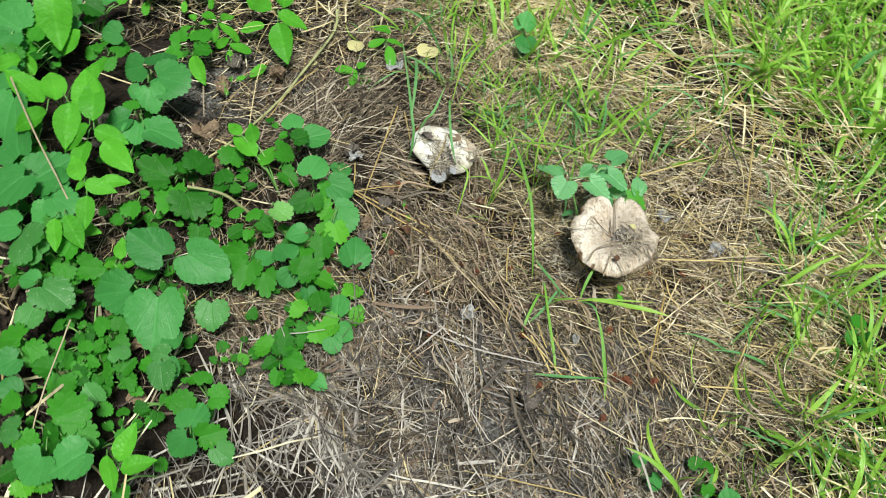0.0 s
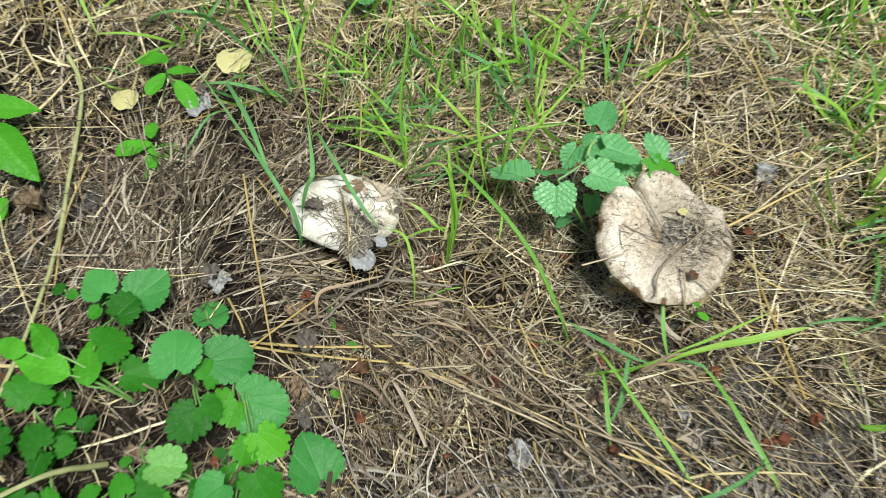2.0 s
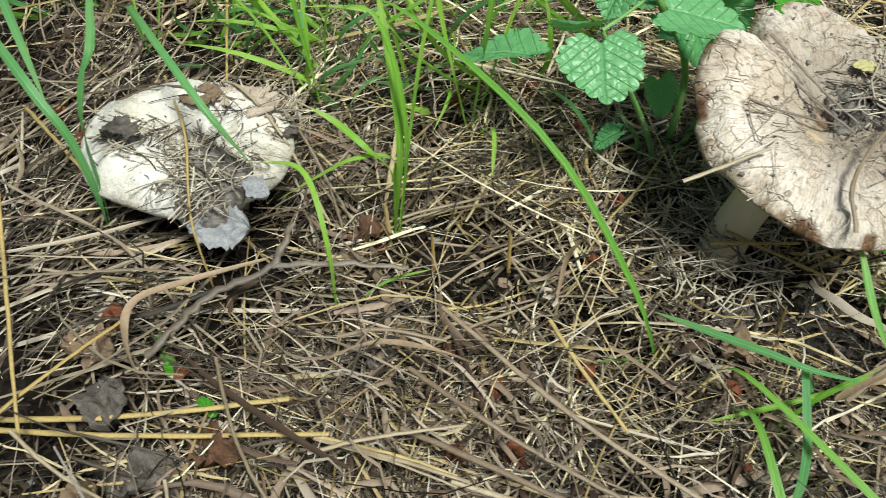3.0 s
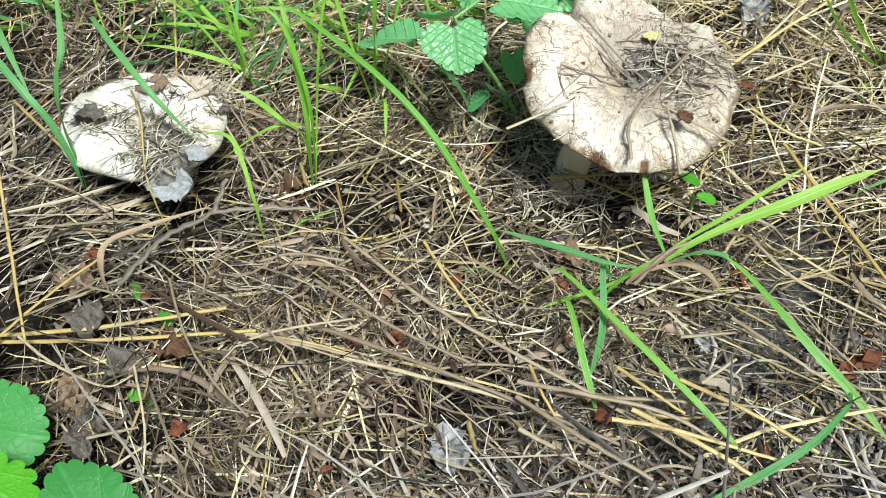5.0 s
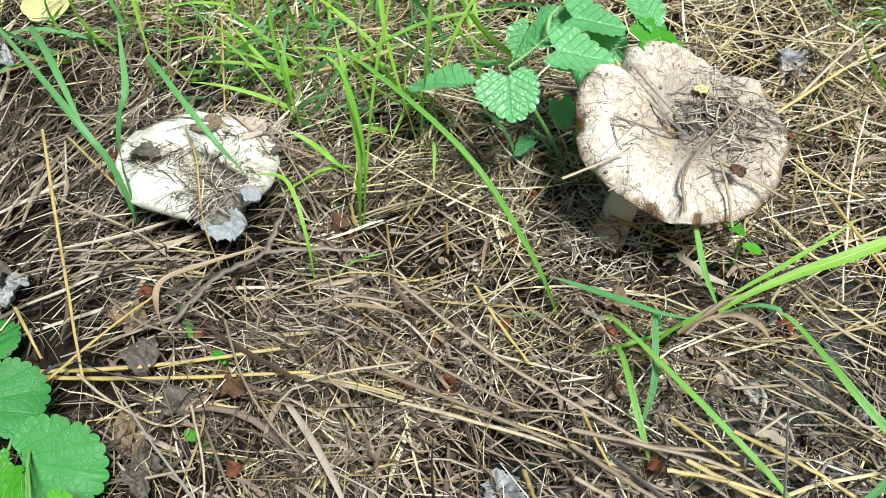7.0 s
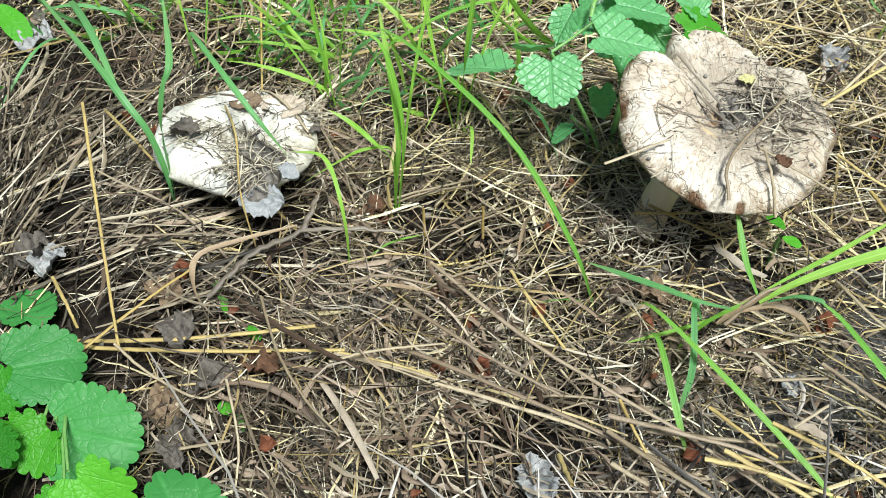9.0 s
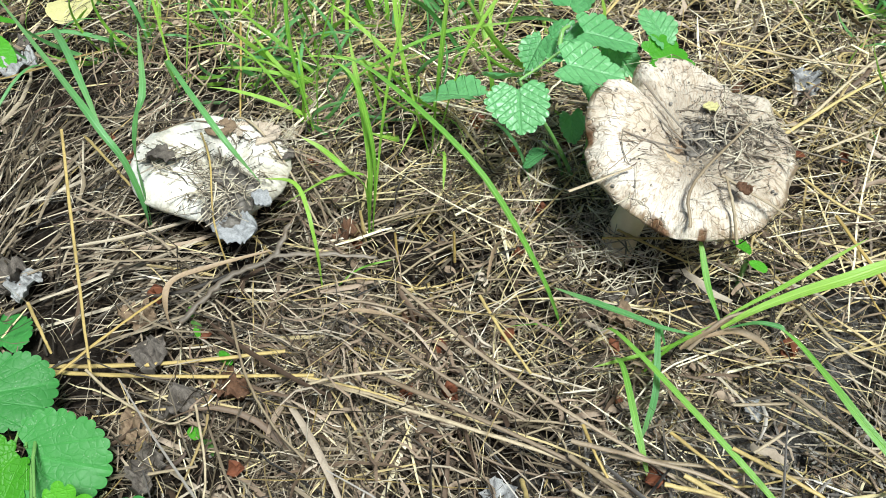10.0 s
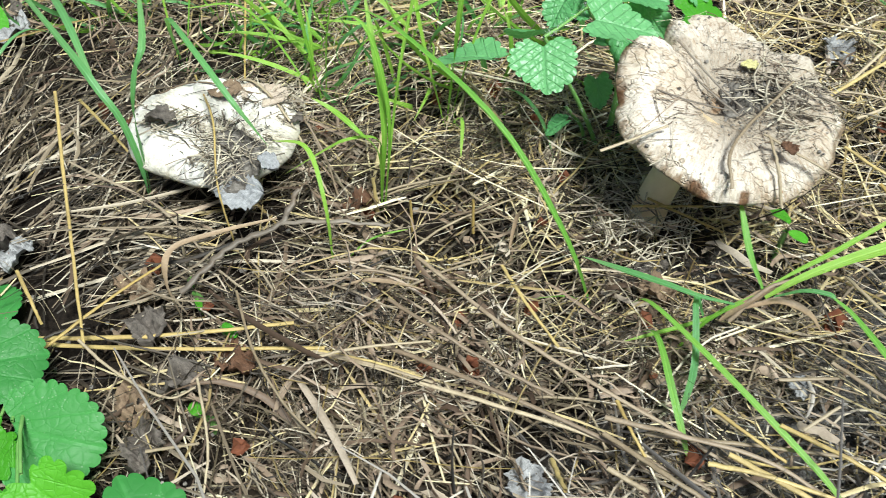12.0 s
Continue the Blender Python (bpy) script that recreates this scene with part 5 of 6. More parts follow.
def distant_grass(count):
    """Coarse grass all round the place, joined."""
    r = np.random.default_rng(31)
    a, q = r.uniform(0, 2 * math.pi, count), 0.8 + 5.5 * r.random(count) ** 1.35
    x, y = -0.15 + q * np.cos(a), 0.8 + q * np.sin(a)
    ok = np.hypot((x + 0.17) / 1.15, (y - 0.9) / 1.15) + 0.12 * np.sin(6 * x) * np.sin(5 * y) + r.uniform(-0.12, 0.12, len(x)) > 0.92
    x, y = x[ok], y[ok]
    n = len(x)
    h, t, lean = r.uniform(0.08, 0.22, n), r.uniform(0, 2 * math.pi, n), r.uniform(0.3, 1.1, n)
    s = np.array([0.0, 0.5, 1.0])
    w = np.array([0.003, 0.0035, 0.0003])
    P = np.stack([x[:, None] + np.cos(t)[:, None] * (h * lean)[:, None] * s**2, y[:, None] + np.sin(t)[:, None] * (h * lean)[:, None] * s**2, ground_zs(x, y)[:, None] + h[:, None] * (s - 0.3 * s**2)], -1)
    side = np.stack([-np.sin(t), np.cos(t), 0 * t], -1)[:, None] * w[None, :, None]
    V = np.stack([P - side, P + side], 2).reshape(-1, 3)
    f = grid_faces(3, 2)
    F = (f[None] + (np.arange(n) * 6)[:, None, None]).reshape(-1, 4)
    uv = np.tile(np.stack([np.tile([0.0, 1.0], 3), np.repeat(s, 2)], 1), (n, 1))
    tagged(new("distant_grass", mesh_of("distant_grass", V, F, GRASS, uv)), "green grass growing round the mushroom spot", "grass", kind="stuff")


distant_grass(34000)


def grass_plant(base, blades, label, material=GRASS, cool=(), mid=()):
    """A grass plant whose few long blades run along given lines."""
    bx, by = base
    root = new("grass_plant")
    root.location = (bx, by, ground_z(bx, by))
    tagged(root, label, "grass", "long grass blades")
    for i, (width, *points) in enumerate(blades):
        line = along([tuple(Vector(p) - root.location) for p in points], 18)
        s = np.linspace(0, 1, 18)
        w = 0.66 * width * (0.3 + 1.4 * s - 0.25 * s**2 - 1.4 * s**6).clip(0.04)
        v, f, u = ribbon(line, w, 0.3, rng.normal(0, 0.35))
        part("blade", mesh_of("blade", v, f, GRASS_COOL if i in cool else GRASS_MID if i in mid else material, u), root)
    return root


grass_plant((-0.118, 0.702), [
    (0.0052, (-0.118, 0.702, -0.004), (-0.113, 0.712, 0.055), (-0.122, 0.75, 0.104)),
    (0.0042, (-0.116, 0.702, -0.004), (-0.11, 0.71, 0.06), (-0.122, 0.728, 0.1), (-0.15, 0.728, 0.092)),
    (0.0048, (-0.118, 0.702, -0.004), (-0.116, 0.712, 0.03), (-0.119, 0.711, 0.042), (-0.132, 0.706, 0.045), (-0.143, 0.704, 0.04), (-0.165, 0.699, 0.028)),
    (0.0046, (-0.118, 0.703, -0.004), (-0.117, 0.71, 0.03), (-0.126, 0.707, 0.05), (-0.139, 0.717, 0.055), (-0.15, 0.721, 0.06)),
    (0.003, (-0.117, 0.704, -0.004), (-0.105, 0.74, 0.07), (-0.09, 0.77, 0.12)),
], "green grass plant with arching blades and dry sheaths")
grass_plant((-0.01, 0.639), [
    (0.0077, (-0.010, 0.639, -0.003), (-0.025, 0.651, 0.036), (-0.056, 0.683, 0.075), (-0.104, 0.721, 0.1), (-0.13, 0.735, 0.105)),
    (0.0026, (-0.012, 0.64, -0.003), (-0.022, 0.634, 0.012), (-0.04, 0.634, 0.01)),
], "single long green blade arching over the straw", GRASS_MID)
grass_plant((0.02, 0.607), [
    (0.0058, (0.044, 0.611, 0.039), (0.03, 0.615, 0.039), (0.017, 0.622, 0.038), (0.0, 0.632, 0.035), (-0.017, 0.644, 0.03)),
    (0.0088, (0.057, 0.614, 0.04), (0.071, 0.618, 0.049), (0.091, 0.623, 0.056), (0.109, 0.626, 0.062), (0.127, 0.631, 0.066), (0.152, 0.64, 0.066)),
    (0.0036, (0.058, 0.619, 0.04), (0.072, 0.625, 0.045), (0.09, 0.633, 0.05), (0.13, 0.656, 0.055)),
    (0.0042, (0.06, 0.613, 0.042), (0.07, 0.611, 0.049), (0.0785, 0.608, 0.0505), (0.081, 0.606, 0.05)),
    (0.0062, (0.0795, 0.607, 0.0505), (0.088, 0.601, 0.046), (0.103, 0.588, 0.034), (0.115, 0.573, 0.026), (0.129, 0.553, 0.02), (0.139, 0.534, 0.014)),
    (0.0055, (0.057, 0.618, 0.04), (0.053, 0.635, 0.046), (0.051, 0.658, 0.056)),
    (0.0052, (0.006, 0.628, 0.016), (0.012, 0.617, 0.03), (0.037, 0.582, 0.03), (0.067, 0.546, 0.02), (0.08, 0.53, 0.012)),
    (0.005, (0.034, 0.614, 0.026), (0.03, 0.618, 0.034), (0.027, 0.59, 0.022), (0.02, 0.572, 0.008)),
    (0.005, (0.01, 0.615, 0.012), (0.013, 0.603, 0.025), (0.017, 0.575, 0.02), (0.022, 0.552, 0.008)),
    (0.0034, (0.045, 0.615, 0.03), (0.028, 0.612, 0.022), (0.0, 0.609, 0.012)),
    (0.003, (0.02, 0.607, -0.004), (0.036, 0.612, 0.026), (0.058, 0.617, 0.041)),
    (0.005, (0.128, 0.556, 0.02), (0.120, 0.545, 0.026), (0.100, 0.529, 0.028), (0.078, 0.519, 0.022), (0.055, 0.511, 0.014)),
], "sprawling grass plant with broad bright blades before the larger mushroom", GRASS, (0, 3, 7, 11), (4, 6, 8, 5))
grass_plant((-0.236, 0.69), [
    (0.0066, (-0.242, 0.692, 0.0), (-0.237, 0.694, 0.03), (-0.24, 0.7, 0.06), (-0.25, 0.708, 0.075), (-0.271, 0.731, 0.085), (-0.36, 0.835, 0.085)),
    (0.006, (-0.241, 0.692, 0.0), (-0.236, 0.696, 0.03), (-0.23, 0.696, 0.07), (-0.225, 0.703, 0.09), (-0.221, 0.712, 0.1), (-0.234, 0.757, 0.108)),
], "two broad blue-green blades crossing the small mushroom", GRASS_COOL)
grass_plant((-0.26, 0.83), [
    (0.0055, (-0.26, 0.83, -0.003), (-0.235, 0.775, 0.07), (-0.205, 0.728, 0.082), (-0.184, 0.704, 0.07), (-0.17, 0.698, 0.048)),
    (0.0035, (-0.262, 0.83, -0.003), (-0.27, 0.86, 0.07), (-0.29, 0.9, 0.11)),
    (0.0035, (-0.258, 0.832, -0.003), (-0.24, 0.88, 0.08), (-0.21, 0.91, 0.12)),
], "grass plant with a blade drooping over the white cap", GRASS, (0,))
grass_plant((-0.139, 0.66), [
    (0.0036, (-0.139, 0.66, -0.003), (-0.139, 0.668, 0.036), (-0.149, 0.692, 0.052), (-0.168, 0.70, 0.05)),
    (0.0024, (-0.138, 0.66, -0.003), (-0.12, 0.668, 0.012), (-0.1, 0.676, 0.012)),
], "thin green blade arching towards the white cap")
grass_plant((-0.16, 0.79), [
    (0.0045, (-0.16, 0.79, -0.003), (-0.15, 0.80, 0.06), (-0.125, 0.82, 0.1), (-0.07, 0.85, 0.11)),
    (0.0045, (-0.162, 0.79, -0.003), (-0.17, 0.81, 0.07), (-0.165, 0.86, 0.13)),
    (0.004, (-0.158, 0.79, -0.003), (-0.13, 0.78, 0.05), (-0.08, 0.79, 0.075), (-0.03, 0.81, 0.07)),
    (0.004, (-0.164, 0.792, -0.003), (-0.2, 0.81, 0.05), (-0.235, 0.8, 0.06)),
], "clump of long green grass behind the mushrooms")
grass_plant((-0.085, 0.77), [
    (0.0045, (-0.085, 0.77, -0.003), (-0.078, 0.765, 0.06), (-0.07, 0.785, 0.12)),
    (0.004, (-0.086, 0.77, -0.003), (-0.1, 0.785, 0.07), (-0.105, 0.82, 0.125)),
    (0.0035, (-0.084, 0.772, -0.003), (-0.06, 0.79, 0.07), (-0.02, 0.83, 0.11)),
    (0.003, (-0.084, 0.768, -0.003), (-0.075, 0.74, 0.03), (-0.075, 0.72, 0.02)),
], "clump of long green grass behind the mushrooms")
grass_plant((-0.57, 1.0), [
    (0.006, (-0.57, 1.0, -0.003), (-0.54, 0.97, 0.07), (-0.5, 0.92, 0.09), (-0.47, 0.88, 0.06)),
    (0.005, (-0.572, 1.0, -0.003), (-0.6, 1.02, 0.08), (-0.66, 1.06, 0.11)),
    (0.005, (-0.57, 1.002, -0.003), (-0.55, 1.04, 0.08), (-0.52, 1.1, 0.11)),
], "grass plant with broad arching blades")
grass_plant((-0.33, 0.85), [
    (0.0065, (-0.36, 0.885, -0.003), (-0.34, 0.85, 0.04), (-0.3, 0.79, 0.06), (-0.27, 0.74, 0.045)),
    (0.004, (-0.335, 0.852, -0.003), (-0.35, 0.82, 0.03), (-0.37, 0.77, 0.015)),
], "broad blue-green blade leaning towards the small mushroom", GRASS_COOL)


# ---- single stalks, twigs and dead leaves ----
def stalk(points, width, material, label, name="dry_straw", flat=0.6, group="loose straws", knobs=0.05):
    """One stalk through a few points, slightly flattened."""
    if group == "loose straws" and max(p[2] for p in points) < 0.03 and points[0][2] > 0.004:
        points = [(x, y, z + 0.007) for x, y, z in points]
    line = along(points, 6 * len(points))
    n = len(line)
    line = line + rng.normal(0, width * knobs, (n, 3))
    v, f, u = tube(line - line[0], width * 0.5 * np.linspace(1, 0.75, n) * (1 + knobs * rng.normal(0, 1, n)), 7)
    spine = np.repeat(line - line[0], 7, axis=0)
    v = spine + (v - spine) * (1, 1, flat)
    ob = thing(name, mesh_of(name, v, f, material, u), label, {"dry_straw": "straw", "twig": "twig"}.get(name, "stem"), group, at=Matrix.Translation(line[0]))
    return ob


YL, PL, BL = "yellow dry grass stalk lying on the litter", "pale dry straw lying on the litter", "grey-brown weathered stalk lying on the litter"
stalk([(-0.296, 0.744, 0.045), (-0.264, 0.66, 0.034), (-0.236, 0.591, 0.028)], 0.0019, STALK_YELLOW, "pale bent straw standing over the litter")
stalk([(-0.236, 0.591, 0.028), (-0.22, 0.58, 0.022), (-0.196, 0.57, 0.017), (-0.185, 0.576, 0.015)], 0.0015, STALK_PALE, PL)
stalk([(-0.27, 0.604, 0.008), (-0.21, 0.604, 0.012), (-0.149, 0.612, 0.012)], 0.0026, STALK_YELLOW, YL)
stalk([(-0.29, 0.602, 0.008), (-0.209, 0.597, 0.012), (-0.133, 0.599, 0.012)], 0.0024, STALK_YELLOW, YL)
for off, wide in ((0.0, 0.0019), (0.0014, 0.0014), (-0.0013, 0.0012)):
    stalk([(-0.138, 0.598 + off * 0.4, 0.011), (-0.11, 0.59 + off, 0.013), (-0.084 - 3 * abs(off), 0.583 + off * 1.5, 0.011)], wide, STALK_YELLOW if off > 0 else STALK_PALE, "split tan straw lying on the litter", flat=0.4)
stalk([(-0.09, 0.584, 0.009), (-0.037, 0.567, 0.009), (0.01, 0.55, 0.008)], 0.0022, STALK_PALE, PL)
stalk([(-0.054, 0.647, 0.012), (-0.042, 0.624, 0.011), (-0.029, 0.603, 0.009)], 0.0019, STALK_YELLOW, YL)
stalk([(-0.095, 0.655, 0.008), (-0.044, 0.604, 0.012), (0.022, 0.559, 0.009), (0.06, 0.53, 0.006)], 0.0022, STALK_BROWN, BL)
stalk([(-0.108, 0.603, 0.009), (-0.055, 0.578, 0.012), (-0.002, 0.553, 0.009), (0.03, 0.538, 0.006)], 0.0024, STALK_BROWN, BL)
stalk([(-0.291, 0.754, 0.024), (-0.268, 0.732, 0.02), (-0.25, 0.715, 0.012)], 0.0019, STALK_YELLOW, YL)
stalk([(-0.31, 0.775, 0.022), (-0.266, 0.765, 0.028)], 0.0016, STALK_PALE, PL)
stalk([(-0.217, 0.863, 0.034), (-0.206, 0.785, 0.016)], 0.0016, STALK_YELLOW, YL)
stalk([(0.131, 0.766, 0.014), (0.175, 0.81, 0.018), (0.22, 0.853, 0.014)], 0.002, STALK_PALE, PL)
stalk([(0.1, 0.77, 0.014), (0.145, 0.768, 0.018), (0.189, 0.752, 0.014)], 0.0019, STALK_PALE, PL)
stalk([(0.004, 0.561, 0.01), (0.045, 0.556, 0.012), (0.088, 0.552, 0.01)], 0.0021, STALK_PALE, PL)
stalk([(0.044, 0.61, 0.028), (0.057, 0.617, 0.0415), (0.07, 0.62, 0.046)], 0.002, STALK_BROWN, "dry brown sheath round a grass shoot", flat=0.8)
stalk([(-0.12, 0.699, 0.0), (-0.12, 0.7, 0.024)], 0.0024, STALK_YELLOW, "cut yellow grass stub upright in the litter")
stalk([(-0.1, 0.684, 0.0), (-0.1, 0.686, 0.022)], 0.0018, STALK_YELLOW, "cut yellow grass stub upright in the litter")
stalk([(-0.068, 0.684, 0.0), (-0.068, 0.687, 0.022)], 0.0018, STALK_YELLOW, "cut yellow grass stub upright in the litter")
stalk([(0.02, 0.69, 0.014), (0.055, 0.67, 0.011)], 0.0018, STALK_YELLOW, YL)
stalk([(-0.64, 0.42, 0.1), (-0.55, 0.38, 0.09), (-0.47, 0.35, 0.06), (-0.42, 0.33, 0.0)], 0.0022, STALK_PALE, "tall leaning dry stem among green herbs")
stalk([(-0.34, 0.245, 0.06), (-0.29, 0.16, 0.045), (-0.26, 0.11, 0.0)], 0.0018, STALK_PALE, "tall leaning dry stem among green herbs")
stalk([(-0.205, 0.63, 0.01), (-0.186, 0.652, 0.017), (-0.16, 0.667, 0.02)], 0.0042, TWIG, "forked grey-brown twig lying on the litter", "twig", knobs=0.15)
stalk([(-0.162, 0.666, 0.02), (-0.135, 0.667, 0.02), (-0.108, 0.668, 0.016)], 0.0026, TWIG, "thin grey-brown side twig lying on the litter", "twig", knobs=0.15)
stalk([(-0.162, 0.665, 0.019), (-0.155, 0.68, 0.0285)], 0.0034, TWIG, "short grey-brown twig stub on the litter", "twig", knobs=0.15)
stalk([(0.2, 0.81, 0.014), (0.28, 0.86, 0.018), (0.36, 0.925, 0.014)], 0.003, TWIG, "straight grey twig lying in straw", "twig", knobs=0.12)
stalk([(0.05, 0.48, 0.01), (0.09, 0.44, 0.012), (0.15, 0.41, 0.01)], 0.004, TWIG, "dark grey twig lying on bare soil", "twig", knobs=0.12)
stalk([(-0.515, 0.885, 0.018), (-0.488, 0.843, 0.012), (-0.458, 0.737, 0.014), (-0.439, 0.645, 0.012), (-0.434, 0.523, 0.014), (-0.462, 0.416, 0.01)], 0.0045, RUNNER, "long creeping pale green stem on the soil", "creeping_stem")
stalk([(-0.345, 0.501, 0.0), (-0.362, 0.478, 0.04), (-0.386, 0.449, 0.06)], 0.005, RUNNER, "thick pale green broken stem among herbs", "broken_stem")
stalk([(-0.45, 0.76, 0.01), (-0.447, 0.7, 0.012), (-0.43, 0.63, 0.01)], 0.002, STALK_YELLOW, YL)


stalk([(0.034, 0.550, 0.016), (0.061, 0.531, 0.018), (0.079, 0.519, 0.014)], 0.0026, STALK_YELLOW, YL)
stalk([(0.025, 0.546, 0.016), (0.050, 0.539, 0.018), (0.090, 0.526, 0.014)], 0.0022, STALK_YELLOW, YL)
stalk([(0.056, 0.562, 0.018), (0.082, 0.544, 0.02), (0.106, 0.529, 0.014)], 0.0022, STALK_YELLOW, YL)
stalk([(0.031, 0.570, 0.016), (0.044, 0.556, 0.018), (0.056, 0.548, 0.014)], 0.0019, STALK_YELLOW, YL)
stalk([(0.104, 0.639, 0.016), (0.116, 0.611, 0.02), (0.135, 0.597, 0.018), (0.155, 0.587, 0.012)], 0.0019, STALK_PALE, PL)
stalk([(0.061, 0.584, 0.016), (0.085, 0.584, 0.018)], 0.0019, STALK_PALE, PL)
stalk([(0.066, 0.562, 0.014), (0.082, 0.571, 0.018)], 0.0017, STALK_PALE, PL)
stalk([(-0.013, 0.565, 0.016), (0.018, 0.556, 0.018), (0.047, 0.548, 0.016), (0.072, 0.533, 0.012)], 0.0024, STALK_BROWN, BL)
stalk([(-0.014, 0.559, 0.014), (0.013, 0.536, 0.018), (0.038, 0.520, 0.014)], 0.0024, STALK_PALE, PL)
stalk([(0.086, 0.594, 0.014), (0.103, 0.573, 0.018), (0.120, 0.560, 0.014)], 0.0022, STALK_BROWN, BL)
stalk([(-0.283, 0.634, 0.02), (-0.268, 0.615, 0.022), (-0.264, 0.608, 0.014)], 0.0019, STALK_YELLOW, YL)
stalk([(-0.176, 0.624, 0.02), (-0.162, 0.592, 0.022), (-0.147, 0.570, 0.018), (-0.130, 0.554, 0.014)], 0.0014, STALK_PALE, PL)
stalk([(-0.007, 0.574, 0.014), (-0.003, 0.559, 0.016), (0.002, 0.550, 0.012)], 0.0017, STALK_YELLOW, YL)
stalk([(-0.035, 0.549, 0.01), (-0.032, 0.529, 0.026)], 0.0024, STALK_YELLOW, "cut yellow grass stub upright in the litter")
stalk([(-0.014, 0.543, 0.016), (-0.000, 0.534, 0.016)], 0.0024, STALK_PALE, PL)
stalk([(-0.138, 0.589, 0.018), (-0.117, 0.594, 0.02), (-0.086, 0.602, 0.014)], 0.0016, STALK_PALE, PL)
stalk([(-0.257, 0.594, 0.016), (-0.234, 0.618, 0.02), (-0.214, 0.645, 0.016)], 0.0018, STALK_YELLOW, YL)
stalk([(-0.133, 0.635, 0.018), (-0.116, 0.637, 0.02), (-0.093, 0.636, 0.014)], 0.0019, STALK_BROWN, "broad tan dry stalk lying on the litter")
stalk([(-0.184, 0.579, 0.018), (-0.172, 0.548, 0.02), (-0.171, 0.530, 0.014)], 0.0013, STALK_PALE, PL)
stalk([(-0.198, 0.546, 0.016), (-0.177, 0.550, 0.016)], 0.0017, STALK_PALE, PL)
stalk([(0.010, 0.679, 0.02), (0.045, 0.679, 0.02)], 0.0017, STALK_YELLOW, YL)
stalk([(0.125, 0.722, 0.02), (0.139, 0.703, 0.02), (0.157, 0.698, 0.014)], 0.0021, STALK_YELLOW, YL)
stalk([(0.129, 0.838, 0.02), (0.157, 0.824, 0.022), (0.194, 0.826, 0.016)], 0.0022, STALK_PALE, PL)
stalk([(0.102, 0.847, 0.02), (0.142, 0.831, 0.02)], 0.002, STALK_YELLOW, YL)
stalk([(0.137, 0.744, 0.02), (0.171, 0.761, 0.02)], 0.002, STALK_PALE, PL)
stalk([(-0.106, 0.623, 0.016), (-0.083, 0.604, 0.02), (-0.064, 0.593, 0.016), (-0.033, 0.577, 0.012)], 0.0022, STALK_BROWN, BL)


LONG = "long golden straw lying over the litter"
for points in ([(0.104, 0.745, 0.02), (0.179, 0.797, 0.026), (0.256, 0.854, 0.022)], [(0.107, 1.095, 0.02), (0.138, 0.987, 0.026), (0.165, 0.894, 0.022)], [(0.239, 0.716, 0.02), (0.242, 0.647, 0.025), (0.244, 0.577, 0.02)], [(0.218, 0.608, 0.02), (0.249, 0.626, 0.024), (0.284, 0.65, 0.02)], [(0.135, 0.695, 0.02), (0.159, 0.602, 0.02)], [(0.038, 0.952, 0.02), (0.075, 1.106, 0.024)], [(0.022, 0.866, 0.02), (0.091, 0.972, 0.024)], [(0.328, 0.695, 0.02), (0.396, 0.719, 0.02)]):
    stalk(points, 0.0023, STALK_YELLOW, LONG)


def dead_leaf(x, y, z, size, material, label, aim=None, curl=1.0, seed=0, slope=(0, 0)):
    """A curled dead leaf with a thick edge."""
    r = np.random.default_rng(seed + 300)
    rows, cols = 22, 13
    v = np.linspace(0, 1, rows)
    w = (np.maximum(v, 1e-3) ** 0.5 * np.maximum(1 - v, 1e-3) ** 0.6)
    w *= 0.36 / w.max() * (1 + 0.16 * r.normal(0, 1, rows))
    U, V = np.meshgrid(np.linspace(-1, 1, cols), v)
    X, Y = U * w[:, None], V - 0.5
    Z = curl * (0.5 * np.abs(X) ** 1.5 + 0.18 * np.sin(V * 5 + r.uniform(0, 6)) * V + 0.06 * np.sin(U * 7 + V * 8 + seed))
    Z += curl * 0.17 * np.array([noise.noise((a * 2.4, c * 3.6, seed * 1.7)) + 0.7 * noise.noise((a * 5, c * 8, seed * 1.3)) + 0.35 * noise.noise((a * 9, c * 14, seed * 0.7)) for a, c in zip(U.ravel(), V.ravel())]).reshape(U.shape)
    Z -= Z.min()
    P = np.stack([X, Y, Z], -1).reshape(-1, 3) * size
    uv = np.stack([U * 0.5 + 0.5, V], -1).reshape(-1, 2)
    f = grid_faces(rows, cols)
    under = P - (0, 0, 0.0005)
    me = mesh_of("dead_leaf", np.vstack([P, under]), np.vstack([f, f[:, ::-1] + len(P)]), material, np.vstack([uv, uv]))
    aim = r.uniform(0, 360) if aim is None else aim
    return thing("dead_leaf", me, label, "leaf", "dead leaves", at=pose(x, y, z, slope[0], slope[1], aim))


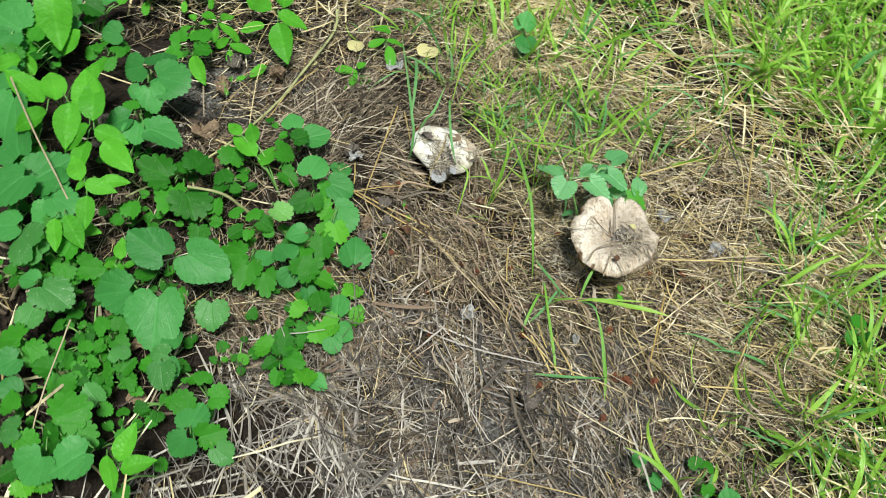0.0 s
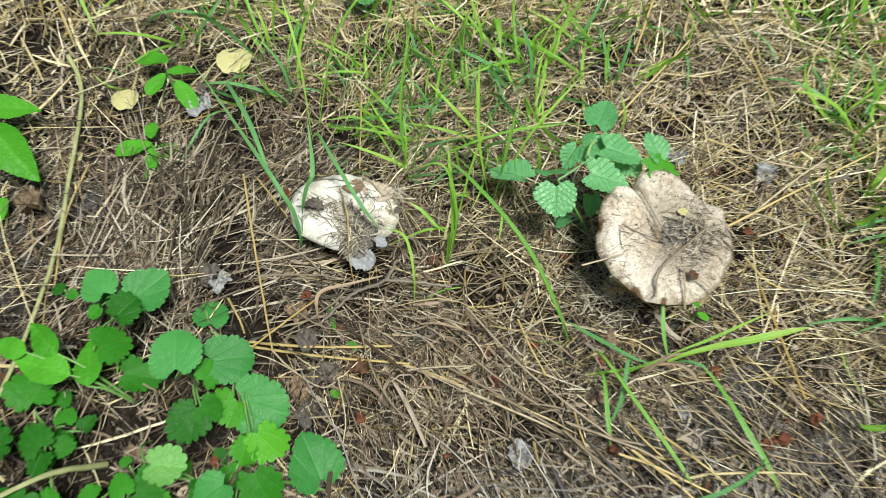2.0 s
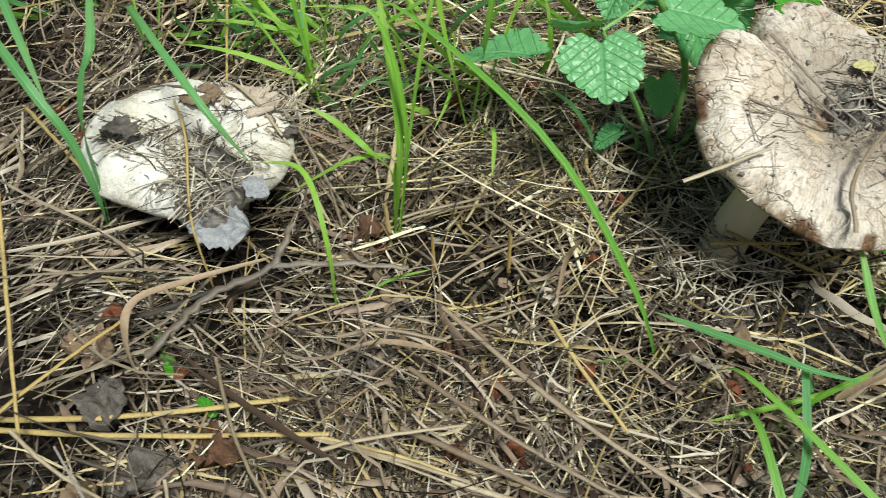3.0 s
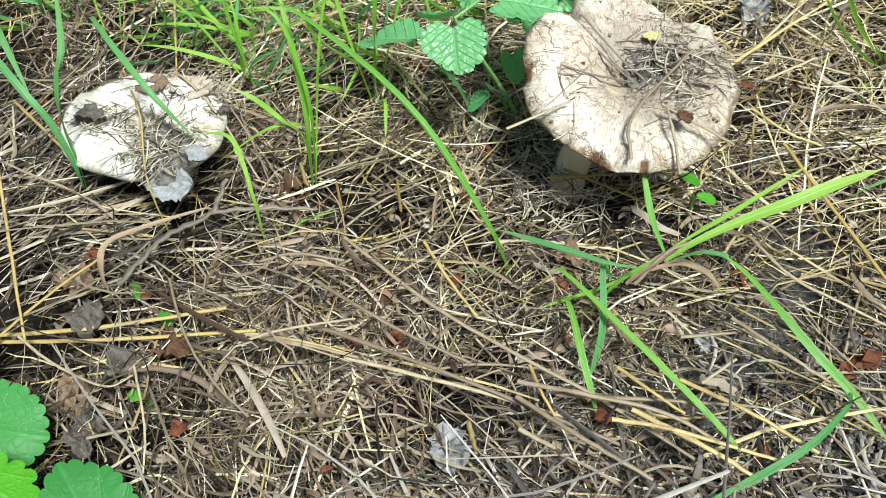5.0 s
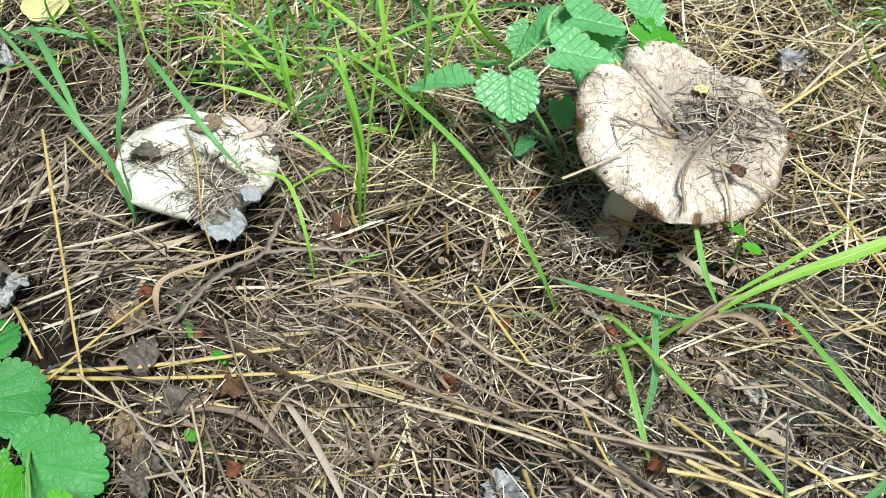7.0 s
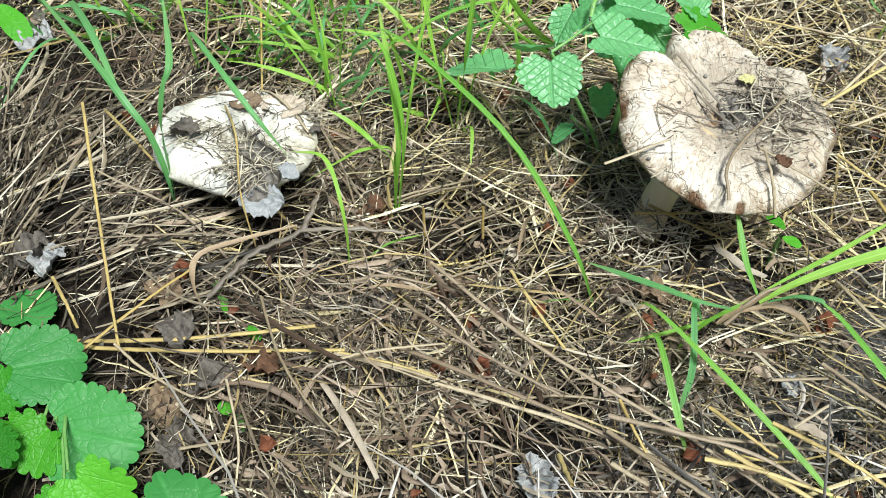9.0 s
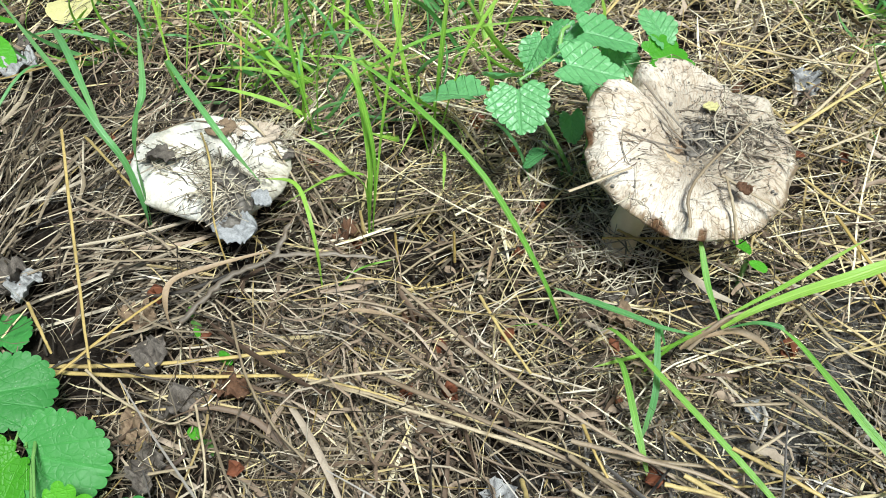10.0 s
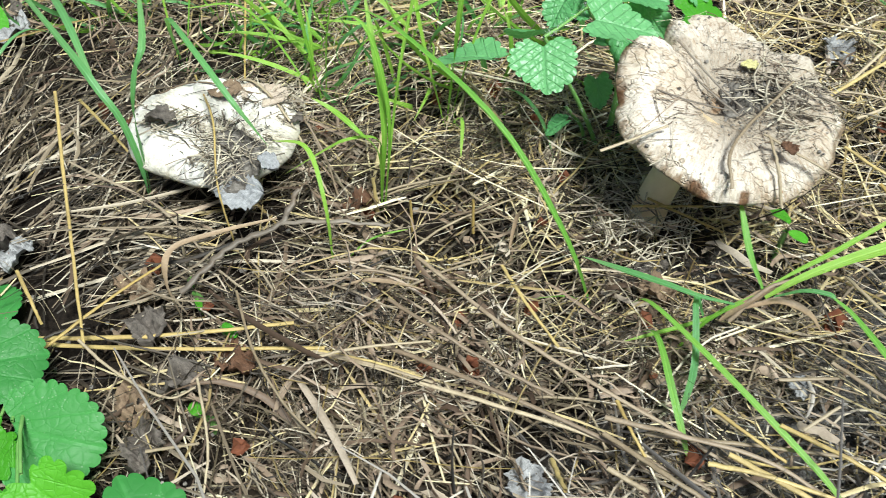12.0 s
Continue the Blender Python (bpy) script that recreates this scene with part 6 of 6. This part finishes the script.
SILVER = dead_leaf_material("silvery_dead_leaf", (0.15, 0.145, 0.138), (0.5, 0.495, 0.49))
for i, (x, y, size) in enumerate([(-0.213, 0.571, 0.023), (-0.485, 0.713, 0.036), (-0.23, 0.635, 0.022), (-0.52, 0.64, 0.03), (-0.41, 0.66, 0.024), (0.02, 0.64, 0.02)]):
    dead_leaf(x, y, ground_z(x, y) + 0.009, size * 0.9, DEAD_BROWN, "curled dull brown dead leaf on the litter", seed=i, curl=1.5)
for i, (x, y, size) in enumerate([(-0.216, 0.611, 0.026), (-0.195, 0.583, 0.028), (-0.203, 0.551, 0.024), (-0.377, 0.857, 0.024), (0.072, 0.484, 0.034), (-0.12, 0.64, 0.018), (0.14, 0.59, 0.018), (0.02, 0.655, 0.02), (-0.309, 0.66, 0.024), (-0.545, 0.69, 0.034)]):
    dead_leaf(x, y, ground_z(x, y) + 0.009, size * 0.9, DEAD_GREY, "crumpled grey dead leaf on the litter", seed=i + 20, curl=1.5)
for i, (x, y, size) in enumerate([(-0.174, 0.594, 0.024), (-0.13, 0.7, 0.02), (0.115, 0.83, 0.012), (-0.09, 0.645, 0.014)]):
    dead_leaf(x, y, ground_z(x, y) + 0.01, size * 0.85, DEAD_RUST, "rust-brown dead leaf fragment on the litter", 80 + 25 * i, 1.5, i + 40)
litter = np.random.default_rng(52)
for i in range(30):
    x, y = litter.uniform(-0.6, -0.15), litter.uniform(0.2, 0.74)
    if y > 0.6 and x > -0.4:
        y -= 0.3
    dead_leaf(x, y, ground_z(x, y) + 0.004, litter.uniform(0.014, 0.03), (DEAD_BROWN, DEAD_GREY, DEAD_BROWN, DEAD_RUST)[i % 4], ("curled dull brown dead leaf among green herbs", "crumpled grey dead leaf among green herbs", "curled dull brown dead leaf among green herbs", "rust-brown dead leaf fragment among green herbs")[i % 4], seed=i + 140)
for i, (x, y, size) in enumerate([(-0.475, 0.562, 0.04)]):
    dead_leaf(x, y, ground_z(x, y) + 0.006, size, DEAD_BROWN, "crumpled grey-brown dead leaf beside a creeping stem", seed=i + 190)
FALLEN = round_leaf_mesh("fallen_leaf", YELLOW_LEAF, 0.9, 0.14, 0.25, 9, 0.05, 0.45, 0.25, 71, 7.0, 10)
for i, (x, y, size, aim) in enumerate([(-0.442, 0.832, 0.03, 20), (-0.351, 0.887, 0.04, 10), (-0.463, 0.765, 0.014, 40)]):
    thing("fallen_leaf", FALLEN, "fallen pale yellow leaf lying on dry straw", "leaf", "yellow leaves", at=pose(x, y, ground_z(x, y) + 0.017, 6, 4, aim) @ Matrix.Diagonal((size, size, size, 1)))
for i, (x, y, size) in enumerate([(0.157, 0.828, 0.026), (0.077, 0.842, 0.022), (-0.044, 0.543, 0.024), (0.075, 0.59, 0.012), (-0.371, 0.841, 0.028), (-0.298, 0.655, 0.022)]):
    dead_leaf(x, y, ground_z(x, y) + 0.012, size, SILVER, "crumpled silvery grey dead leaf on the straw", seed=i + 80, curl=1.0)
thing("fallen_leaf", YOUNG[1], "fresh yellow-green leaf lying on the larger cap's rim", "leaf", at=pose(0.033, 0.757, 0.083, -6, 8, -80) @ Matrix.Diagonal((0.03, 0.03, 0.03, 1)))
PAPERY = dead_leaf_material("papery_grey_leaf", (0.18, 0.181, 0.183), (0.46, 0.462, 0.466))
dead_leaf(-0.183, 0.678, 0.034, 0.024, PAPERY, "torn silvery grey leaf hanging on the small mushroom", 90, 0.6, 97, (0, -24))
dead_leaf(-0.169, 0.689, 0.0445, 0.012, PAPERY, "crumpled silvery grey leaf scrap on the small mushroom", 60, 0.8, 96, (8, 0))
dead_leaf(-0.228, 0.714, 0.0482, 0.017, DEAD_GREY, "dark crumpled leaf scrap on the small mushroom", 85, 1.0, 98, (6, 0))
dead_leaf(-0.199, 0.737, 0.0505, 0.018, DEAD_BROWN, "reddish brown leaf scrap on the small mushroom", 100, 0.4, 99, (-6, 0))
dead_leaf(0.069, 0.668, 0.0755, 0.009, DEAD_RUST, "small rust-brown leaf scrap on the larger mushroom", 20, 0.7, 101)
dead_leaf(0.063, 0.722, 0.0785, 0.009, YELLOW_LEAF, "tiny yellow leaf scrap on the larger mushroom", 70, 0.4, 102)


dead_leaf(-0.179, 0.736, 0.0478, 0.028, dead_leaf_material("papery_tan_leaf", (0.36, 0.28, 0.205), (0.62, 0.52, 0.41)), "tan papery leaf over the small mushroom cap", 62, 0.35, 111, (-7, 9))
dead_leaf(-0.165, 0.724, 0.042, 0.016, DEAD_GREY, "grey papery leaf scrap on the small mushroom", 110, 0.5, 112, (-4, 10))
stalk([(-0.215, 0.765, 0.02), (-0.19, 0.748, 0.05), (-0.165, 0.722, 0.047), (-0.145, 0.7, 0.012)], 0.0016, STALK_PALE, "thin straw draped over the white mushroom cap", group="stalks on the caps")
stalk([(-0.19, 0.77, 0.02), (-0.17, 0.745, 0.044), (-0.148, 0.715, 0.03), (-0.14, 0.7, 0.01)], 0.0014, STALK_BROWN, "thin straw draped over the white mushroom cap", group="stalks on the caps")
stalk([(-0.245, 0.745, 0.04), (-0.215, 0.742, 0.053), (-0.18, 0.735, 0.0505)], 0.0012, STALK_BROWN, "thin straw draped over the white mushroom cap", group="stalks on the caps")


TAN_LEAF = single_stalk_material("tan_grass_leaf", (0.26, 0.18, 0.105), (0.42, 0.31, 0.2))


def dry_leaf(points, width, twist, label):
    """A dry, twisted grass leaf along a few points."""
    line = along(points, 40)
    s = np.linspace(0, 1, 40)
    v, f, u = ribbon(line - line[0], width * (0.3 + np.sin(math.pi * s) ** 0.7 * 0.8), 0.35, np.interp(s, (0, 0.45, 0.6, 1), twist))
    n = len(v)
    v = np.vstack([v, v - (0, 0, 0.0003)])
    thing("dry_grass_leaf", mesh_of("dry_grass_leaf", v, np.vstack([f, f[:, ::-1] + n]), TAN_LEAF, np.vstack([u, u])), label, "leaf", "dry grass leaves", at=Matrix.Translation(line[0]))


dry_leaf([(-0.165, 0.67, 0.026), (-0.19, 0.656, 0.031), (-0.211, 0.647, 0.029), (-0.211, 0.63, 0.027), (-0.2, 0.612, 0.022), (-0.187, 0.594, 0.012)], 0.0028, (0.2, 0.1, 1.2, 1.7), "twisted tan dry grass leaf over a twig")
SHEATH = "papery tan dry sheath at the foot of a grass plant"
dry_leaf([(0.04, 0.61, 0.028), (0.05, 0.614, 0.036), (0.062, 0.617, 0.042), (0.072, 0.614, 0.041)], 0.0042, (0.3, 0.2, 0.6, 1.4), SHEATH)
dry_leaf([(0.05, 0.613, 0.034), (0.064, 0.614, 0.038), (0.075, 0.609, 0.036), (0.081, 0.603, 0.03)], 0.003, (0.0, -0.4, -0.2, 0.6), SHEATH)
dry_leaf([(-0.118, 0.7, 0.003), (-0.122, 0.693, 0.02), (-0.12, 0.684, 0.03), (-0.114, 0.676, 0.024)], 0.0022, (0.4, 0.2, 0.8, 1.2), SHEATH)
dry_leaf([(-0.05, 0.66, 0.016), (-0.046, 0.672, 0.026), (-0.038, 0.684, 0.022), (-0.036, 0.69, 0.014)], 0.0022, (0.0, 0.5, 0.9, 1.6), "curled tan dry grass leaf on the straw")
dry_leaf([(-0.13, 0.634, 0.018), (-0.115, 0.634, 0.023), (-0.095, 0.63, 0.023), (-0.078, 0.626, 0.018)], 0.0022, (0.2, 0.0, 0.5, 0.9), "curled tan dry grass leaf on the straw")


# ---- loose single straws in the middle of the place ----
def straw_kind(i):
    length = (0.05, 0.07, 0.09, 0.12, 0.06, 0.1)[i]
    s = np.linspace(-0.5, 0.5, 7)
    line = np.stack([s * length, 0.045 * length * np.cos(s * 5 + i), 0.025 * length * np.sin(s * 5 + i)], 1)
    mat = (STALK_PALE, STALK_BROWN, STALK_PALE, STALK_PALE, STALK_YELLOW, STALK_BROWN)[i]
    v, f, u = tube(line, np.linspace(1, 0.6, 7) * (0.0007, 0.0006, 0.00075, 0.0008, 0.0007, 0.0007)[i], 5)
    label = (PL, BL, PL, PL, YL, BL)[i]
    return tagged(new("dry_straw", mesh_of("dry_straw", v, f, mat, u)), label, "straw", "loose straws")


def scatter_straws(count):
    kinds = [straw_kind(i) for i in range(6)]
    for i in range(count):
        x, y = rng.uniform(-0.3, 0.26), rng.uniform(0.45, 0.92)
        if (x + 0.205) ** 2 + (y - 0.714) ** 2 < 0.05**2 or (x - 0.052) ** 2 + (y - 0.703) ** 2 < 0.056**2:
            x += 0.13
        if x < -0.15 and y < 0.69:
            x += 0.18
        a = float(lie_angle(np.array(x), np.array(y))) + rng.normal(0, 32)
        m = pose(x, y, ground_z(x, y) + rng.uniform(0.009, 0.014), 0, rng.normal(0, 5), a)
        if i < 6:
            kinds[i].matrix_basis = m
        else:
            copy_thing(kinds[int(rng.choice(6, p=(0.24, 0.22, 0.2, 0.12, 0.1, 0.12)))], m)


scatter_straws(260)


# ---- dirt on the caps, crumbs and bud scales ----
def lump(r, size):
    """A small uneven clod."""
    th, ph = np.meshgrid(np.linspace(0, 2 * math.pi, 6, endpoint=False), np.linspace(0, math.pi, 5), indexing="ij")
    th, ph = th.T, ph.T
    rad = size * (0.7 + 0.5 * r.random(th.shape))
    v = np.stack([rad * np.sin(ph) * np.cos(th), rad * np.sin(ph) * np.sin(th), rad * 0.7 * np.cos(ph)], -1).reshape(-1, 3)
    return v, grid_faces(5, 6, True), np.zeros((len(v), 2))


def cap_dirt(cap, weight, crumbs, sticks, label, stick_label, seed, stick_mat):
    """Crumbs and broken stalks that lie on a cap; weight says how thickly, by place on the cap."""
    bpy.context.view_layer.update()
    r = np.random.default_rng(seed)
    top = np.array([tuple(cap.matrix_world @ v.co) for v in cap.data.vertices])[: 126 * 25]
    loc = np.array([tuple(v.co) for v in cap.data.vertices])[: 126 * 25]
    w = np.array([weight(x, y) * math.hypot(x, y) for x, y, _ in loc]) + 1e-9
    pieces = []
    for i in r.choice(len(top), crumbs, p=w / w.sum()):
        v, f, u = lump(r, r.gamma(2, 0.00017))
        pieces.append((v + top[i] + (r.normal(0, 0.001), r.normal(0, 0.001), 0.0002), f, u))
    v, f, u = joined(pieces)
    thing("soil_crumbs", mesh_of("soil_crumbs", v, f, CRUMB, u, False), label, "soil", kind="stuff")
    pieces = []
    for i in r.choice(len(top), sticks, p=w / w.sum()):
        L, a = min(r.gamma(1.6, 0.0075), 0.04), r.uniform(0, math.pi)
        s = np.linspace(-0.5, 0.5, 5)
        line = np.stack([s * L * math.cos(a) + r.normal(0, 0.22) * L * s**2 * 4, s * L * math.sin(a), 0.0012 + 0.15 * L * r.normal() * s], 1) + top[i]
        pieces.append(tube(line, np.full(5, r.uniform(0.0001, 0.00028)), 4))
    v, f, u = joined(pieces)
    thing("straw_bits", mesh_of("straw_bits", v, f, stick_mat, u), stick_label, "straw", kind="stuff")


caps = [o for o in bpy.data.objects if o.name.startswith("cap")]
caps.sort(key=lambda o: -o.parent.location.x)
cap_dirt(caps[0], lambda x, y: 0.12 + 3.5 * math.exp(-((x - 0.014) ** 2 + (y - 0.004) ** 2) / 0.016**2) + 0.9 * math.exp(-((x + 0.03) ** 2 + (y + 0.008) ** 2) / 0.008**2), 700, 60, "grey soil crumbs scattered on the larger mushroom cap", "broken dry stalks lying on the larger mushroom cap", 5, HAY_TAN)
cap_dirt(caps[0], lambda x, y: 0.25 + 2.5 * math.exp(-((x - 0.022) ** 2 + (y - 0.002) ** 2) / 0.024**2), 120, 150, "pale dust crumbs on the larger mushroom cap", "pale thin straw bits on the larger mushroom cap", 15, PALE_BITS)
cap_dirt(caps[1], lambda x, y: 0.015 + 0.9 * math.exp(-((x + 0.012) ** 2 / 0.02**2 + (y - 0.002) ** 2 / 0.005**2)) + 2.2 * math.exp(-((x - 0.015) ** 2 + (y + 0.018) ** 2) / 0.017**2) + 1.0 * math.exp(-(x**2 + y**2) / 0.01**2) + 0.6 * math.exp(-((x - 0.02) ** 2 + (y - 0.024) ** 2) / 0.012**2), 420, 200, "dark soil crumbs heaped on the white mushroom cap", "broken dry stalks lying on the white mushroom cap", 6, HAY_GREY)
for pts in ([(0.018, 0.742, 0.083), (0.04, 0.71, 0.076), (0.054, 0.694, 0.072)], [(0.0, 0.715, 0.079), (0.03, 0.702, 0.075), (0.05, 0.698, 0.072)], [(0.03, 0.737, 0.083), (0.045, 0.712, 0.077), (0.056, 0.698, 0.073)]):
    stalk(pts, 0.0013, TWIG, "thin dark stalk lying across the larger mushroom cap", group="stalks on the caps")
for pts in ([(-0.012, 0.668, 0.074), (0.018, 0.678, 0.08)], [(0.043, 0.65, 0.069), (0.046, 0.67, 0.077), (0.08, 0.71, 0.079)], [(0.066, 0.648, 0.06), (0.063, 0.66, 0.074), (0.062, 0.675, 0.077)], [(0.06, 0.676, 0.077), (0.09, 0.655, 0.07)]):
    stalk(pts, 0.0017, STALK_PALE, "pale straw lying across the larger mushroom cap", group="stalks on the caps")
stalk([(-0.222, 0.758, 0.045), (-0.2, 0.712, 0.053), (-0.192, 0.676, 0.044), (-0.188, 0.664, 0.015)], 0.0012, STALK_YELLOW, "thin curved straw over the white mushroom cap", group="stalks on the caps")


def soil_heap(x, y, z, rx, ry, h, tilt, label, seed):
    """A thin lumpy heap of soil and fibres on a cap."""
    n, m = 72, 24
    th = np.linspace(0, 2 * math.pi, n, endpoint=False)
    rows = []
    for s in np.linspace(0.02, 1, m):
        k = np.array([1 + 0.35 * noise.noise((math.cos(t) * 2, math.sin(t) * 2, seed)) for t in th])
        zz = np.array([h * (1 - s**2) + 0.003 * noise.noise((math.cos(t) * s * 5, math.sin(t) * s * 5, seed)) + 0.0032 * noise.noise((math.cos(t) * s * 19, math.sin(t) * s * 19, seed)) for t in th])
        rows.append(np.stack([rx * s * k * np.cos(th), ry * s * k * np.sin(th), zz], -1))
    rows.append(rows[-1] - (0, 0, 0.004))
    v = np.concatenate(rows)
    thing("soil_clod", mesh_of("soil_clod", v, grid_faces(m + 1, n, True), CRUMB), label, "soil", at=pose(x, y, z, tilt, 0, 0))


soil_heap(-0.19, 0.699, 0.0405, 0.0145, 0.021, 0.0055, 9, "rough grey clod of soil on the white mushroom cap", 3)
soil_heap(0.066, 0.708, 0.0702, 0.019, 0.011, 0.004, 10, "thin grey heap of soil in the larger cap's hollow", 5)


def fibres_on(x, y, z, r0, count, label, seed):
    """Thin broken stalks strewn over a heap."""
    r = np.random.default_rng(seed)
    pieces = []
    for i in range(count):
        L, a, q, t = r.gamma(3, 0.0045), r.uniform(0, math.pi), r0 * math.sqrt(r.random()), r.uniform(0, 2 * math.pi)
        s = np.linspace(-0.5, 0.5, 5)
        line = np.stack([s * L * math.cos(a) + r.normal(0, 0.15) * L * s**2 * 4, s * L * math.sin(a), 0.2 * L * r.normal() * s], 1)
        line += (x + q * math.cos(t), y + q * math.sin(t), z + 0.004 * (1 - (q / r0) ** 2) + 0.0008)
        pieces.append(tube(line, np.full(5, r.uniform(0.00018, 0.0005)), 4))
    v, f, u = joined(pieces)
    thing("straw_bits", mesh_of("straw_bits", v, f, PALE_BITS, u), label, "straw", kind="stuff")


fibres_on(-0.228, 0.714, 0.0475, 0.009, 26, "dark dry fibres on the white cap", 25)
fibres_on(-0.172, 0.733, 0.044, 0.016, 60, "brown dry fibres on the white cap", 23)
fibres_on(0.016, 0.684, 0.014, 0.028, 200, "dry fibres at the larger mushroom's foot", 24)
fibres_on(-0.19, 0.699, 0.0425, 0.021, 110, "fine dry fibres on the clod of soil", 21)
fibres_on(0.078, 0.706, 0.0735, 0.024, 90, "fine dry fibres in the larger cap's hollow", 22)


def crumbs_on_ground():
    pieces = []
    r = np.random.default_rng(8)
    for i in range(11000):
        x, y = r.uniform(-0.6, 0.4), r.uniform(0.3, 1.1)
        if i % 2:
            cx, cy, rx, ry = BARE[(0, 0, 0, 1, 2, 3)[int(r.integers(6))]]
            x, y = r.normal(cx, rx * 0.8), r.normal(cy, ry * 0.8)
        v, f, u = lump(r, r.gamma(2, 0.00036))
        pieces.append((v + (x, y, ground_z(x, y) + r.uniform(0.002, 0.008)), f, u))
    v, f, u = joined(pieces)
    thing("loose_soil_crumbs", mesh_of("loose_soil_crumbs", v, f, CRUMB, u, False), "grey-brown soil crumbs between the straw", "soil", kind="stuff")


def bud_scales(count):
    r = np.random.default_rng(9)
    made = None
    for i in range(count):
        x, y = r.uniform(-0.3, 0.2), r.uniform(0.48, 0.8)
        m = pose(x, y, ground_z(x, y) + r.uniform(0.013, 0.019), r.uniform(0, 60), r.uniform(0, 60), r.uniform(0, 360)) @ Matrix.Diagonal((*[r.uniform(0.7, 1.3)] * 3, 1))
        if made is None:
            v, f, u = lump(r, 0.0028)
            v = v * (1.5, 1.0, 0.45) + r.normal(0, 0.0009, v.shape)
            made = thing("bud_scale", mesh_of("bud_scale", v, f, BUD, u, False), "small red-brown bud scale on the litter", "bud scale", "bud scales", at=m)
        else:
            copy_thing(made, m)


crumbs_on_ground()
bud_scales(42)
